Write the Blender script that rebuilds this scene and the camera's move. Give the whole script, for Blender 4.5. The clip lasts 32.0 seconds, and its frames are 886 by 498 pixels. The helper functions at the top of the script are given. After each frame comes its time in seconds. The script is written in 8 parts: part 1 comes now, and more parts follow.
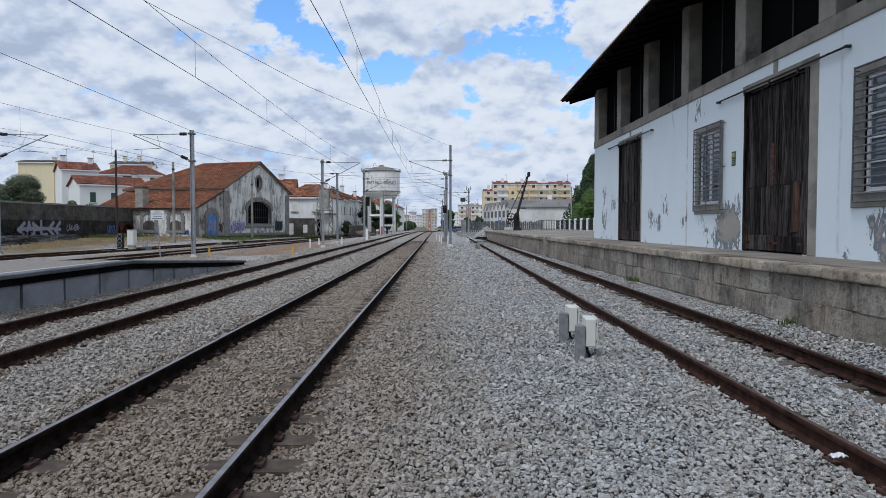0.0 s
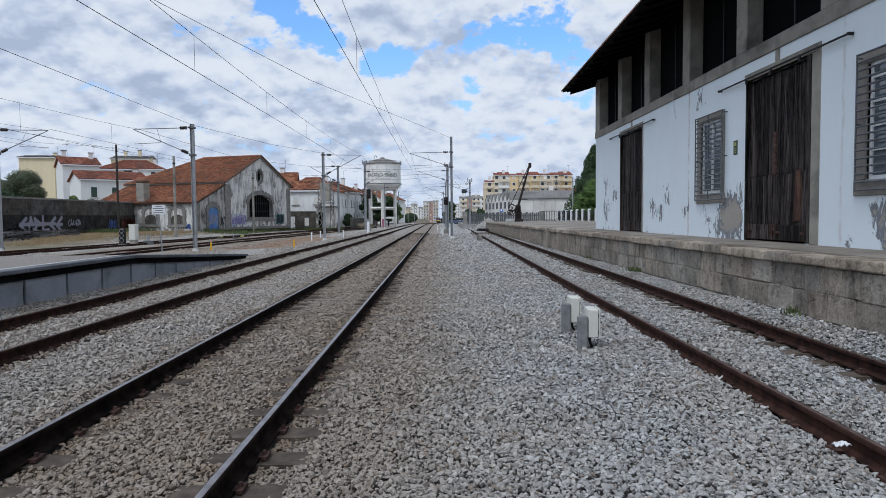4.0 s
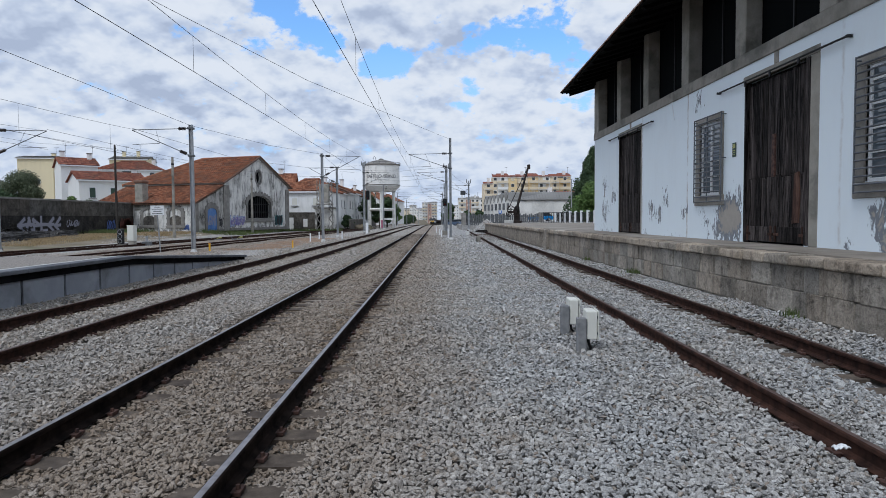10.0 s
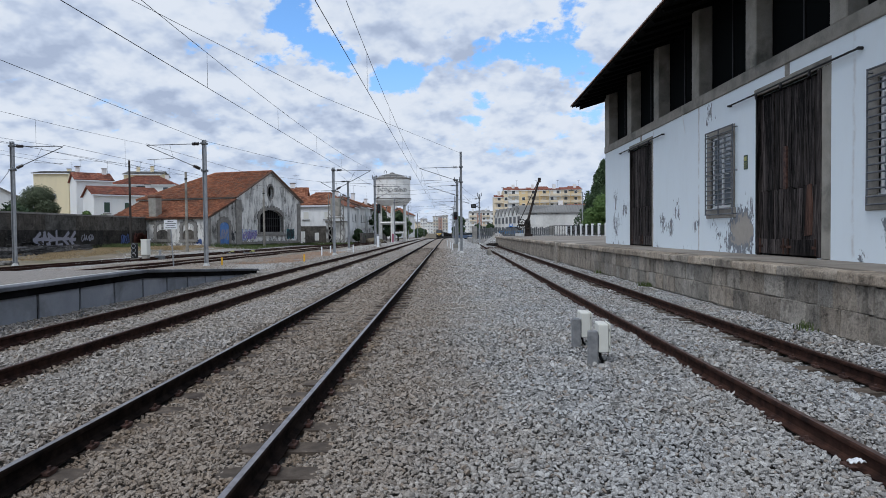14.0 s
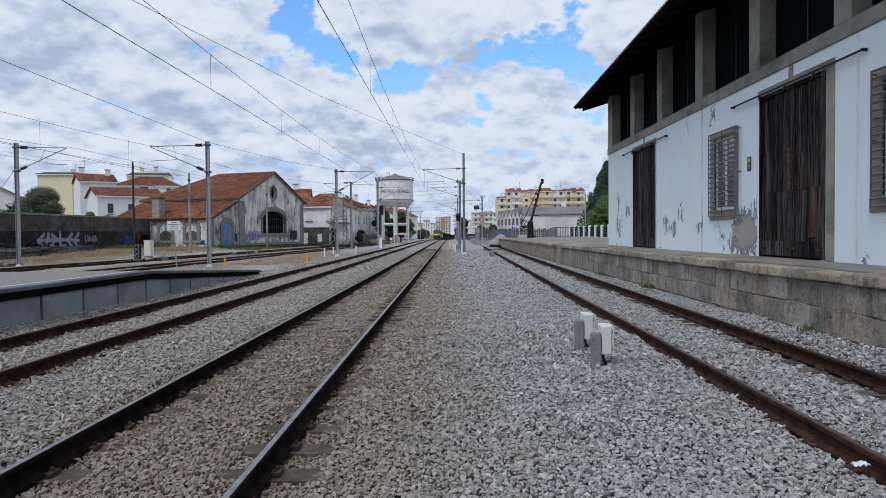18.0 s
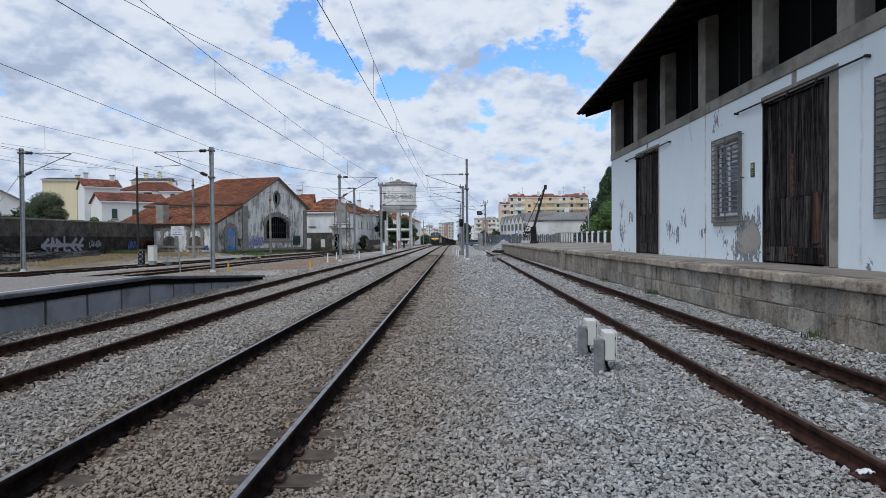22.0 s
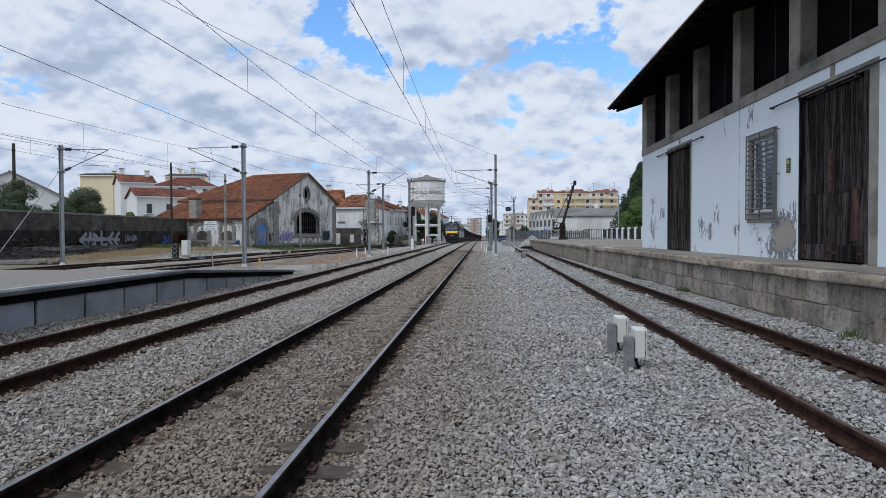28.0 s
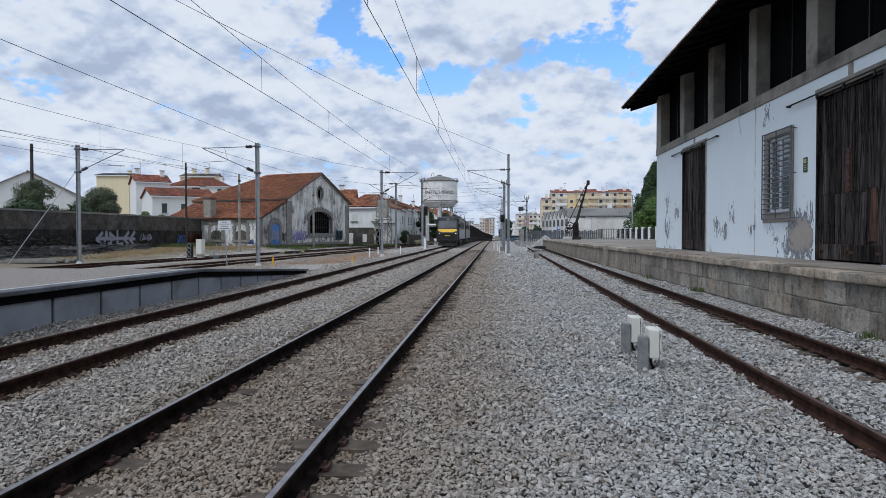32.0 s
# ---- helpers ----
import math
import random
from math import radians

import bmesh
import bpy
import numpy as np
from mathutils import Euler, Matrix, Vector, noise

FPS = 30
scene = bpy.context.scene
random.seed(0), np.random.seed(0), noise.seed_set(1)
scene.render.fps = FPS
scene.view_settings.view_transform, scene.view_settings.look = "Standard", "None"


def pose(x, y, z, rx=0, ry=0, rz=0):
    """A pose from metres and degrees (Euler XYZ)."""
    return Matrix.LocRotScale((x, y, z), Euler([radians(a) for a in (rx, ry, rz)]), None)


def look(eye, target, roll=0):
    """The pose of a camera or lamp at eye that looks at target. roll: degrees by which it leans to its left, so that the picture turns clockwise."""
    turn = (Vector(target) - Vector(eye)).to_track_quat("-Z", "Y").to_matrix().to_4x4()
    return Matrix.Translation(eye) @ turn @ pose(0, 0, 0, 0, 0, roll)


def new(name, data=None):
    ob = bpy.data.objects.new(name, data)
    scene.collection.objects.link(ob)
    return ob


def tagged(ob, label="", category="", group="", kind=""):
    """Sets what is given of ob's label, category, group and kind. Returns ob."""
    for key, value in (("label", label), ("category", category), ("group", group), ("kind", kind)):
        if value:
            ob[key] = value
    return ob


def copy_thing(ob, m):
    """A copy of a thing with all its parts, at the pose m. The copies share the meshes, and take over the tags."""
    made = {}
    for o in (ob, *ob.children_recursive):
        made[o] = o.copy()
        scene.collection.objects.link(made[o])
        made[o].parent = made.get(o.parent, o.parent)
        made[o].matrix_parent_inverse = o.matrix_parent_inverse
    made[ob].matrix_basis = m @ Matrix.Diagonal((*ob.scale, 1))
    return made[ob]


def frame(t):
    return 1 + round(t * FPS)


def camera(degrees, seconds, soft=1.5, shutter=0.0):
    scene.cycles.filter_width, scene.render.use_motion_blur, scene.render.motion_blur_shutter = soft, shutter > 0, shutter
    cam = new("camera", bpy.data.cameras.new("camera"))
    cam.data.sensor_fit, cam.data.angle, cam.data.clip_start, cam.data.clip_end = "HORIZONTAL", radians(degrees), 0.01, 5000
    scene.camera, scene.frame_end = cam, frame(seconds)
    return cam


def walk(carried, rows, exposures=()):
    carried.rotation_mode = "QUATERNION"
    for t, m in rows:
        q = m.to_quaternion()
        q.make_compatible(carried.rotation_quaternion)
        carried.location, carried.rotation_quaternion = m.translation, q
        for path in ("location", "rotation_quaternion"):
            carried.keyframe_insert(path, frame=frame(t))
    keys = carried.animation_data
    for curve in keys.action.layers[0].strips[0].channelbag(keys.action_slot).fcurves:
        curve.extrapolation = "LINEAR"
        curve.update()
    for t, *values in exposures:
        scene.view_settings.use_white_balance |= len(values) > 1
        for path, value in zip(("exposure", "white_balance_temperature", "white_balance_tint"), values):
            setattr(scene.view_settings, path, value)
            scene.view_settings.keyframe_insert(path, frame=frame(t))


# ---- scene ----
cam = camera(68.54, 32.0, 0.45)
PATH = [
    (0, pose(0.002, 0.007, 1.644, 87.89, 0.03, -0.46)),
    (0.5, pose(0.005, 0.014, 1.642, 88.03, 0.30, -0.50)),
    (1, pose(-0.003, 0.017, 1.641, 87.45, 0.19, -0.30)),
    (1.5, pose(0.002, 0.024, 1.641, 87.18, 0.16, -0.02)),
    (2, pose(-0.012, 0.001, 1.646, 87.36, 0.14, 0.35)),
    (2.5, pose(-0.000, 0.018, 1.638, 87.23, 0.24, 0.24)),
    (3, pose(-0.000, 0.015, 1.648, 87.37, 0.43, -0.22)),
    (3.5, pose(0.001, 0.015, 1.645, 87.18, 0.50, -0.37)),
    (5.5, pose(-0.003, 0.017, 1.647, 87.17, 0.60, -0.13)),
    (6, pose(-0.002, 0.021, 1.643, 87.18, 0.45, -0.17)),
    (6.5, pose(-0.010, 0.002, 1.655, 86.96, 0.54, 0.02)),
    (7, pose(0.000, 0.022, 1.644, 87.13, 0.44, 0.02)),
    (7.5, pose(0.007, 0.027, 1.647, 87.45, 0.77, -0.24)),
    (8, pose(0.001, 0.028, 1.644, 86.68, 0.35, -0.73)),
    (8.5, pose(0.001, 0.029, 1.642, 86.75, 0.14, -0.46)),
    (9, pose(-0.004, 0.026, 1.641, 86.92, 0.24, -0.47)),
    (9.5, pose(-0.002, 0.031, 1.646, 87.19, 0.33, -0.54)),
    (10, pose(-0.001, 0.029, 1.647, 87.29, 0.41, -0.45)),
    (10.5, pose(0.001, 0.023, 1.643, 87.55, 0.27, -0.17)),
    (11, pose(0.004, 0.009, 1.646, 88.02, 0.14, 0.13)),
    (11.5, pose(-0.002, 0.002, 1.643, 88.05, 0.08, 0.07)),
    (12, pose(0.005, 0.014, 1.640, 87.86, 0.37, 0.08)),
    (12.5, pose(0.009, 0.016, 1.640, 88.03, 0.51, 0.03)),
    (13, pose(0.000, 0.000, 1.648, 88.25, 0.53, 0.12)),
    (13.5, pose(0.002, -0.007, 1.649, 88.55, 0.58, 0.57)),
    (14, pose(-0.003, -0.009, 1.646, 88.48, 0.57, 0.50)),
    (14.5, pose(-0.003, -0.006, 1.648, 88.44, 0.37, 0.56)),
    (16.5, pose(-0.003, -0.008, 1.647, 88.44, 0.27, 0.66)),
    (17, pose(-0.003, -0.004, 1.646, 88.62, 0.24, 0.80)),
    (17.5, pose(-0.003, -0.006, 1.646, 88.54, 0.41, 0.81)),
    (18, pose(-0.005, -0.005, 1.649, 88.60, 0.51, 0.74)),
    (18.5, pose(-0.003, -0.009, 1.653, 88.69, 0.42, 0.69)),
    (19, pose(-0.005, -0.007, 1.649, 88.58, 0.29, 0.81)),
    (19.5, pose(-0.001, -0.006, 1.646, 88.78, 0.11, 0.69)),
    (20, pose(-0.003, -0.010, 1.649, 89.02, 0.34, 0.77)),
    (20.5, pose(-0.008, -0.021, 1.649, 88.99, 0.33, 0.84)),
    (21, pose(-0.006, -0.017, 1.648, 89.14, 0.42, 0.80)),
    (21.5, pose(-0.011, -0.027, 1.657, 89.17, 0.48, 1.04)),
    (22, pose(-0.006, -0.014, 1.653, 89.09, 0.45, 1.01)),
    (22.5, pose(-0.010, -0.022, 1.655, 89.16, 0.42, 1.16)),
    (23, pose(-0.016, -0.037, 1.660, 89.33, 0.27, 1.30)),
    (23.5, pose(-0.008, -0.017, 1.653, 89.05, 0.63, 1.17)),
    (24, pose(-0.017, -0.025, 1.651, 88.63, 0.39, 1.36)),
    (24.5, pose(-0.015, -0.024, 1.651, 88.41, 0.42, 1.23)),
    (26.5, pose(-0.013, -0.022, 1.643, 88.46, -0.54, 1.82)),
    (27, pose(-0.005, -0.019, 1.649, 88.60, -0.20, 1.86)),
    (27.5, pose(-0.025, -0.038, 1.655, 88.74, -0.03, 2.97)),
    (28, pose(-0.021, -0.050, 1.657, 88.72, 0.21, 3.49)),
    (28.5, pose(-0.020, -0.048, 1.647, 88.85, 0.14, 3.36)),
    (29, pose(-0.022, -0.056, 1.651, 88.74, 0.10, 3.61)),
    (29.5, pose(-0.016, -0.033, 1.647, 88.65, 0.34, 3.76)),
    (30, pose(-0.022, -0.040, 1.651, 88.60, 0.30, 3.95)),
    (30.5, pose(-0.021, -0.029, 1.655, 88.77, 0.34, 4.55)),
    (31, pose(-0.024, -0.043, 1.659, 88.83, 0.34, 4.67)),
    (31.5, pose(-0.022, -0.041, 1.643, 88.61, -0.06, 4.48)),
    (32, pose(-0.028, -0.040, 1.645, 88.71, 0.13, 4.60)),
]
walk(cam, PATH, [(0, 0.0, 5760, 9.5), (32, 0.0, 5760, 9.5)])

# ---- light: broken white cloud before a blue sky, the sun veiled ----
SUN_EL, SUN_AZ = radians(55), radians(212)          # azimuth clockwise from +y
world = bpy.data.worlds.new("sky")
scene.world = world
world.use_nodes = True
scene.view_settings.exposure = 0.0


class Nodes:
    """Short way to write a node tree."""

    def __init__(self, tree):
        self.t = tree
        tree.nodes.clear()

    def n(self, kind, ins=None, **props):
        node = self.t.nodes.new(kind)
        for k, v in props.items():
            setattr(node, k, v)
        for k, v in (ins or {}).items():
            sock = node.inputs[k]
            if isinstance(v, bpy.types.NodeSocket):
                self.t.links.new(v, sock)
            else:
                sock.default_value = v
        return node

    def math(self, op, a, b=0.0, clamp=False):
        return self.n("ShaderNodeMath", {0: a, 1: b}, operation=op, use_clamp=clamp).outputs[0]

    def ramp(self, fac, stops, interp="LINEAR"):
        r = self.n("ShaderNodeValToRGB", {0: fac})
        r.color_ramp.interpolation = interp
        els = r.color_ramp.elements
        while len(els) < len(stops):
            els.new(0.5)
        for e, (p, c) in zip(els, stops):
            e.position, e.color = p, c if len(c) == 4 else (*c, 1)
        return r.outputs[0]

    def mix(self, fac, a, b, mode="MIX"):
        m = self.n("ShaderNodeMix", data_type="RGBA", blend_type=mode)
        for i, v in ((0, fac), (6, a), (7, b)):
            if isinstance(v, bpy.types.NodeSocket):
                self.t.links.new(v, m.inputs[i])
            else:
                m.inputs[i].default_value = v if i == 0 or len(v) == 4 else (*v, 1)
        return m.outputs[2]

    def noise(self, vec, scale, detail=4, rough=0.55, out=0, dist=0.0):
        return self.n("ShaderNodeTexNoise", {"Vector": vec, "Scale": scale, "Detail": detail, "Roughness": rough, "Distortion": dist}).outputs[out]


def build_sky():
    k = Nodes(world.node_tree)
    sky = k.n("ShaderNodeTexSky", sky_type="NISHITA", sun_disc=False, sun_elevation=SUN_EL, sun_rotation=SUN_AZ, air_density=1.0, dust_density=0.4).outputs[0]
    way = k.n("ShaderNodeTexCoord").outputs["Generated"]
    sep = k.n("ShaderNodeSeparateXYZ", {0: way})
    up = k.math("MAXIMUM", sep.outputs[2], 0.0)

    # a layer of heaped cloud seen from below: puffs shrink towards the horizon, tops lit, bases grey-blue
    def field(lift, scale, detail, seed, rough=0.55, dist=0.1):
        d = k.math("ADD", k.math("MULTIPLY", up, 0.6), 0.27 + lift)
        v = k.n("ShaderNodeCombineXYZ", {0: k.math("DIVIDE", sep.outputs[0], d), 1: k.math("DIVIDE", sep.outputs[1], d), 2: seed}).outputs[0]
        return k.noise(v, scale, detail, rough, dist=dist)

    n0 = field(0.0, 3.6, 9, 3.1, 0.56)
    g0, g1 = field(0.0, 3.6, 4, 3.1, 0.5), field(0.03, 3.6, 4, 3.1, 0.5)
    h0, h1 = field(0.0, 10.0, 3, 8.9, 0.5), field(0.010, 10.0, 3, 8.9, 0.5)
    f0 = field(0.0, 15.0, 8, 5.3, 0.6)
    cover = k.math("ADD", k.math("MULTIPLY", n0, 0.85), k.math("MULTIPLY", f0, 0.32))
    # the edges of the openings are torn by the same puffs
    torn = k.n("ShaderNodeVectorMath", {0: k.noise(way, 9.0, 7, 0.62, out=1), 1: (0.5, 0.5, 0.5)}, operation="SUBTRACT").outputs[0]
    torn = k.n("ShaderNodeVectorMath", {0: torn, "Scale": 0.11}, operation="SCALE").outputs[0]
    bent = k.n("ShaderNodeVectorMath", {0: k.n("ShaderNodeVectorMath", {0: way, 1: torn}, operation="ADD").outputs[0]}, operation="NORMALIZE").outputs[0]
    for gx, gz, tight, deep in GAPS:
        d = Vector((gx, 1.0, gz)).normalized()
        dot = k.n("ShaderNodeVectorMath", {0: bent, 1: d}, operation="DOT_PRODUCT").outputs["Value"]
        cover = k.math("SUBTRACT", cover, k.math("MULTIPLY", k.math("POWER", 2.718, k.math("MULTIPLY", k.math("SUBTRACT", dot, 1.0), tight)), deep))
    cover = k.math("ADD", cover, k.ramp(up, [(0.05, (0.05, 0.05, 0.05)), (0.22, (0, 0, 0))]))
    cloud = k.ramp(cover, [(0.435, (0, 0, 0)), (0.53, (1, 1, 1))], "EASE")
    lit = k.math("ADD", k.math("MULTIPLY", k.math("SUBTRACT", g0, g1), 2.6), k.math("MULTIPLY", k.math("SUBTRACT", h0, h1), 1.4))
    lit = k.math("ADD", lit, k.math("MULTIPLY", k.math("SUBTRACT", 0.5, g0), 0.9))
    lit = k.math("ADD", lit, k.math("MULTIPLY", k.math("SUBTRACT", f0, 0.5), 0.30))
    lit = k.math("ADD", lit, k.ramp(cover, [(0.50, (0.22, 0.22, 0.22)), (0.64, (0, 0, 0))]))
    shade = k.ramp(k.math("ADD", lit, 0.47), [(0.05, (0.58, 0.635, 0.75)), (0.36, (0.755, 0.805, 0.90)), (0.62, (0.94, 0.96, 0.99)), (0.88, (1.03, 1.03, 1.03))])
    lum = k.n("ShaderNodeVectorMath", {0: shade, "Scale": 7.6}, operation="SCALE").outputs[0]
    low = k.ramp(up, [(0.0, (1, 1, 1)), (0.12, (0, 0, 0))])
    haze = k.mix(k.math("MULTIPLY", low, 0.5), lum, (6.2, 6.8, 7.8, 1))
    blue = k.n("ShaderNodeVectorMath", {0: sky, 1: (1.30, 1.66, 1.95)}, operation="MULTIPLY").outputs[0]
    blue = k.mix(k.ramp(up, [(0.10, (0.8, 0.8, 0.8)), (0.26, (0.04, 0.04, 0.04))]), blue, (4.4, 5.9, 8.0, 1))
    both = k.mix(cloud, blue, haze)
    bg = k.n("ShaderNodeBackground", {0: both, 1: 0.1})
    out = k.n("ShaderNodeOutputWorld")
    k.t.links.new(bg.outputs[0], out.inputs[0])


# openings in the cloud (and heaps, where the depth is negative): direction (x, z at y = 1), tightness, depth
GAPS = [(-0.245, 0.325, 1500, 0.20), (-0.20, 0.292, 2000, 0.20), (-0.155, 0.262, 2600, 0.16), (-0.075, 0.247, 3000, 0.20), (0.005, 0.290, 2600, 0.13), (0.05, 0.282, 2400, 0.15),
        (0.10, 0.284, 2400, 0.15), (0.15, 0.285, 2000, 0.19), (0.185, 0.262, 2600, 0.18), (0.19, 0.315, 2200, 0.18), (0.088, 0.322, 2600, -0.14), (-0.09, 0.300, 1500, -0.12),
        (0.25, 0.325, 2500, -0.10), (-0.434, 0.244, 3000, 0.10), (0.063, 0.178, 3000, 0.10), (0.225, 0.170, 2600, 0.12), (-0.55, 0.29, 300, -0.08), (0.12, 0.215, 700, -0.06)]
build_sky()
sun = new("sun", bpy.data.lights.new("sun", "SUN"))
sun.data.energy, sun.data.angle, sun.data.color = 1.6, radians(24), (1.0, 0.96, 0.9)
sun.matrix_basis = look((math.sin(SUN_AZ) * math.cos(SUN_EL) * 50, math.cos(SUN_AZ) * math.cos(SUN_EL) * 50, math.sin(SUN_EL) * 50), (0, 0, 0))


# ---- materials ----
def material(name):
    m = bpy.data.materials.new(name)
    m.use_nodes = True
    k = Nodes(m.node_tree)
    out = k.n("ShaderNodeOutputMaterial")
    b = k.n("ShaderNodeBsdfPrincipled")
    k.t.links.new(b.outputs[0], out.inputs[0])
    k.place = k.n("ShaderNodeNewGeometry").outputs["Position"]
    k.own = k.n("ShaderNodeTexCoord").outputs["Object"]
    k.b = b
    return m, k


def finish(k, color, rough=0.8, metal=0.0, bump=None, strength=0.4, dist=0.01, spec=0.5):
    for name, v in (("Base Color", color), ("Roughness", rough), ("Metallic", metal), ("Specular IOR Level", spec)):
        if isinstance(v, bpy.types.NodeSocket):
            k.t.links.new(v, k.b.inputs[name])
        else:
            k.b.inputs[name].default_value = v if not isinstance(v, tuple) or len(v) == 4 else (*v, 1)
    if bump is not None:
        bn = k.n("ShaderNodeBump", {"Height": bump, "Strength": strength, "Distance": dist})
        k.t.links.new(bn.outputs[0], k.b.inputs["Normal"])


def mottled(name, a, b, scale=3.0, rough=0.85, metal=0.0, grain=60.0, bump=0.3, dist=0.006, spread=(0.35, 0.65), vary=0.12, c=None, spec=0.4):
    """A surface of two tones in patches, with fine grain and relief, each object or island a little different."""
    m, k = material(name)
    big = k.noise(k.place, scale, 5, 0.6)
    fine = k.noise(k.place, grain, 3, 0.6)
    col = k.ramp(big, [(spread[0], a), (spread[1], b)])
    if c:
        st = k.ramp(k.noise(k.place, scale * 0.43, 6, 0.65, dist=0.4), [(0.52, (0, 0, 0)), (0.68, (1, 1, 1))])
        col = k.mix(st, col, c)
    col = k.mix(k.math("MULTIPLY", fine, 0.5), col, k.mix(1.0, col, (0.45, 0.45, 0.45), "MULTIPLY"))
    rnd = k.n("ShaderNodeObjectInfo").outputs["Random"]
    val = k.math("ADD", k.math("MULTIPLY", rnd, vary * 2), 1.0 - vary)
    col = k.n("ShaderNodeHueSaturation", {"Color": col, "Value": val}).outputs[0]
    finish(k, col, rough, metal, fine, bump, dist, spec)
    return m


def gravel_material(name, joined):
    """Crushed granite: grey with blue and buff stones, rust-brown dust along the worn track."""
    m, k = material(name)
    sep = k.n("ShaderNodeSeparateXYZ", {0: k.place})
    if joined:
        rnd = k.n("ShaderNodeNewGeometry").outputs["Random Per Island"]
        edge = None
    else:
        v = k.n("ShaderNodeTexVoronoi", {"Vector": k.place, "Scale": 21.0, "Randomness": 1.0})
        rnd = k.n("ShaderNodeSeparateColor", {0: v.outputs["Color"]}).outputs[0]
        edge = v.outputs["Distance"]
    stone = k.ramp(rnd, [(0.0, (0.27, 0.258, 0.24)), (0.2, (0.37, 0.355, 0.33)), (0.55, (0.46, 0.44, 0.41)), (0.88, (0.53, 0.51, 0.475)), (1.0, (0.63, 0.607, 0.57))])
    cool = k.n("ShaderNodeMapRange", {0: sep.outputs[0], 1: -1.0, 2: 1.6}).outputs[0]       # cleaner, bluer stone on the goods side
    stone = k.mix(cool, stone, k.mix(1.0, stone, (1.0, 1.035, 1.08), "MULTIPLY"))
    patch = k.noise(k.place, 0.5, 4, 0.6)
    stone = k.mix(k.ramp(patch, [(0.4, (0, 0, 0)), (0.7, (0.5, 0.5, 0.5))]), stone, k.mix(1.0, stone, (1.0, 0.9, 0.78), "MULTIPLY"))
    # brake dust: strongest between and beside the rails of the running track, less on the next one
    wob = k.math("MULTIPLY", k.math("SUBTRACT", k.noise(k.place, 1.6, 4, 0.7), 0.5), 0.9)
    xx = k.math("ADD", sep.outputs[0], wob)
    def band(mid, half, soft):
        d = k.math("ABSOLUTE", k.math("SUBTRACT", xx, mid))
        return k.math("DIVIDE", k.math("SUBTRACT", half + soft, d), soft, clamp=True)
    dust = k.math("MULTIPLY", band(-2.31, 1.15, 0.6), 0.76)
    for mid, half, much in ((-3.15, 0.22, 1.0), (-1.47, 0.24, 1.0), (-7.3, 0.16, 0.95), (-5.57, 0.16, 0.95)):
        dust = k.math("MAXIMUM", dust, k.math("MULTIPLY", band(mid, half, 0.28), much))
    dust = k.math("MAXIMUM", dust, k.math("MULTIPLY", band(-6.43, 0.8, 0.5), 0.30))
    dust = k.math("MAXIMUM", dust, k.math("MULTIPLY", band(-1.0, 0.5, 1.2), 0.62))
    dust = k.math("MAXIMUM", dust, k.math("MULTIPLY", band(-16.0, 3.2, 2.0), 0.7))
    dust = k.math("MAXIMUM", dust, k.math("MULTIPLY", band(-4.6, 3.6, 1.4), 0.25))
    dust = k.math("MULTIPLY", dust, k.math("ADD", k.math("MULTIPLY", k.noise(k.place, 5.0, 3, 0.6), 0.7), 0.45))
    rust = k.mix(k.noise(k.place, 9.0, 3, 0.6), (0.19, 0.138, 0.092, 1), (0.37, 0.282, 0.198, 1))
    col = k.mix(dust, stone, rust)
    odd = k.ramp(k.math("FRACT", k.math("MULTIPLY", rnd, 23.7)), [(0.90, (0, 0, 0)), (0.97, (0.65, 0.65, 0.65))])
    col = k.mix(odd, col, rust)
    ochre = k.ramp(k.noise(k.place, 1.1, 5, 0.7), [(0.56, (0, 0, 0)), (0.72, (0.55, 0.55, 0.55))])
    col = k.mix(k.math("MULTIPLY", ochre, band(-0.6, 1.2, 1.0)), col, rust)
    grain = k.noise(k.place, 130.0, 4, 0.65)
    col = k.mix(k.ramp(grain, [(0.38, (0.8, 0.8, 0.8)), (0.56, (0, 0, 0))]), col, k.mix(1.0, col, (0.42, 0.42, 0.43), "MULTIPLY"))
    if joined:
        finish(k, col, 0.9, 0, grain, 0.6, 0.008, 0.25)
    else:
        # cell edges darkened in the colour to stand for shade between stones
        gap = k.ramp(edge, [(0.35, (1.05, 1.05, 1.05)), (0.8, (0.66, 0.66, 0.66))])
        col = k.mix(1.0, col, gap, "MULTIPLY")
        hgt = k.math("SUBTRACT", 1.0, edge)
        finish(k, col, 0.9, 0, hgt, 0.9, 0.035, 0.3)
    return m


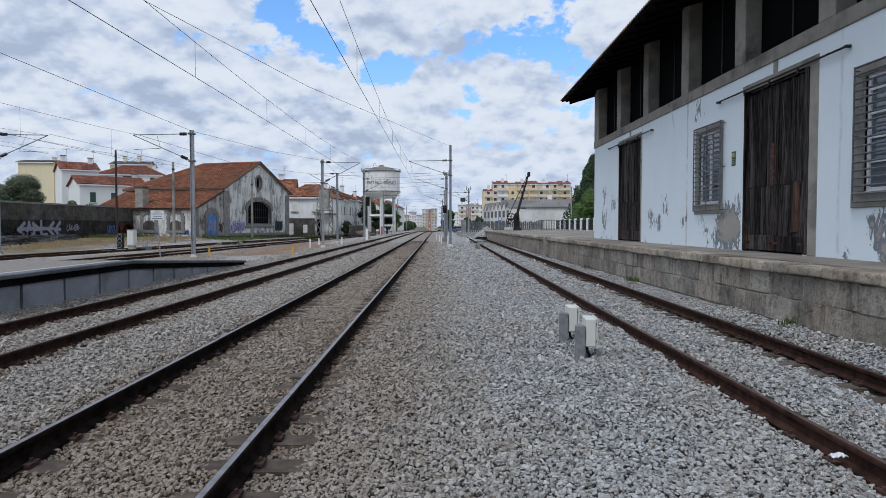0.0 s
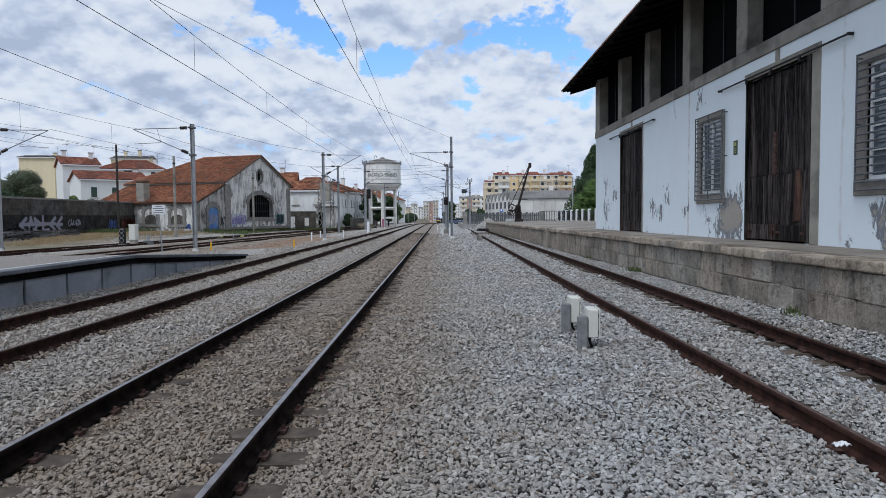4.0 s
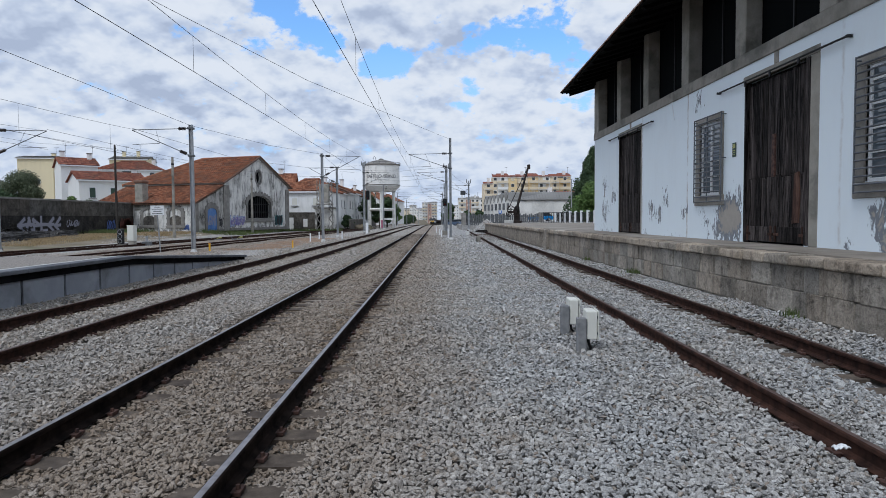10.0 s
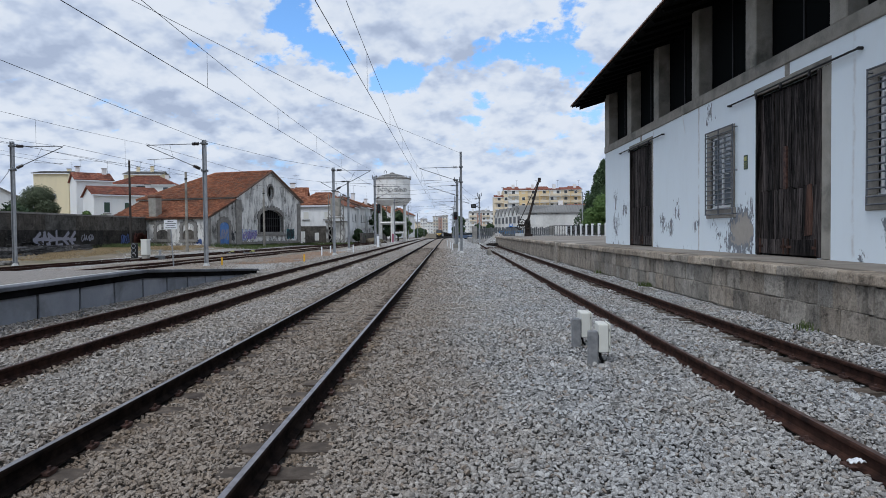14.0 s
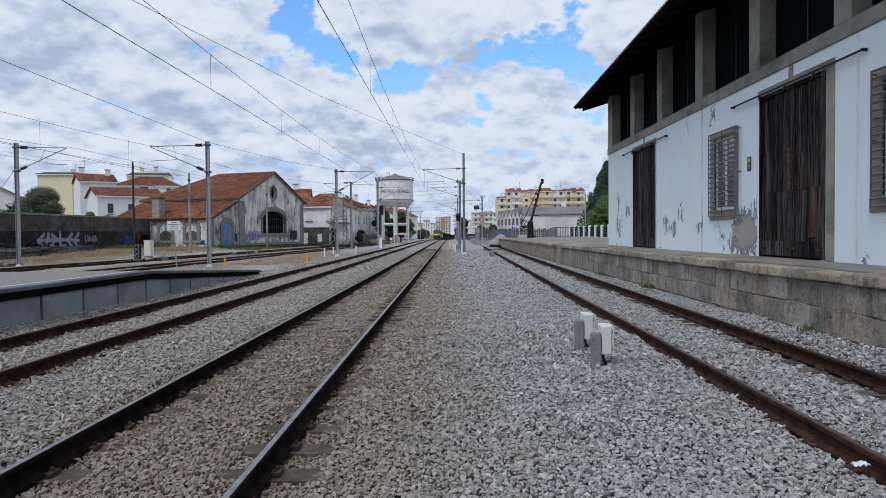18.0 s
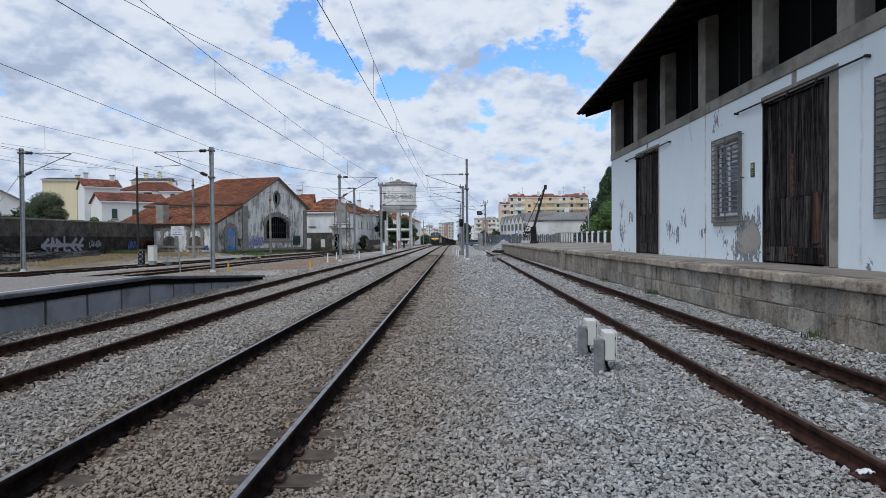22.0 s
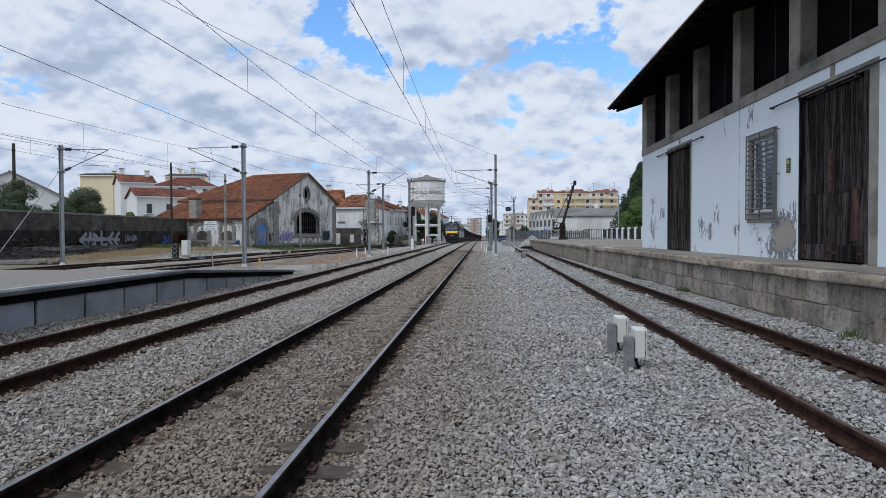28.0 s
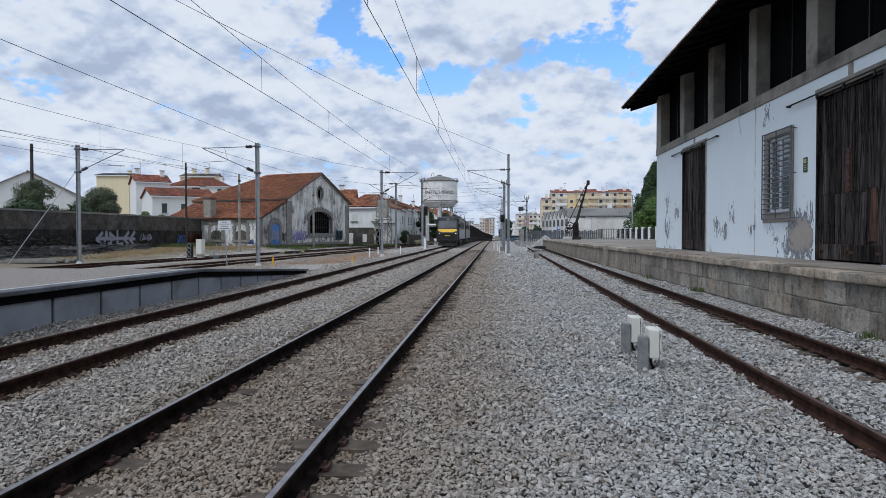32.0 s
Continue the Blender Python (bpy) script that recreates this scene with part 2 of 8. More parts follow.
def plaster_material(name, white, flaked, dirt, scale=0.8, low=1.0, high=2.4, amount=1.0, streak=0.3, spots=(), runs=(0.46, 0.72), scratches=(), coat=None, cracks=()):
    """Lime-washed plaster with flaked patches near the foot of the wall and rain streaks from above."""
    m, k = material(name)
    sep = k.n("ShaderNodeSeparateXYZ", {0: k.place})
    z = sep.outputs[2]
    n1 = k.noise(k.place, scale * 1.3, 6, 0.6, dist=0.2)
    n2 = k.noise(k.n("ShaderNodeVectorMath", {0: k.place, 1: (1.0, 1.0, 0.62)}, operation="MULTIPLY").outputs[0], scale * 4.0, 9, 0.68, dist=0.9)
    foot = k.n("ShaderNodeMapRange", {0: z, 1: low, 2: high, 3: 0.16 * amount, 4: -0.22}).outputs[0]
    f = k.math("ADD", k.math("ADD", k.math("MULTIPLY", n1, 0.4), k.math("MULTIPLY", n2, 0.6)), foot)
    for sy, sz, rad, deep in spots:                  # patches where the coat has come away
        dy, dz = k.math("SUBTRACT", sep.outputs[1], sy), k.math("SUBTRACT", z, sz)
        d2 = k.math("ADD", k.math("MULTIPLY", dy, dy), k.math("MULTIPLY", dz, dz))
        f = k.math("ADD", f, k.math("MULTIPLY", k.math("POWER", 2.718, k.math("DIVIDE", d2, -rad * rad)), deep))
    if scratches:                                    # thin hanging peels round the larger patches
        thin = k.n("ShaderNodeVectorMath", {0: k.place, 1: (1.0, 1.0, 0.38)}, operation="MULTIPLY").outputs[0]
        peel = k.noise(thin, 7.5, 7, 0.6, dist=0.9)
        for sy, sz, rad, deep in scratches:
            dy, dz = k.math("SUBTRACT", sep.outputs[1], sy), k.math("SUBTRACT", z, sz)
            d2 = k.math("ADD", k.math("MULTIPLY", dy, dy), k.math("MULTIPLY", dz, dz))
            g = k.math("MULTIPLY", k.math("POWER", 2.718, k.math("DIVIDE", d2, -rad * rad)), deep)
            f = k.math("MAXIMUM", f, k.math("ADD", k.math("MULTIPLY", k.math("SUBTRACT", peel, 0.508), 0.6), k.math("ADD", 0.592, k.math("MULTIPLY", k.math("SUBTRACT", g, 1.0), 0.2))))
    flake = k.ramp(f, [(0.588, (0, 0, 0)), (0.597, (1, 1, 1))])
    rim = k.ramp(f, [(0.572, (0, 0, 0)), (0.589, (1, 1, 1)), (0.603, (0, 0, 0))])
    tall = k.n("ShaderNodeVectorMath", {0: k.place, 1: (1.7, 1.7, 0.4)}, operation="MULTIPLY").outputs[0]
    run = k.ramp(k.noise(tall, scale * 1.3, 9, 0.72, dist=0.25), [(runs[0], (0, 0, 0)), (runs[1], (1, 1, 1))])
    run = k.math("MULTIPLY", run, k.ramp(k.noise(k.place, scale * 0.8, 5, 0.65), [(0.36, (0.1, 0.1, 0.1)), (0.62, (1, 1, 1))]))
    soft = k.noise(k.place, scale * 0.7, 5, 0.6)
    col = k.mix(k.math("MULTIPLY", run, streak), white, dirt)
    col = k.mix(k.math("MULTIPLY", soft, 0.25 * streak + 0.05), col, dirt)
    under = k.mix(k.noise(k.place, scale * 4, 5, 0.7), flaked, tuple(x * 0.62 for x in flaked[:3]))
    if coat:                                         # an older grey coat shows round the bare render
        under = k.mix(k.ramp(f, [(0.655, (0, 0, 0)), (0.668, (1, 1, 1))]), k.mix(k.noise(k.place, 7.0, 5, 0.7), coat, tuple(x * 0.6 for x in coat)), under)
    for cy, wide, deep in cracks:                    # rusty run down a joint of the wall
        off = k.math("ABSOLUTE", k.math("ADD", k.math("SUBTRACT", sep.outputs[1], cy), k.math("MULTIPLY", k.math("SUBTRACT", k.noise(k.place, 1.7, 6, 0.6), 0.5), 0.22)))
        line = k.math("MULTIPLY", k.math("SUBTRACT", 1.0, k.math("DIVIDE", off, wide), clamp=True), k.math("MULTIPLY", k.ramp(k.noise(k.place, 3.0, 5, 0.7), [(0.38, (0, 0, 0)), (0.6, (1, 1, 1))]), deep))
        col = k.mix(line, col, (0.30, 0.22, 0.16))
    col = k.mix(flake, col, under)
    col = k.mix(k.math("MULTIPLY", rim, 0.55), col, (0.12, 0.13, 0.14))
    grain = k.noise(k.place, 90.0, 3, 0.6)
    hgt = k.math("SUBTRACT", k.math("MULTIPLY", grain, 0.25), flake)
    finish(k, col, 0.88, 0, hgt, 0.5, 0.012, 0.3)
    return m


def block_material(name, a, b, stain, lime):
    """Rough cast blocks: buff and grey patches, dark runs from the top edge, pale lime bloom."""
    m, k = material(name)
    big = k.noise(k.place, 0.9, 6, 0.65)
    col = k.ramp(big, [(0.36, a), (0.62, b)])
    tall = k.n("ShaderNodeVectorMath", {0: k.place, 1: (1.0, 2.6, 0.35)}, operation="MULTIPLY").outputs[0]
    run = k.ramp(k.noise(tall, 1.9, 7, 0.72), [(0.50, (0, 0, 0)), (0.64, (1, 1, 1))])
    col = k.mix(k.math("MULTIPLY", run, 0.5), col, stain)
    bloom = k.ramp(k.noise(k.place, 2.3, 6, 0.7, dist=0.5), [(0.58, (0, 0, 0)), (0.72, (1, 1, 1))])
    col = k.mix(k.math("MULTIPLY", bloom, 0.55), col, lime)
    mid = k.noise(k.place, 5.0, 6, 0.75, dist=0.6)
    col = k.mix(k.ramp(mid, [(0.38, (0.75, 0.75, 0.75)), (0.50, (0, 0, 0))]), col, k.mix(1.0, col, (0.42, 0.42, 0.42), "MULTIPLY"))
    fine = k.noise(k.place, 26.0, 5, 0.7)
    col = k.mix(k.ramp(fine, [(0.36, (0.6, 0.6, 0.6)), (0.58, (0.0, 0.0, 0.0))]), col, k.mix(1.0, col, (0.4, 0.4, 0.4), "MULTIPLY"))
    rnd = k.n("ShaderNodeObjectInfo").outputs["Random"]
    warm = k.math("FRACT", k.math("MULTIPLY", rnd, 7.3))
    col = k.mix(warm, k.mix(1.0, col, (0.96, 0.985, 1.01), "MULTIPLY"), k.mix(1.0, col, (1.04, 0.985, 0.93), "MULTIPLY"))
    col = k.n("ShaderNodeHueSaturation", {"Color": col, "Value": k.math("ADD", k.math("MULTIPLY", rnd, 0.5), 0.80)}).outputs[0]
    finish(k, col, 0.95, 0, k.math("ADD", k.math("ADD", k.math("MULTIPLY", fine, 0.5), big), mid), 1.0, 0.035, 0.25)
    return m


def wood_material(name, a, b, along=2, scale=14.0, rough=0.85):
    m, k = material(name)
    s = [1.0, 1.0, 1.0]
    s[along] = 0.06
    v = k.n("ShaderNodeVectorMath", {0: k.place, 1: tuple(s)}, operation="MULTIPLY").outputs[0]
    g = k.noise(v, scale * 2.2, 6, 0.7, dist=0.6)
    big = k.noise(v, scale * 0.5, 4, 0.6)
    rnd = k.n("ShaderNodeObjectInfo").outputs["Random"]
    col = k.ramp(k.math("ADD", k.math("MULTIPLY", g, 0.6), k.math("MULTIPLY", big, 0.4)), [(0.44, a), (0.62, b)])
    col = k.n("ShaderNodeHueSaturation", {"Color": col, "Value": k.math("ADD", k.math("MULTIPLY", rnd, 0.8), 0.35)}).outputs[0]
    finish(k, col, rough, 0, g, 0.8, 0.008, 0.12)
    return m


def tile_material(name, a, b, c):
    """Old clay tiles in courses: each tile of its own tone, darker lichen in patches."""
    m, k = material(name)
    rnd = k.n("ShaderNodeNewGeometry").outputs["Random Per Island"]
    rnd = k.math("ADD", k.math("MULTIPLY", rnd, 0.6), k.math("MULTIPLY", k.noise(k.place, 2.2, 6, 0.75), 0.5))
    col = k.ramp(rnd, [(0.2, a), (0.5, b), (0.8, c)])
    dark = k.ramp(k.noise(k.place, 0.5, 6, 0.7, dist=0.4), [(0.46, (0, 0, 0)), (0.68, (0.75, 0.75, 0.75))])
    col = k.mix(dark, col, (0.085, 0.062, 0.05))
    finish(k, col, 0.9, 0, k.noise(k.place, 30.0, 4, 0.6), 0.4, 0.02, 0.2)
    return m


def metal_material(name, a, b, rough=0.5, metal=0.6, scale=6.0):
    return mottled(name, a, b, scale, rough, metal, 80.0, 0.15, 0.003)


def plain(name, col, rough=0.6, metal=0.0, spec=0.4):
    m, k = material(name)
    n1 = k.noise(k.place, 4.0, 4, 0.6)
    c2 = k.mix(k.math("MULTIPLY", n1, 0.35), col, tuple(v * 0.65 for v in col[:3]))
    finish(k, c2, rough, metal, k.noise(k.place, 70.0, 2, 0.5), 0.1, 0.003, spec)
    return m


def glass_material(name, tint=(0.02, 0.025, 0.03), rough=0.06):
    m, k = material(name)
    finish(k, tint, rough, 0.0, k.noise(k.place, 1.5, 2, 0.5), 0.04, 0.01, 0.8)
    return m


def glow(name, col, power):
    m, k = material(name)
    finish(k, col, 0.3)
    k.b.inputs["Emission Color"].default_value = (*col, 1)
    k.b.inputs["Emission Strength"].default_value = power
    return m


def foliage(name, a, b):
    m, k = material(name)
    rnd = k.n("ShaderNodeNewGeometry").outputs["Random Per Island"]
    col = k.ramp(k.math("ADD", k.math("MULTIPLY", rnd, 0.7), k.math("MULTIPLY", k.noise(k.place, 0.8, 4, 0.6), 0.4)), [(0.2, a), (0.9, b)])
    finish(k, col, 0.7, 0, None, spec=0.25)
    k.b.inputs["Subsurface Weight"].default_value = 0.0
    return m


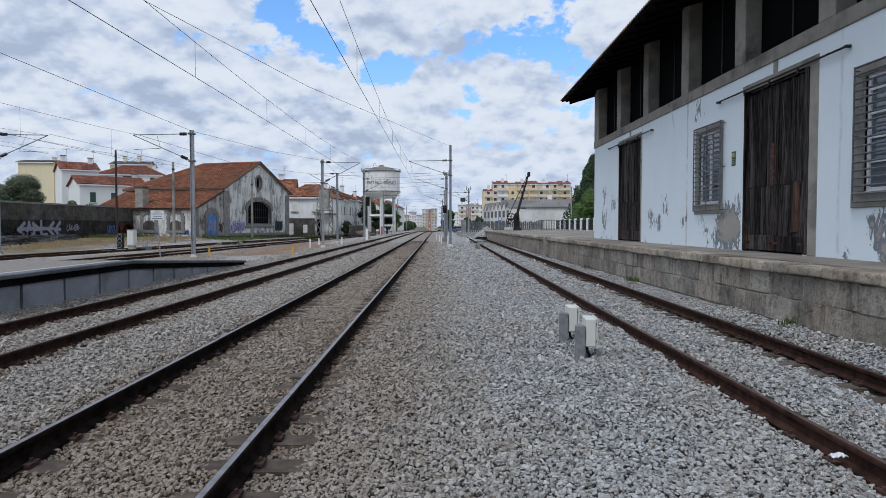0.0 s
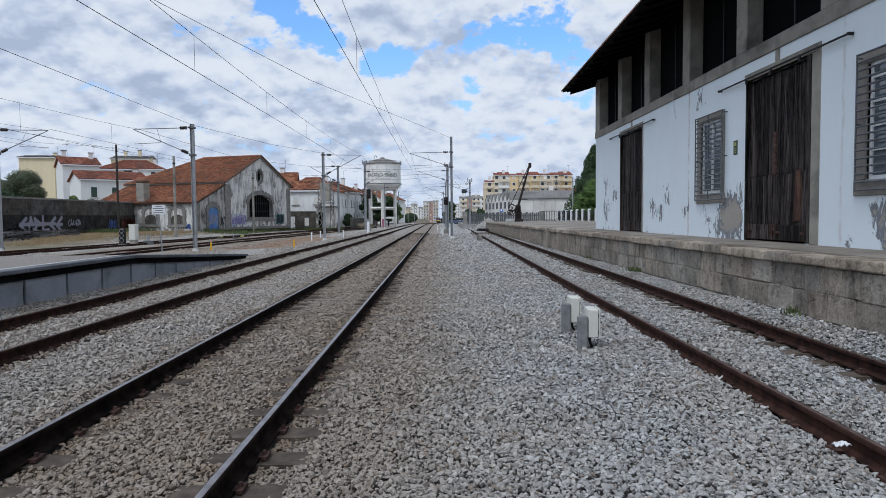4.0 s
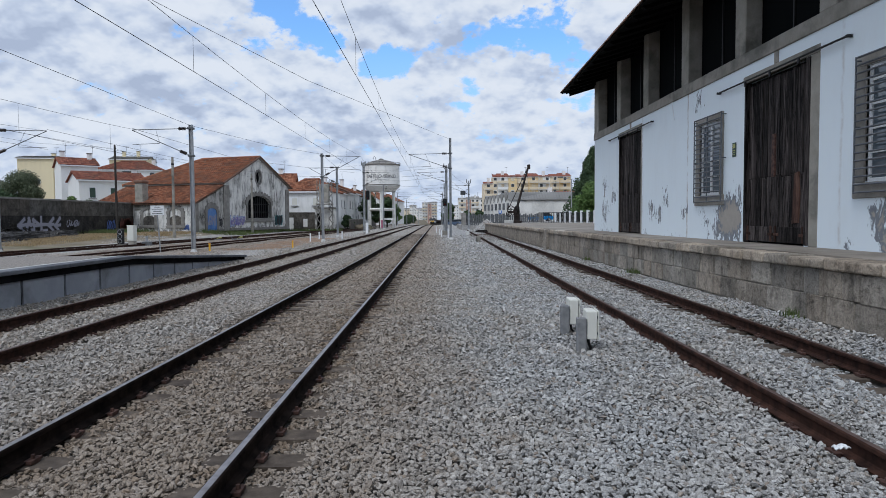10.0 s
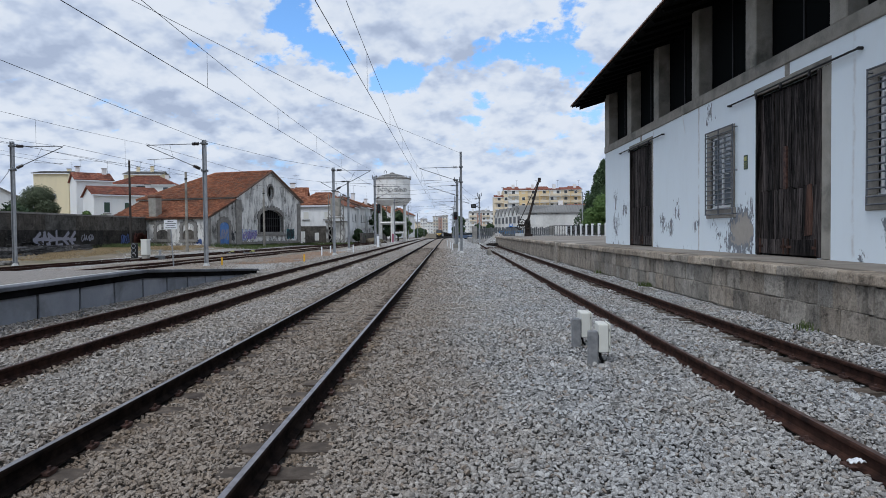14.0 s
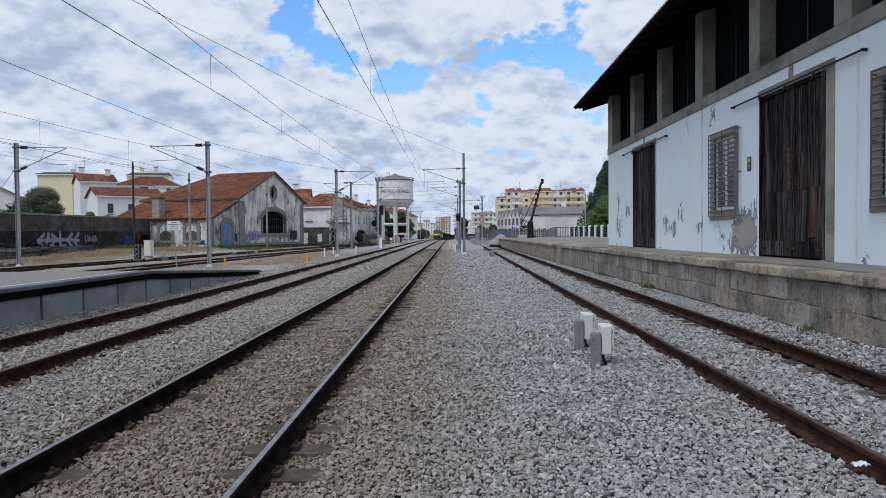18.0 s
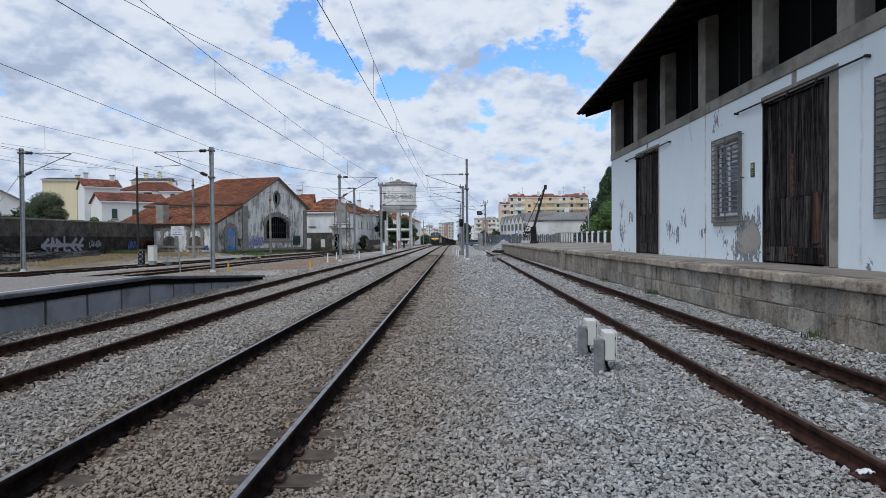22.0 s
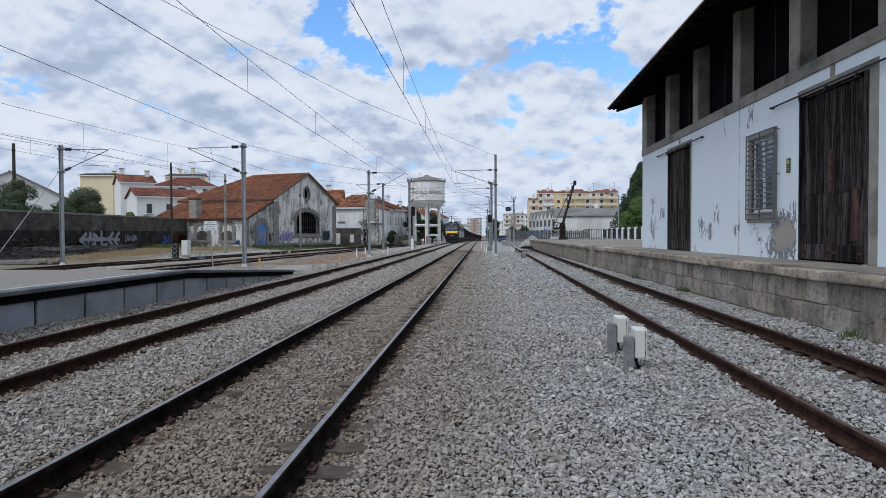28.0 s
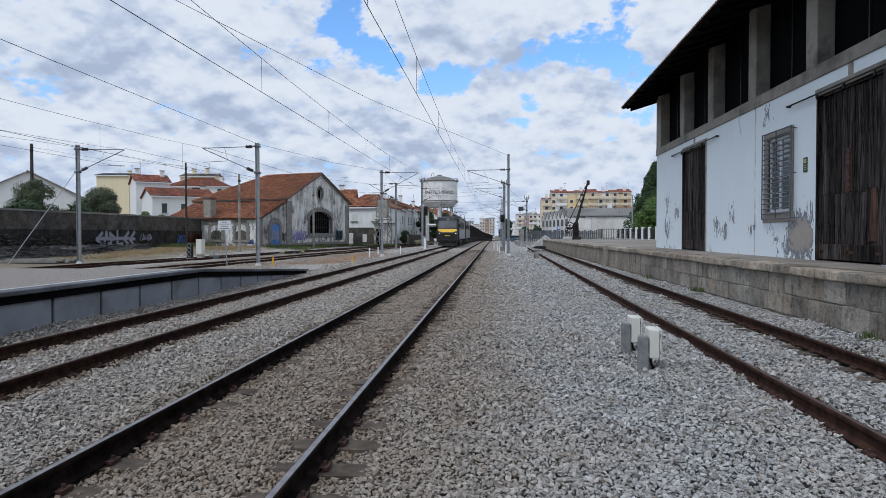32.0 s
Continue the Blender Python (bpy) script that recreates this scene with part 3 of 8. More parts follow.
M = dict(
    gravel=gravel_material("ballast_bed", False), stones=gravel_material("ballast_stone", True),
    # brown bed under near stones, darkened to stand for shade in the gaps
    gap_bed=mottled("shaded_gap_bed", (0.055, 0.049, 0.044), (0.11, 0.098, 0.086), 2.0, 0.95, 0, 40.0, 0.6, 0.02),
    earth=mottled("dry_earth", (0.15, 0.125, 0.085), (0.25, 0.205, 0.14), 0.35, 0.95, 0, 14.0, 0.6, 0.04, c=(0.12, 0.125, 0.06)),
    rail_rust=mottled("rail_rust", (0.018, 0.0095, 0.0075), (0.060, 0.029, 0.020), 7.0, 0.9, 0.0, 120.0, 0.3, spec=0.12),
    rail_side=mottled("rail_dark_side", (0.009, 0.007, 0.0065), (0.030, 0.021, 0.017), 6.0, 0.95, 0.0, 120.0, 0.3, spec=0.04),
    rail_top=metal_material("rail_worn_top", (0.20, 0.185, 0.185), (0.36, 0.34, 0.345), 0.42, 0.75, 9.0),
    rail_top_old=mottled("rail_dull_top", (0.075, 0.05, 0.042), (0.14, 0.095, 0.08), 8.0, 0.65, 0.3, 120.0, 0.2),
    sleeper=mottled("sleeper_concrete", (0.065, 0.05, 0.038), (0.15, 0.118, 0.09), 5.0, 0.92, 0, 90.0, 0.6, c=(0.05, 0.035, 0.026)),
    clip=mottled("clip_rust", (0.035, 0.019, 0.015), (0.12, 0.062, 0.047), 12.0, 0.8, 0.2),
    concrete=mottled("old_concrete", (0.25, 0.235, 0.20), (0.37, 0.345, 0.30), 1.6, 0.92, 0, 40.0, 0.5, 0.01, c=(0.15, 0.145, 0.125)),
    block=block_material("platform_block", (0.235, 0.212, 0.18), (0.37, 0.335, 0.285), (0.10, 0.088, 0.075), (0.54, 0.48, 0.40)),
    coping=block_material("platform_coping", (0.26, 0.222, 0.175), (0.44, 0.385, 0.315), (0.14, 0.12, 0.098), (0.58, 0.53, 0.46)),
    panel=mottled("precast_panel", (0.27, 0.285, 0.32), (0.37, 0.385, 0.42), 0.9, 0.85, 0, 60.0, 0.2, 0.004, c=(0.16, 0.165, 0.17), vary=0.06),
    edge_grey=mottled("grey_edge_stone", (0.085, 0.09, 0.102), (0.165, 0.172, 0.19), 1.5, 0.8, 0, 60.0, 0.25, c=(0.07, 0.072, 0.08)),
    # black for the open panel joints and for shadow painted below the edge
    joint_edge_shade=mottled("black_joint_edge_shade", (0.003, 0.003, 0.0035), (0.012, 0.012, 0.014), 2.5, 0.95, 0, 60.0, 0.2, spec=0.05),
    paving=mottled("platform_gravel_paving", (0.15, 0.133, 0.117), (0.34, 0.305, 0.27), 26.0, 0.95, 0, 38.0, 0.9, 0.02),
    yard_paving=mottled("goods_platform_paving", (0.18, 0.155, 0.125), (0.29, 0.255, 0.215), 0.8, 0.95, 0, 40.0, 0.5, 0.012, c=(0.36, 0.33, 0.29)),
    white_line=mottled("worn_white_edge", (0.50, 0.50, 0.48), (0.66, 0.65, 0.62), 2.0, 0.85, 0, 50.0, 0.2),
    wall_white=plaster_material("limewash", (0.725, 0.79, 0.83), (0.42, 0.385, 0.34), (0.55, 0.57, 0.58), 1.1, 1.0, 2.4, 0.10, 0.20,
                                spots=((18.4, 1.62, 0.33, 0.17), (17.6, 1.45, 0.40, 0.17), (16.95, 1.75, 0.50, 0.22), (16.5, 1.95, 0.42, 0.20), (16.5, 1.5, 0.40, 0.16), (17.0, 1.35, 0.4, 0.10), (17.9, 1.82, 0.22, -0.16), (18.88, 5.0, 0.30, 0.15), (13.9, 5.12, 0.22, 0.18), (22.6, 1.75, 0.30, 0.09), (11.1, 1.75, 0.42, 0.17), (10.9, 1.25, 0.30, 0.20), (9.8, 2.2, 0.6, 0.15)),
                                scratches=((29.4, 3.0, 0.8, 0.95), (27.9, 2.5, 0.8, 1.05), (29.4, 1.85, 0.9, 1.05), (23.0, 1.9, 0.6, 1.05), (22.2, 1.7, 0.55, 1.05), (21.6, 2.25, 0.55, 0.95), (19.94, 1.8, 0.4, 1.05), (18.7, 1.9, 0.45, 0.9), (17.2, 1.7, 1.0, 1.05), (18.88, 4.95, 0.55, 1.05), (16.4, 2.2, 0.5, 1.0), (10.6, 1.9, 0.9, 1.0)),
                                coat=(0.24, 0.255, 0.28), cracks=((19.7, 0.07, 0.8), (24.05, 0.05, 0.6), (12.2, 0.06, 0.35))),
    wall_shed=plaster_material("stained_limewash", (0.83, 0.815, 0.77), (0.26, 0.24, 0.21), (0.06, 0.058, 0.054), 0.75, 0.3, 3.0, 0.70, 0.95, runs=(0.44, 0.58)),
    wall_leanto=plaster_material("blackened_limewash", (0.55, 0.53, 0.49), (0.20, 0.19, 0.165), (0.05, 0.049, 0.045), 0.9, 0.3, 3.0, 0.6, 1.0, runs=(0.40, 0.56)),
    wall_terrace=plaster_material("stained_terrace_render", (0.86, 0.86, 0.84), (0.40, 0.37, 0.33), (0.20, 0.195, 0.185), 0.4, -5.0, -1.0, 0.3, 0.5, runs=(0.46, 0.68)),
    wall_house=plaster_material("house_render", (0.78, 0.78, 0.76), (0.50, 0.49, 0.46), (0.42, 0.41, 0.39), 0.2, -5.0, -1.0, 0.2, 0.3),
    wall_cream=plaster_material("cream_render", (0.78, 0.68, 0.45), (0.55, 0.50, 0.38), (0.40, 0.35, 0.26), 0.2, -5.0, -1.0, 0.2, 0.25),
    wall_yellow=plaster_material("yellow_render", (0.74, 0.57, 0.32), (0.50, 0.42, 0.28), (0.50, 0.40, 0.26), 0.15, -5.0, -1.0, 0.2, 0.2),
    wall_stone=block_material("dark_wall_foot", (0.016, 0.015, 0.0145), (0.06, 0.055, 0.048), (0.008, 0.008, 0.008), (0.15, 0.137, 0.117)),
    rubble=mottled("dark_rubble", (0.025, 0.023, 0.02), (0.10, 0.09, 0.078), 1.5, 0.95, 0, 12.0, 0.6, 0.03),
    sleeper_old=wood_material("grey_old_timber", (0.03, 0.029, 0.029), (0.26, 0.25, 0.245), 1),
    wall_stone_top=block_material("grey_render_wall", (0.055, 0.051, 0.046), (0.135, 0.126, 0.112), (0.022, 0.021, 0.02), (0.26, 0.245, 0.22)),
    tank=plaster_material("tank_white", (0.88, 0.87, 0.83), (0.45, 0.43, 0.39), (0.24, 0.22, 0.19), 0.8, -5.0, -1.0, 0.3, 0.8, runs=(0.48, 0.66)),
    trim=mottled("grey_stone_trim", (0.19, 0.18, 0.165), (0.30, 0.285, 0.26), 2.0, 0.92, 0, 30.0, 0.5, 0.01),
    plank=wood_material("weathered_plank", (0.003, 0.0026, 0.0028), (0.125, 0.105, 0.098)),
    plank_red=wood_material("patched_plank", (0.035, 0.02, 0.016), (0.12, 0.068, 0.05)),
    # roof underside: near-black colour carries the shade under the eave
    beam=wood_material("shade_black_rafter", (0.002, 0.002, 0.002), (0.007, 0.006, 0.0055), 0),
    # near-black colours stand for unlit space behind doors, windows and mesh
    dark=plain("unlit_space_black", (0.004, 0.004, 0.005), 0.95, 0.0, 0.05),
    mesh=plain("mesh_shade_black", (0.004, 0.005, 0.0055), 0.95, 0.0, 0.05),
    iron=plain("black_iron", (0.02, 0.02, 0.021), 0.6, 0.4),
    bars=mottled("grey_window_bars", (0.10, 0.11, 0.125), (0.16, 0.17, 0.185), 8.0, 0.55, 0.3),
    frame_white=plain("white_window_frame", (0.80, 0.81, 0.82), 0.5),
    window_stone=mottled("window_surround_stone", (0.24, 0.225, 0.20), (0.36, 0.34, 0.305), 2.0, 0.9, 0, 40.0, 0.4, 0.008),
    glass=glass_material("window_glass", (0.10, 0.125, 0.15)),
    galv=metal_material("galvanised_mast", (0.30, 0.31, 0.32), (0.42, 0.43, 0.44), 0.5, 0.55, 3.0),
    galv_dark=metal_material("dull_steel", (0.11, 0.115, 0.12), (0.18, 0.185, 0.19), 0.6, 0.5, 3.0),
    wire=plain("wire", (0.04, 0.042, 0.05), 0.8, 0.0, 0.2),
    insul=plain("brown_insulator", (0.03, 0.022, 0.02), 0.35),
    pole_wood=wood_material("pole_wood", (0.06, 0.052, 0.047), (0.14, 0.125, 0.11)),
    cab=plain("box_cream", (0.70, 0.69, 0.62), 0.5),
    post=mottled("box_post_concrete", (0.20, 0.205, 0.21), (0.30, 0.30, 0.30), 9.0, 0.9, 0, 120.0, 0.4),
    sign=plain("sign_white", (0.74, 0.75, 0.76), 0.5),
    letter=plain("letter_grey", (0.30, 0.295, 0.285), 0.9), ink=plain("ink_dark", (0.05, 0.055, 0.06), 0.7),
    yellow=plain("yellow_paint", (0.75, 0.42, 0.02), 0.5),
    orange=plain("orange_paint", (0.72, 0.30, 0.03), 0.6),
    blue_door=mottled("blue_sprayed_door", (0.05, 0.12, 0.33), (0.10, 0.22, 0.48), 1.5, 0.6, 0, 20.0, 0.2, c=(0.30, 0.36, 0.50)),
    tile=tile_material("clay_tile", (0.14, 0.052, 0.030), (0.26, 0.098, 0.050), (0.36, 0.16, 0.09)),
    tile_dark=tile_material("lichened_tile", (0.07, 0.05, 0.04), (0.15, 0.085, 0.06), (0.24, 0.13, 0.09)),
    tile_far=tile_material("far_roof_tile", (0.15, 0.05, 0.034), (0.25, 0.085, 0.055), (0.33, 0.13, 0.08)),
    leaf_dark=foliage("conifer_leaf", (0.022, 0.042, 0.020), (0.075, 0.115, 0.05)),
    leaf=foliage("green_leaf", (0.045, 0.09, 0.02), (0.14, 0.21, 0.06)),
    leaf_olive=foliage("olive_leaf", (0.035, 0.05, 0.025), (0.13, 0.15, 0.085)),
    straw=foliage("dry_grass", (0.20, 0.145, 0.075), (0.46, 0.35, 0.20)),
    dead_weed=foliage("dead_weed", (0.30, 0.20, 0.14), (0.50, 0.37, 0.27)),
    weed=foliage("green_weed", (0.05, 0.075, 0.02), (0.13, 0.16, 0.06)),
    bark=wood_material("bark", (0.05, 0.04, 0.03), (0.12, 0.10, 0.08)),
    loco_dark=plain("loco_charcoal", (0.016, 0.016, 0.018), 0.55, 0.0),
    loco_grey=plain("loco_grey", (0.20, 0.20, 0.205), 0.4, 0.2),
    loco_yellow=plain("loco_yellow", (0.85, 0.50, 0.02), 0.4),
    loco_glass=glass_material("loco_glass", (0.035, 0.042, 0.048), 0.12),
    wagon=mottled("wagon_brown_black", (0.022, 0.02, 0.02), (0.06, 0.05, 0.046), 0.6, 0.8, 0.1, 20.0, 0.2),
    bogie=plain("bogie_black", (0.02, 0.019, 0.018), 0.8),
    lamp_on=glow("headlight_lit", (1.0, 0.93, 0.8), 2.2),
    lamp_red=plain("signal_lens", (0.10, 0.01, 0.012), 0.2),
    crane=mottled("crane_rust_black", (0.012, 0.010, 0.010), (0.045, 0.032, 0.026), 2.0, 0.85, 0.2),
    clad=mottled("grey_cladding", (0.22, 0.215, 0.205), (0.30, 0.295, 0.28), 0.2, 0.7, 0.2, 6.0, 0.2),
    precast=mottled("pale_precast_wall", (0.66, 0.64, 0.60), (0.80, 0.78, 0.73), 0.3, 0.9, 0, 5.0, 0.3, c=(0.45, 0.43, 0.40)),
    far_white=plain("far_white_render", (0.84, 0.83, 0.80), 0.9), far_pane=plain("far_pane", (0.05, 0.055, 0.062), 0.3),
    far_cream=plain("far_cream_render", (0.74, 0.63, 0.46), 0.9), far_brick=plain("far_brown_render", (0.46, 0.30, 0.24), 0.9),
    graffiti_silver=plain("spray_silver", (0.26, 0.255, 0.30), 0.7), graffiti_black=plain("spray_black", (0.03, 0.03, 0.035), 0.7),
    graffiti_pale=plain("spray_pale_blue", (0.42, 0.46, 0.58), 0.7), graffiti_blue=plain("spray_blue", (0.10, 0.16, 0.40), 0.7), graffiti_violet=plain("spray_violet", (0.20, 0.13, 0.38), 0.7), graffiti_teal=plain("spray_teal", (0.03, 0.16, 0.18), 0.7), graffiti_rose=plain("spray_rose", (0.40, 0.16, 0.22), 0.7), graffiti_brown=plain("spray_brown", (0.16, 0.055, 0.04), 0.7),
    sign_blue=plain("sign_blue", (0.04, 0.16, 0.55), 0.5), notice=plain("notice_green", (0.04, 0.07, 0.05), 0.6), notice_yellow=plain("notice_yellow", (0.36, 0.36, 0.12), 0.6),
    car_bright=plain("car_bright_blue", (0.02, 0.22, 0.55), 0.25, 0.1), car_blue=plain("car_blue_grey", (0.10, 0.14, 0.22), 0.3, 0.3), car_white=plain("car_white", (0.62, 0.63, 0.65), 0.3, 0.1), tyre=plain("tyre", (0.015, 0.015, 0.016), 0.9),
)


# ---- building helpers ----
def thing(name, label, category, at=None, group="", kind=""):
    ob = new(name)
    ob.empty_display_size = 0.2
    if at is not None:
        ob.matrix_basis = at
    return tagged(ob, label, category, group, kind)


def mesh_of(name, bm, mat, smooth=False):
    me = bpy.data.meshes.new(name)
    bm.to_mesh(me)
    bm.free()
    for m in mat if isinstance(mat, (list, tuple)) else [mat]:
        me.materials.append(m)
    if smooth:
        for p in me.polygons:
            p.use_smooth = True
    return me


def part(name, bm, mat, parent, label="", smooth=False):
    ob = new(name, bm if isinstance(bm, bpy.types.Mesh) else mesh_of(name, bm, mat, smooth))
    ob.parent = parent
    return tagged(ob, label)


def structure(name, bm, mat, label, category, smooth=False):
    return tagged(new(name, mesh_of(name, bm, mat, smooth)), label, category, kind="structure")


def box(bm, x0, x1, y0, y1, z0, z1, mi=0, jit=0.0):
    r = random.uniform
    vs = [bm.verts.new((x + (r(-jit, jit) if jit else 0), y + (r(-jit, jit) if jit else 0), z + (r(-jit, jit) if jit else 0)))
          for z in (z0, z1) for x, y in ((x0, y0), (x1, y0), (x1, y1), (x0, y1))]
    for q in ((3, 2, 1, 0), (4, 5, 6, 7), (0, 1, 5, 4), (1, 2, 6, 5), (2, 3, 7, 6), (3, 0, 4, 7)):
        bm.faces.new([vs[i] for i in q]).material_index = mi
    return vs


def bevelled(x0, x1, y0, y1, z0, z1, b=0.01, seg=1, jit=0.0):
    bm = bmesh.new()
    box(bm, x0, x1, y0, y1, z0, z1, 0, jit)
    bmesh.ops.bevel(bm, geom=bm.edges[:], offset=b, segments=seg, affect="EDGES", profile=0.5)
    return bm


def cube(x0, x1, y0, y1, z0, z1, jit=0.0):
    bm = bmesh.new()
    box(bm, x0, x1, y0, y1, z0, z1, 0, jit)
    return bm


def tube(bm, a, b, r0, r1=None, n=8, caps=True, mi=0):
    a, b = Vector(a), Vector(b)
    r1 = r0 if r1 is None else r1
    q = (b - a).to_track_quat("Z", "Y")
    rings = []
    for p, r in ((a, r0), (b, r1)):
        rings.append([bm.verts.new(p + q @ Vector((math.cos(i * math.tau / n) * r, math.sin(i * math.tau / n) * r, 0))) for i in range(n)])
    for i in range(n):
        bm.faces.new((rings[0][i], rings[0][(i + 1) % n], rings[1][(i + 1) % n], rings[1][i])).material_index = mi
    if caps:
        bm.faces.new(rings[0][::-1]).material_index = mi
        bm.faces.new(rings[1]).material_index = mi
    return bm


def tubes(pairs, r, n=6):
    bm = bmesh.new()
    for a, b in pairs:
        tube(bm, a, b, r, r, n)
    return bm


def lathe(bm, profile, n=24, at=(0, 0, 0)):
    """A turned body from (radius, height) pairs."""
    rings = [[bm.verts.new((at[0] + r * math.cos(i * math.tau / n), at[1] + r * math.sin(i * math.tau / n), at[2] + z)) for i in range(n)] for r, z in profile]
    for lo, hi in zip(rings, rings[1:]):
        for i in range(n):
            bm.faces.new((lo[i], lo[(i + 1) % n], hi[(i + 1) % n], hi[i]))
    bm.faces.new(rings[0][::-1])
    bm.faces.new(rings[-1])
    return bm


def prism(outline, axis, lo, hi):
    """An outline in the plane across the axis, pushed from lo to hi. axis 'x': outline is (y, z); 'y': (x, z); 'z': (x, y)."""
    bm = bmesh.new()
    put = {"x": lambda u, v, w: (w, u, v), "y": lambda u, v, w: (u, w, v), "z": lambda u, v, w: (u, v, w)}[axis]
    a = [bm.verts.new(put(u, v, lo)) for u, v in outline]
    b = [bm.verts.new(put(u, v, hi)) for u, v in outline]
    n = len(outline)
    bm.faces.new(a[::-1])
    bm.faces.new(b)
    for i in range(n):
        bm.faces.new((a[i], a[(i + 1) % n], b[(i + 1) % n], b[i]))
    bmesh.ops.recalc_face_normals(bm, faces=bm.faces[:])
    return bm


def wall_with_holes(u0, u1, z0, z1, holes, thick, bm=None):
    """A wall along u (local x), from y=0 back to y=thick, with rectangular holes (u0, u1, z0, z1) right through."""
    bm = bm or bmesh.new()
    us = sorted({u0, u1, *[h[0] for h in holes], *[h[1] for h in holes]})
    zs = sorted({z0, z1, *[h[2] for h in holes], *[h[3] for h in holes]})
    solid = lambda i, j: 0 <= i < len(us) - 1 and 0 <= j < len(zs) - 1 and not any(h[0] <= (us[i] + us[i + 1]) / 2 <= h[1] and h[2] <= (zs[j] + zs[j + 1]) / 2 <= h[3] for h in holes)
    seen = {}
    def v(i, j, k):
        if (i, j, k) not in seen:
            seen[i, j, k] = bm.verts.new((us[i], thick * k, zs[j]))
        return seen[i, j, k]
    for i in range(len(us) - 1):
        for j in range(len(zs) - 1):
            if not solid(i, j):
                continue
            bm.faces.new((v(i, j, 0), v(i + 1, j, 0), v(i + 1, j + 1, 0), v(i, j + 1, 0)))
            bm.faces.new((v(i, j, 1), v(i, j + 1, 1), v(i + 1, j + 1, 1), v(i + 1, j, 1)))
            for di, dj, e in ((-1, 0, ((0, 0), (0, 1))), (1, 0, ((1, 1), (1, 0))), (0, -1, ((1, 0), (0, 0))), (0, 1, ((0, 1), (1, 1)))):
                if not solid(i + di, j + dj):
                    (a, b), (c, d) = e
                    bm.faces.new((v(i + a, j + b, 0), v(i + c, j + d, 0), v(i + c, j + d, 1), v(i + a, j + b, 1)))
    bmesh.ops.recalc_face_normals(bm, faces=bm.faces[:])
    return bm


def raw_mesh(name, verts, faces3, mat, smooth=False):
    """A mesh from numpy arrays of points and triangles."""
    me = bpy.data.meshes.new(name)
    me.vertices.add(len(verts))
    me.vertices.foreach_set("co", np.ascontiguousarray(verts, dtype=np.float32).ravel())
    me.loops.add(len(faces3) * 3)
    me.loops.foreach_set("vertex_index", np.ascontiguousarray(faces3, dtype=np.int32).ravel())
    me.polygons.add(len(faces3))
    me.polygons.foreach_set("loop_start", np.arange(0, len(faces3) * 3, 3, dtype=np.int32))
    me.update(calc_edges=True)
    me.materials.append(mat)
    me.polygons.foreach_set("use_smooth", np.full(len(faces3), smooth, dtype=bool))
    return me


def ico():
    bm = bmesh.new()
    bmesh.ops.create_icosphere(bm, subdivisions=1, radius=1.0)
    bm.verts.ensure_lookup_table()
    v = np.array([x.co[:] for x in bm.verts])
    fc = np.array([[a.index for a in x.verts] for x in bm.faces])
    bm.free()
    return v, fc


ICO_V, ICO_F = ico()
STONE_V, STONE_F = ICO_V, ICO_F
BOX_V = np.array([(a, b, c) for a in (-0.8, 0.8) for b in (-0.62, 0.62) for c in (-0.5, 0.5)])
BOX_F = np.array([(0, 1, 3), (0, 3, 2), (4, 6, 7), (4, 7, 5), (0, 4, 5), (0, 5, 1), (2, 3, 7), (2, 7, 6), (0, 2, 6), (0, 6, 4), (1, 5, 7), (1, 7, 3)])
CUBE_V = BOX_V * np.array((0.92, 1.08, 1.22))
OCT_V = np.array([(1, 0, 0), (-1, 0, 0), (0, 1, 0), (0, -1, 0), (0, 0, 1), (0, 0, -1)], float)
OCT_F = np.array([(0, 2, 4), (2, 1, 4), (1, 3, 4), (3, 0, 4), (2, 0, 5), (1, 2, 5), (3, 1, 5), (0, 3, 5)])


def scatter(rng, at, size, flat=0.78, rough=0.36, kinds=90, shape=None, cut=0.62):
    """Angular stones at the given points, with the given sizes: all points and triangles."""
    n = len(at)
    ICO_V, ICO_F = shape or (STONE_V, STONE_F)
    proto = []
    for _ in range(kinds):
        v = ICO_V * rng.uniform(1 - rough, 1 + rough, ICO_V.shape) * rng.uniform(0.62, 1.45, 3)
        d = rng.normal(size=(7, 3))
        d /= np.linalg.norm(d, axis=1)[:, None]
        for w in d:                                  # cut flats into the stone
            s = v @ w
            v = v - np.maximum(s - cut, 0)[:, None] * w
        proto.append(v)
    proto = np.array(proto)[rng.integers(0, kinds, n)]
    q = rng.normal(size=(n, 4))
    q /= np.linalg.norm(q, axis=1)[:, None]
    w, x, y, z = q.T
    rot = np.stack([np.stack([1 - 2 * (y * y + z * z), 2 * (x * y - z * w), 2 * (x * z + y * w)], 1),
                    np.stack([2 * (x * y + z * w), 1 - 2 * (x * x + z * z), 2 * (y * z - x * w)], 1),
                    np.stack([2 * (x * z - y * w), 2 * (y * z + x * w), 1 - 2 * (x * x + y * y)], 1)], 1)
    v = np.einsum("nab,nkb->nka", rot, proto) * size[:, None, None]
    v[:, :, 2] *= flat
    v += at[:, None, :]
    fc = ICO_F[None] + (np.arange(n) * len(ICO_V))[:, None, None]
    return v.reshape(-1, 3), fc.reshape(-1, 3)


# ---- plan: track lines ----
GAUGE = 0.8675                                       # half the distance between the rail heads' centres
TRACK_A, TRACK_B, TRACK_R = -2.31, -6.435, 3.92


def x_main(y):
    return TRACK_A + (0.0 if y < 250 else ((y - 250) / 350) ** 1.3 * 7.5)


def x_second(y):
    return TRACK_B + (0.0 if y < 250 else ((y - 250) / 350) ** 1.3 * 7.5)


def grade(y):
    """The running lines fall away beyond the yard."""
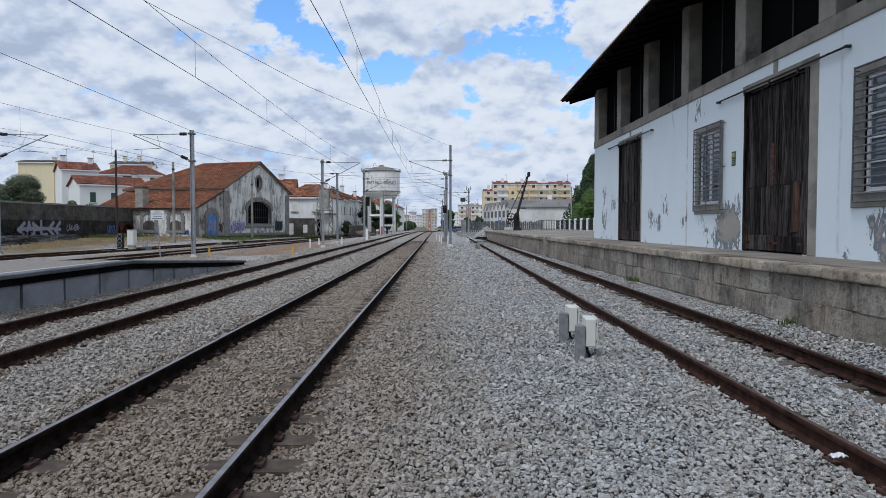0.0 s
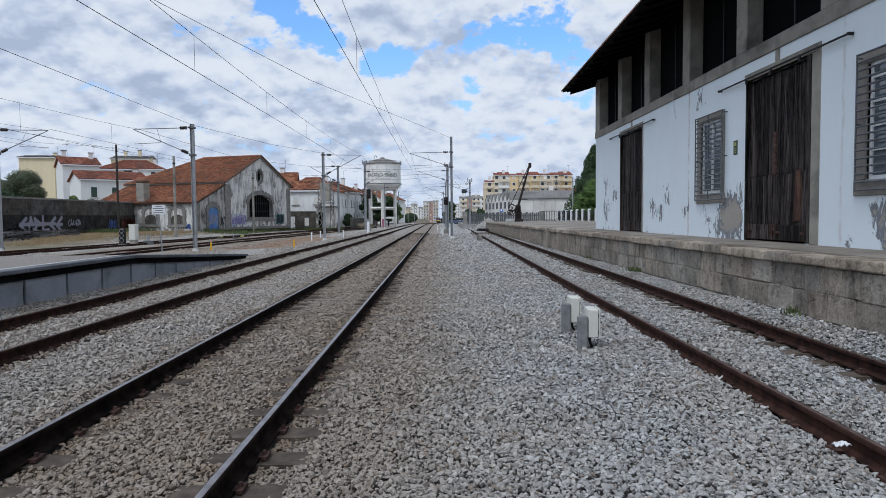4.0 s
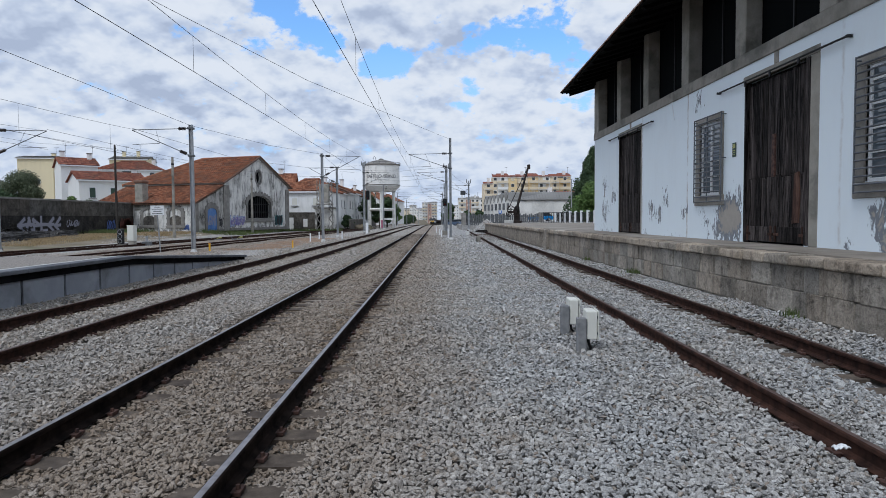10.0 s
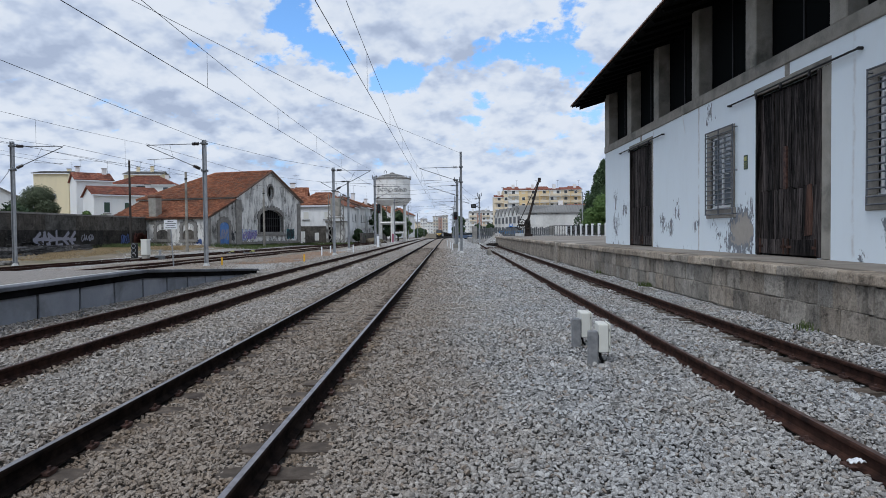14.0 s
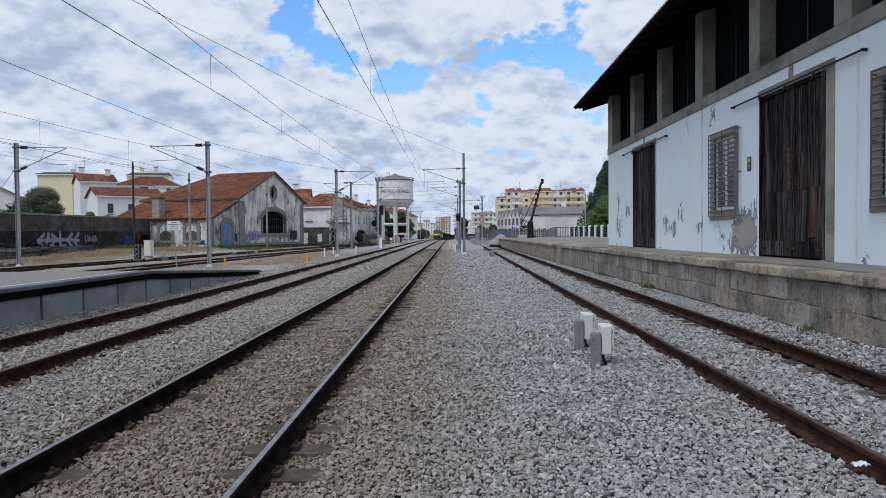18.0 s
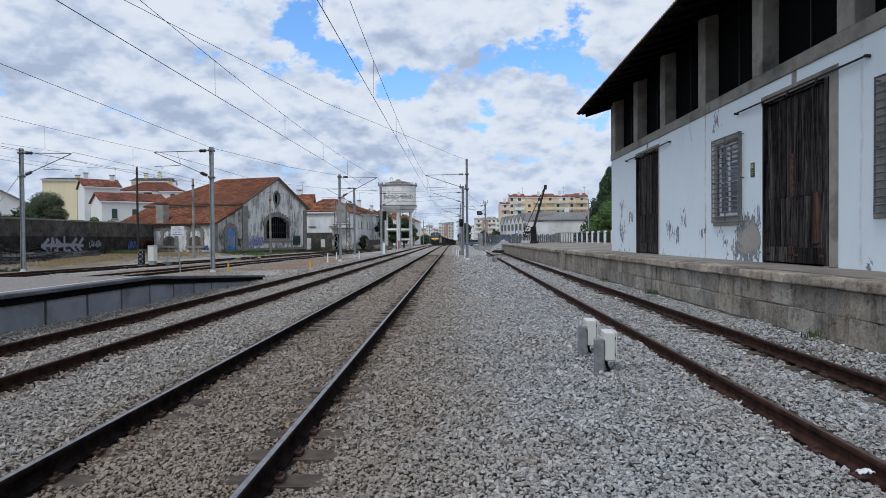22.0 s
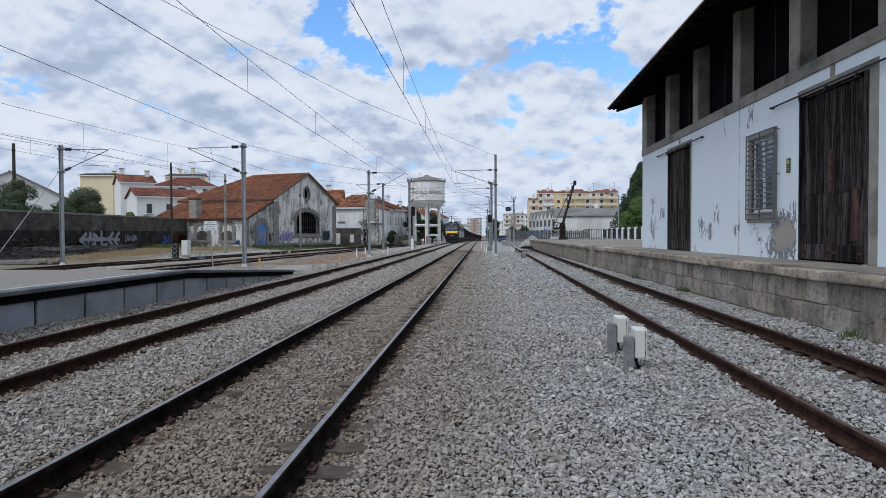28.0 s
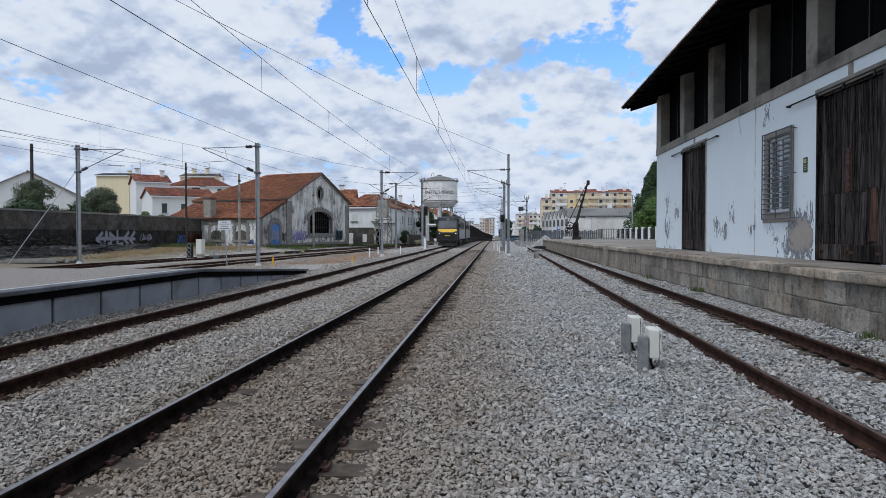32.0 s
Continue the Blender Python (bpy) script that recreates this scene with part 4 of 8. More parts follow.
    return 0.0 if y < 130 else -0.009 * (y - 130) ** 2 / 120 if y < 190 else -0.009 * (min(y, 640) - 160)


def x_right(y):
    return TRACK_R + y * 0.0117


def x_siding(y):
    return -16.9 + (0 if y < 30 else 2.1 * ((y - 30) / 32)) * (1 if y < 140 else 0) if y < 115 else -11.3


def x_back(y):
    return -23.0 + (0 if y < 35 else (y - 35) * 0.118)


# ---- ground ----
def ground_height(x, y):
    """Ballast level, a little lower between the tracks, with the yard rising towards the old shed."""
    z = -0.19
    for mid in (TRACK_A, TRACK_B, TRACK_R):
        z = max(z, -0.165)
    if -1.0 < x < 2.9:
        z = -0.15
    foot = max(4.9, x_right(y) + GAUGE + 0.16)
    if x > foot:
        z = -0.15 + 0.2 * min(1, (x - foot) / 0.8)
    if x < -8.2:
        z = -0.18
    if x < -9:
        z = -0.14
    if -8.3 < x < 5.8 and -4 < y < 75:
        z -= 0.06 if y < 26 else 0.045
    if x < -24 and y > 40:
        z = -0.14 + min(1.0, (-24 - x) / 4) * min(1.0, (y - 40) / 20) * 0.42
    if -14 < x < 14:
        z += grade(y) * max(0.0, min(1.0, (x + 14) / 3, (14 - x) / 4))
    return z


def build_ground():
    xs = sorted({-2500, -900, -400, -200, -120, -80, -60, -50, -44, -40, -36, -32, -30, -28, -26, -25, -24, -23, -20, -17, -14, -12, -10, -9, -8.6, -8.2, -7.3, -6.4, -5.6, -4.6, -3.6, -2.3, -1.2, -0.9, 0, 0.9, 1.9, 2.9, 3.4, 3.9, 4.4, 4.9, 5.2, 5.5, 5.7, 6.0, 12, 30, 60, 120, 250, 600, 2500})
    ys = [-2500, -600, -200, -60, -20, -8, 0, 1, 2, 3, 4, 5, 6, 7, 8, 9, 10, 11, 12, 14, 16, 18, 20, 24, 28, 32, 36, 40, 46, 52, 60, 70, 80, 95, 110, 140, 155, 170, 190, 215, 240, 280, 320, 370, 420, 500, 600, 700, 1000, 2500]
    bm = bmesh.new()
    grid = [[bm.verts.new((x, y, ground_height(x, y) + (noise.noise((x * 0.9, y * 0.9, 0)) * 0.03 if abs(x) < 30 and abs(y) < 60 else 0))) for x in xs] for y in ys]
    for j in range(len(ys) - 1):
        for i in range(len(xs) - 1):
            f = bm.faces.new((grid[j][i], grid[j][i + 1], grid[j + 1][i + 1], grid[j + 1][i]))
            x, y = (xs[i] + xs[i + 1]) / 2, (ys[j] + ys[j + 1]) / 2
            # index 2: the bed with gap shade in its colour, under near stones
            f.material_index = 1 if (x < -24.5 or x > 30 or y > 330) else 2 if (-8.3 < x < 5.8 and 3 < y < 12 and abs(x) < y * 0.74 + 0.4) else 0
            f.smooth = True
    return structure("ground", bm, [M["gravel"], M["earth"], M["gap_bed"]], "grey crushed granite ballast and dry yard earth", "ground")


# ---- tracks ----
def rail_section(side_mat=0):
    """Half outline of a rail, foot to head, in metres below the running surface."""
    return [(0.070, -0.172), (0.070, -0.160), (0.022, -0.146), (0.0095, -0.132), (0.0095, -0.056), (0.020, -0.046), (0.036, -0.038), (0.036, -0.012), (0.031, -0.004), (0.024, 0.0)]


def rail(bm, line, ys, off, mi_side=0, mi_top=1):
    sec = rail_section()
    outline = [(-u, v) for u, v in sec] + [(u, v) for u, v in sec[::-1]]
    rings = []
    for y in ys:
        x = line(y) + off
        rings.append([bm.verts.new((x + u, y, v + grade(y))) for u, v in outline])
    n = len(outline)
    for a, b in zip(rings, rings[1:]):
        for i in range(n):
            f = bm.faces.new((a[i], a[(i + 1) % n], b[(i + 1) % n], b[i]))
            mid = (outline[i][1] + outline[(i + 1) % n][1]) / 2
            f.material_index = mi_top if mid > -0.001 else mi_side
    bm.faces.new(rings[0][::-1])
    bm.faces.new(rings[-1])
    bmesh.ops.recalc_face_normals(bm, faces=bm.faces[:])


def sleeper_mesh():
    """A concrete sleeper: two raised seats and a lower waist."""
    bm = bmesh.new()
    prof = [(-1.3, -0.20), (-1.3, -0.185), (-0.55, -0.185), (-0.45, -0.205), (0.45, -0.205), (0.55, -0.185), (1.3, -0.185), (1.3, -0.20)]
    lo = [(u, -0.40) for u, _ in (prof[0], prof[-1])]
    out = [lo[0]] + prof[1:-1] + [lo[1]]
    a = [bm.verts.new((u, -0.13, v)) for u, v in out]
    b = [bm.verts.new((u, 0.13, v)) for u, v in out]
    n = len(out)
    bm.faces.new(a[::-1]), bm.faces.new(b)
    for i in range(n):
        bm.faces.new((a[i], a[(i + 1) % n], b[(i + 1) % n], b[i]))
    bmesh.ops.recalc_face_normals(bm, faces=bm.faces[:])
    return mesh_of("sleeper", bm, M["sleeper"])


def clip_mesh():
    """A spring clip with its bolt, on both sides of one rail foot."""
    bm = bmesh.new()
    for s in (-1, 1):
        box(bm, s * 0.075 - 0.045, s * 0.075 + 0.045, -0.05, 0.05, -0.187, -0.155)
        box(bm, s * 0.105 - 0.02, s * 0.105 + 0.02, -0.07, 0.07, -0.172, -0.148)
        tube(bm, (s * 0.095, 0, -0.16), (s * 0.095, 0, -0.118), 0.018, 0.016, 6)
    return mesh_of("rail_clip", bm, M["clip"])


SLEEPER, CLIP = sleeper_mesh(), clip_mesh()


def track(name, label, line, y0, y1, near, top, side, turn=0.0, step=0.6, deep=0.0):
    t = thing(name, label, "railway track", kind="structure")
    ys = [y for y in (-8, 0, 4, 8, 12, 16, 20, 25, 30, 36, 42, 50, 58, 66, 75, 85, 95, 105, 120, 135, 150, 165, 180, 195, 215, 240, 260, 290, 320, 340, 360, 380, 400, 430, 460, 500, 540, 580, 600) if y0 < y < y1]
    ys = [y0] + ys + [y1]
    for off in (-GAUGE, GAUGE):
        bm = bmesh.new()
        rail(bm, line, ys, off)
        part("rail", bm, [side, top], t, "")
    y = y0 + 0.3
    while y < min(near, y1):
        s = part("sleeper", SLEEPER, None, t)
        s.matrix_basis = pose(line(y), y, -deep, 0, 0, turn)
        if y < 16:
            for off in (-GAUGE, GAUGE):
                c = part("rail_clip", CLIP, None, s)
                c.matrix_basis = pose(off, 0, deep, 0, 0, 0)
        y += step
    if near < y1:
        bm = bmesh.new()
        while y < min(y1, 130):
            box(bm, line(y) - 1.3, line(y) + 1.3, y - 0.13, y + 0.13, -0.30, -0.185 - deep)
            y += step
        tagged(part("distant_sleepers", bm, M["sleeper"], t), kind="stuff")
    return t


# ---- ballast stones ----
def build_stones():
    rng = np.random.default_rng(7)
    tris, pts, base = [], [], 0
    for y0, y1, gap, size, inner in ((-4.0, 1.6, 0.095, 0.06, False), (1.6, 10.5, 0.075, 0.048, False), (1.6, 3.4, 0.055, 0.042, True), (3.4, 5.4, 0.0285, 0.0242, True), (5.4, 8.5, 0.0325, 0.028, True), (8.5, 13.0, 0.0405, 0.033, True), (13.0, 19.0, 0.046, 0.035, True), (19.0, 32.0, 0.070, 0.050, True), (32.0, 72.0, 0.128, 0.070, True)):
        half = y1 * 0.76 + 0.6 if inner else 9.0
        lo, hi = max(-8.3, -half), min(5.75, half)
        nx, ny = int((hi - lo) / gap), int((y1 - y0) / gap)
        gx, gy = np.meshgrid(np.linspace(lo, hi, nx), np.linspace(y0, y1, ny))
        x = gx.ravel() + rng.uniform(-0.6, 0.6, gx.size) * gap
        y = gy.ravel() + rng.uniform(-0.6, 0.6, gx.size) * gap
        keep = (np.abs(x) < y * 0.74 + 0.6) == inner if y0 > 0 else y < 1.6
        keep &= rng.uniform(0, 1, len(x)) > np.clip((y - 46) / 26, 0, 1)
        for mid in (TRACK_A, TRACK_B, None):
            c = mid if mid is not None else TRACK_R + y * 0.0117
            for off in (-GAUGE, GAUGE):
                keep &= np.abs(x - c - off) > 0.085
        x, y = x[keep], y[keep]
        z = np.full(len(x), -0.155)
        hill = np.sin(x * 2.1 + np.sin(y * 1.3) * 1.7) * np.sin(y * 1.7 + x * 0.6) * 0.022
        mid_a, mid_r = np.abs(x - TRACK_A), np.abs(x - TRACK_R - y * 0.0117)
        in_r = np.where(x - TRACK_R - y * 0.0117 < -GAUGE, 9.0, mid_r)      # the near side of the goods track is banked up
        z = z + hill
        z[(x > -1.0) & (x < 2.8)] += 0.02
        z[mid_a < 1.3] -= 0.02
        on_sleeper = (np.abs(((y - 0.3 + 8) / 0.6 + 0.5) % 1 - 0.5) * 0.6 < 0.11) & (y < 15)
        for mid, deep in ((mid_a, 0.021), (np.abs(x - TRACK_B), 0.04), (in_r, 0.07)):
            z[on_sleeper & (np.abs(mid - GAUGE) < 0.38)] -= deep
        for mid, dip in ((mid_a, 0.018), (np.abs(x - TRACK_B), 0.015), (in_r, 0.045)):       # swept lower beside the rails
            z -= dip * np.clip((0.42 - np.abs(mid - GAUGE)) / 0.14, 0, 1)
        z += 0.13 * np.clip((-7.55 - x) / 0.6, 0, 1)
        z += 0.2 * np.clip((x - np.maximum(4.95, TRACK_R + GAUGE + 0.2 + y * 0.0117)) / 0.7, 0, 1)
        sz = size * rng.uniform(0.55, 1.5, len(x)) * (1.12 if y0 > 12 else 1.0)
        far = y0 > 12
        z = z - 0.012 + rng.uniform(-0.6, 0.6, len(x)) * sz * (0.6 if far else 1.0) - (0.012 if far else 0)
        v, f = scatter(rng, np.stack([x, y, z], 1), sz, rough=0.30, flat=0.58 if far else 0.8, cut=0.45, shape=(OCT_V, OCT_F) if y0 > 12 or not inner else (CUBE_V, BOX_F) if y0 > 5 else None)
        pts.append(v)
        tris.append(f + base)
        base += len(v)
    # coarser stones over the yard beyond the passenger platform
    n = 38000
    y = 28.5 + 62 * rng.uniform(0, 1, n) ** 1.25
    x = -8.35 - rng.uniform(0, 1, n) * (4.0 + 0.27 * y)
    for line in (x_siding, x_back):
        c = np.array([line(v) for v in y])
        ok = np.abs(np.abs(x - c) - GAUGE) > 0.09
        x, y = x[ok], y[ok]
    sz = rng.uniform(0.05, 0.10, len(x))
    z = np.array([ground_height(a, c) for a, c in zip(x, y)]) + 0.022 + np.sin(x * 1.3 + np.sin(y * 0.7) * 1.5) * 0.035 - 0.3 * sz
    v, f = scatter(rng, np.stack([x, y, z], 1), sz, rough=0.30, flat=0.6, cut=0.45, shape=(OCT_V, OCT_F))
    pts.append(v)
    tris.append(f + base)
    me = raw_mesh("ballast_stones", np.concatenate(pts), np.concatenate(tris), M["stones"])
    return tagged(new("ballast_stones", me), "loose crushed granite ballast stones, grey and buff", "gravel", kind="stuff")


# ---- goods platform ----
PLAT_X, PLAT_Z, PLAT_END = 5.82, 1.0, 80.0


def build_goods_platform():
    p = thing("goods_platform", "old goods platform of rough concrete blocks with worn coping stones", "platform", kind="structure")
    bm = bmesh.new()
    box(bm, PLAT_X + 0.018, 26, -30, PLAT_END, -0.3, PLAT_Z - 0.05)
    part("platform_core", bm, M["block"], p)
    bm = cube(PLAT_X + 0.42, 26, -30, PLAT_END, PLAT_Z - 0.055, PLAT_Z + 0.01)
    part("platform_surface", bm, M["yard_paving"], p, "dusty worn concrete paving")
    rng = random.Random(3)
    kinds = []
    for w in (0.42, 0.50, 0.58, 0.68, 0.80):
        for k in range(2):
            b = bevelled(0, 0.12, 0, w - 0.009, 0, 0.402, 0.012, 1, 0.013)
            kinds.append((w, mesh_of("block", b, M["block"])))
    far = bmesh.new()
    for row in range(2):
        y = -2.0 - rng.random() * 0.5
        while y < PLAT_END:
            w, me = rng.choice(kinds)
            z = 0.02 + row * 0.408
            if y < 26:
                o = part("block", me, None, p)
                o.matrix_basis = pose(PLAT_X - 0.02 + rng.uniform(-0.012, 0.012), y, z + rng.uniform(-0.006, 0.006), 0, 0, rng.uniform(-0.8, 0.8))
            else:
                box(far, PLAT_X - 0.02 + rng.uniform(-0.01, 0.01), PLAT_X + 0.08, y, y + w - 0.012, z, z + 0.398)
            y += w
    tagged(part("far_blocks", far, M["block"], p), kind="stuff")
    y = -2.0
    while y < PLAT_END:
        w = rng.choice((0.8, 1.0, 1.25))
        b = bevelled(PLAT_X - 0.10, PLAT_X + 0.42, y, y + w - 0.018, PLAT_Z - 0.165, PLAT_Z + rng.uniform(-0.010, 0.014), 0.03, 2, 0.014)
        part("coping_stone", b, M["coping"], p)
        y += w
    b = bevelled(PLAT_X - 0.16, PLAT_X + 0.05, 34.0, 34.9, -0.1, PLAT_Z + 0.03, 0.03)
    part("buttress", b, M["block"], p)
    return p


# ---- goods shed beside the platform ----
WALL_X, WALL_FAR, WALL_NEAR, WALL_TOP = 7.55, 31.35, -14.0, 5.30
DOORS = [(24.22, 27.10, 4.93), (13.40, 16.02, 4.87)]     # from y, to y, top
WINDOWS = [(17.22, 19.02, 1.95, 4.42), (9.94, 11.77, 1.95, 4.47)]


def to_wall(bm):
    """Wall space (u along -y from the far corner, v into the building, z) to the place."""
    for v in bm.verts:
        u, d, z = v.co
        v.co = (WALL_X + d, WALL_FAR - u, z)
    bmesh.ops.recalc_face_normals(bm, faces=bm.faces[:])
    return bm


def build_shed():
    s = thing("goods_shed", "white limewashed goods shed with flaking plaster and a deep dark eave", "warehouse", kind="structure")
    holes = [(WALL_FAR - b, WALL_FAR - a, 0.9, top) for a, b, top in DOORS] + [(WALL_FAR - b + 0.28, WALL_FAR - a - 0.2, z0 + 0.28, z1 - 0.2) for a, b, z0, z1 in WINDOWS]
    part("wall_front", to_wall(wall_with_holes(0, WALL_FAR - WALL_NEAR, 0.9, WALL_TOP, holes, 0.4)), M["wall_white"], s, "white limewash flaking off grey render")
    part("wall_gable", cube(WALL_X + 0.4, WALL_X + 16, WALL_FAR - 0.4, WALL_FAR, 0.9, 8.0), M["wall_white"], s)
    part("wall_rear", cube(WALL_X + 15.6, WALL_X + 16, WALL_NEAR, WALL_FAR - 0.4, 0.9, 8.0), M["wall_white"], s)
    part("wall_end", cube(WALL_X + 0.4, WALL_X + 15.6, WALL_NEAR, WALL_NEAR + 0.4, 0.9, 8.0), M["wall_white"], s)
    # near-black wall added so that the inside looks unlit
    part("inner_wall", cube(WALL_X + 1.6, WALL_X + 1.7, WALL_NEAR + 0.5, WALL_FAR - 0.5, 0.9, 9.0), M["dark"], s, "near-black wall standing for the unlit interior")
    part("concrete_band", bevelled(WALL_X - 0.045, WALL_X + 0.4, WALL_NEAR, WALL_FAR + 0.03, WALL_TOP + 0.002, WALL_TOP + 0.31, 0.015), M["concrete"], s, "grey bare concrete string course")
    ys = [31.38, 27.46, 23.95, 20.22, 16.60, 12.97, 9.35, 5.7, 2.1, -1.6, -5.3]
    for i, y in enumerate(ys):
        b = bevelled(WALL_X - 0.02, WALL_X + 0.40, y - (0.8 if i == 0 else 0.56), y, WALL_TOP + 0.312, 8.35, 0.02)
        part("pillar", b, M["concrete"], s)
    for i in range(len(ys) - 1):
        # solid sheet: mesh and the shade behind it share one near-black colour
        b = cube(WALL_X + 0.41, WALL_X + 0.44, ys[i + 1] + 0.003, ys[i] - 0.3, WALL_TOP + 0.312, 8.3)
        part("mesh_panel", b, M["mesh"], s, "solid near-black sheet for mesh and shade in the upper opening")
        mid = (ys[i] + ys[i + 1]) / 2 - 0.2
        part("mesh_post", cube(WALL_X + 0.37, WALL_X + 0.408, mid, mid + 0.05, WALL_TOP + 0.312, 8.3), M["iron"], s)
    # roof: boarded soffit on rafters, clay tiles above, sagging a little towards the far end
    ex = 6.0
    y0, y1 = WALL_NEAR - 0.4, WALL_FAR + 0.25
    ezs = lambda y: 7.56 + (y1 - y) * 0.021
    rise = 0.30
    bm = bmesh.new()
    rows = []
    for y in np.linspace(y0, y1, 24):
        rows.append([bm.verts.new((x, y, ezs(y) + (x - ex) * rise + dz)) for x, dz in ((ex, 0), (WALL_X + 8, 0), (WALL_X + 8, 0.06), (ex, 0.06))])
    for a, b in zip(rows, rows[1:]):
        for i in range(4):
            bm.faces.new((a[i], a[(i + 1) % 4], b[(i + 1) % 4], b[i]))
    bm.faces.new(rows[0]), bm.faces.new(rows[-1][::-1])
    bmesh.ops.recalc_face_normals(bm, faces=bm.faces[:])
    part("soffit", bm, M["beam"], s, "boarded soffit, near black to hold the eave shade")
    bm = bmesh.new()
    zz = ezs(10) + (WALL_X + 8 - ex) * rise
    vs = [bm.verts.new(c) for c in ((WALL_X + 8, y0, zz + 0.2), (WALL_X + 17.4, y0, zz - 2.6), (WALL_X + 17.4, y1, zz - 2.8), (WALL_X + 8, y1, zz))]
    bm.faces.new(vs)
    bmesh.ops.solidify(bm, geom=bm.faces[:], thickness=0.1)
    part("rear_roof", bm, M["tile_dark"], s)
    for y in np.arange(y0 + 0.5, y1, 0.9):
        bm = bmesh.new()
        pts = [(ex + 0.06, -0.002), (WALL_X + 0.5, -0.002), (WALL_X + 0.5, -0.12), (ex + 0.14, -0.12)]
        a = [bm.verts.new((x, y, ezs(y) + (x - ex) * rise + dz)) for x, dz in pts]
        b = [bm.verts.new((x, y + 0.09, ezs(y) + (x - ex) * rise + dz)) for x, dz in pts]
        bm.faces.new(a), bm.faces.new(b[::-1])
        for i in range(4):
            bm.faces.new((a[i], b[i], b[(i + 1) % 4], a[(i + 1) % 4]))
        bmesh.ops.recalc_face_normals(bm, faces=bm.faces[:])
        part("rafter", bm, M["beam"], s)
    # verge board under the far end of the roof
    bm = bmesh.new()
    pts = [(ex + 0.35, -0.03), (WALL_X + 8, -0.03), (WALL_X + 8, -0.2), (ex + 0.35, -0.22)]
    a = [bm.verts.new((x, y1 - 0.16, ezs(y1) + (x - ex) * rise + dz)) for x, dz in pts]
    b = [bm.verts.new((x, y1 - 0.08, ezs(y1) + (x - ex) * rise + dz)) for x, dz in pts]
    bm.faces.new(a), bm.faces.new(b[::-1])
    for i in range(4):
        bm.faces.new((a[i], b[i], b[(i + 1) % 4], a[(i + 1) % 4]))
    bmesh.ops.recalc_face_normals(bm, faces=bm.faces[:])
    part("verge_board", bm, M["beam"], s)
    # rounded tiles: the first course shows as a scalloped edge
    bm = bmesh.new()
    for y in np.arange(y0, y1, 0.2):
        for k in range(3):
            x = ex - 0.07 + k * 0.4
            z = ezs(y) + (x - ex) * rise + 0.065 + 0.015 * k
            ring = []
            for dx in (0, 0.44):
                ring.append([bm.verts.new((x + dx, y + 0.1 + 0.105 * math.cos(t), z + dx * rise + 0.07 * math.sin(t))) for t in np.linspace(0, math.pi, 5)])
            for i in range(4):
                bm.faces.new((ring[0][i], ring[0][i + 1], ring[1][i + 1], ring[1][i]))
            bm.faces.new(ring[0])
    tagged(part("eave_tiles", bm, M["tile_dark"], s, "weathered round clay tiles"), kind="stuff")
    bm = bmesh.new()
    vs = [bm.verts.new((x, y, ezs(y) + (x - ex) * rise + 0.063)) for x, y in ((ex - 0.05, y0), (WALL_X + 8, y0), (WALL_X + 8, y1), (ex - 0.05, y1))]
    f = bm.faces.new(vs)
    bmesh.ops.solidify(bm, geom=[f], thickness=-0.05)
    part("roof_slope", bm, M["tile_dark"], s)
    for k, (a, b, top) in enumerate(DOORS):
        build_sliding_door(s, a, b, top, k)
    for k, w in enumerate(WINDOWS):
        build_barred_window(s, *w)
    # rain streak pipe by the second pillar and a cable down the wall
    part("cable", tubes([((WALL_X - 0.02, 21.1, 5.6), (WALL_X - 0.03, 20.95, 5.2)), ((WALL_X - 0.03, 20.95, 5.2), (WALL_X - 0.015, 20.8, 4.7))], 0.012), M["frame_white"], s)
    return s


def build_sliding_door(s, a, b, top, k):
    """A tall plank door on a rail, in its concrete surround."""
    # near-black backing sheet reads as shade in the gaps between planks
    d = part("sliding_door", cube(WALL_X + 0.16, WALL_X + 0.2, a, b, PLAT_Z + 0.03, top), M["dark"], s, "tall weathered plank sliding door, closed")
    jamb = 0.48 if k else 0.12
    part("lintel", bevelled(WALL_X - 0.012, WALL_X + 0.12, a - jamb, b + 0.12, top, top + 0.17, 0.012), M["concrete"], s)
    part("lintel_block", bevelled(WALL_X - 0.013, WALL_X + 0.1, (a + b) / 2 - 0.22, (a + b) / 2 - 0.02, top + 0.171, WALL_TOP - 0.003, 0.01), M["concrete"], s)
    post = 0.17 if k else 0.0
    part("jamb", bevelled(WALL_X - 0.014, WALL_X + 0.14, a - jamb, a - post - 0.003, PLAT_Z + 0.011, top - 0.003, 0.012), M["concrete"], s)
    if k:
        part("door_post", bevelled(WALL_X - 0.02, WALL_X + 0.1, a - post + 0.004, a - 0.004, PLAT_Z + 0.03, top - 0.006, 0.012), M["plank"], d, "dark weathered door post")
    part("jamb", bevelled(WALL_X - 0.010, WALL_X + 0.14, b - 0.04, b + 0.05, PLAT_Z + 0.011, top - 0.003, 0.012), M["plank"], s, "dark door post")
    rng = random.Random(11 + k)
    split = 2.55
    y = a + 0.02
    while y < b - 0.05:
        w = min(rng.uniform(0.09, 0.17), b - 0.02 - y)
        out = rng.uniform(0.0, 0.02)
        cut = split + rng.uniform(-0.03, 0.03)
        bot = PLAT_Z + 0.36 + rng.uniform(-0.03, 0.03)
        part("plank", bevelled(WALL_X + 0.10 - out, WALL_X + 0.158, y, y + w - 0.007, cut, top - 0.05 - rng.random() * 0.05, 0.004), M["plank"], d)
        part("plank", bevelled(WALL_X + 0.085 - out, WALL_X + 0.158, y, y + w - 0.007, bot, cut - 0.012, 0.004), M["plank"], d)
        y += w
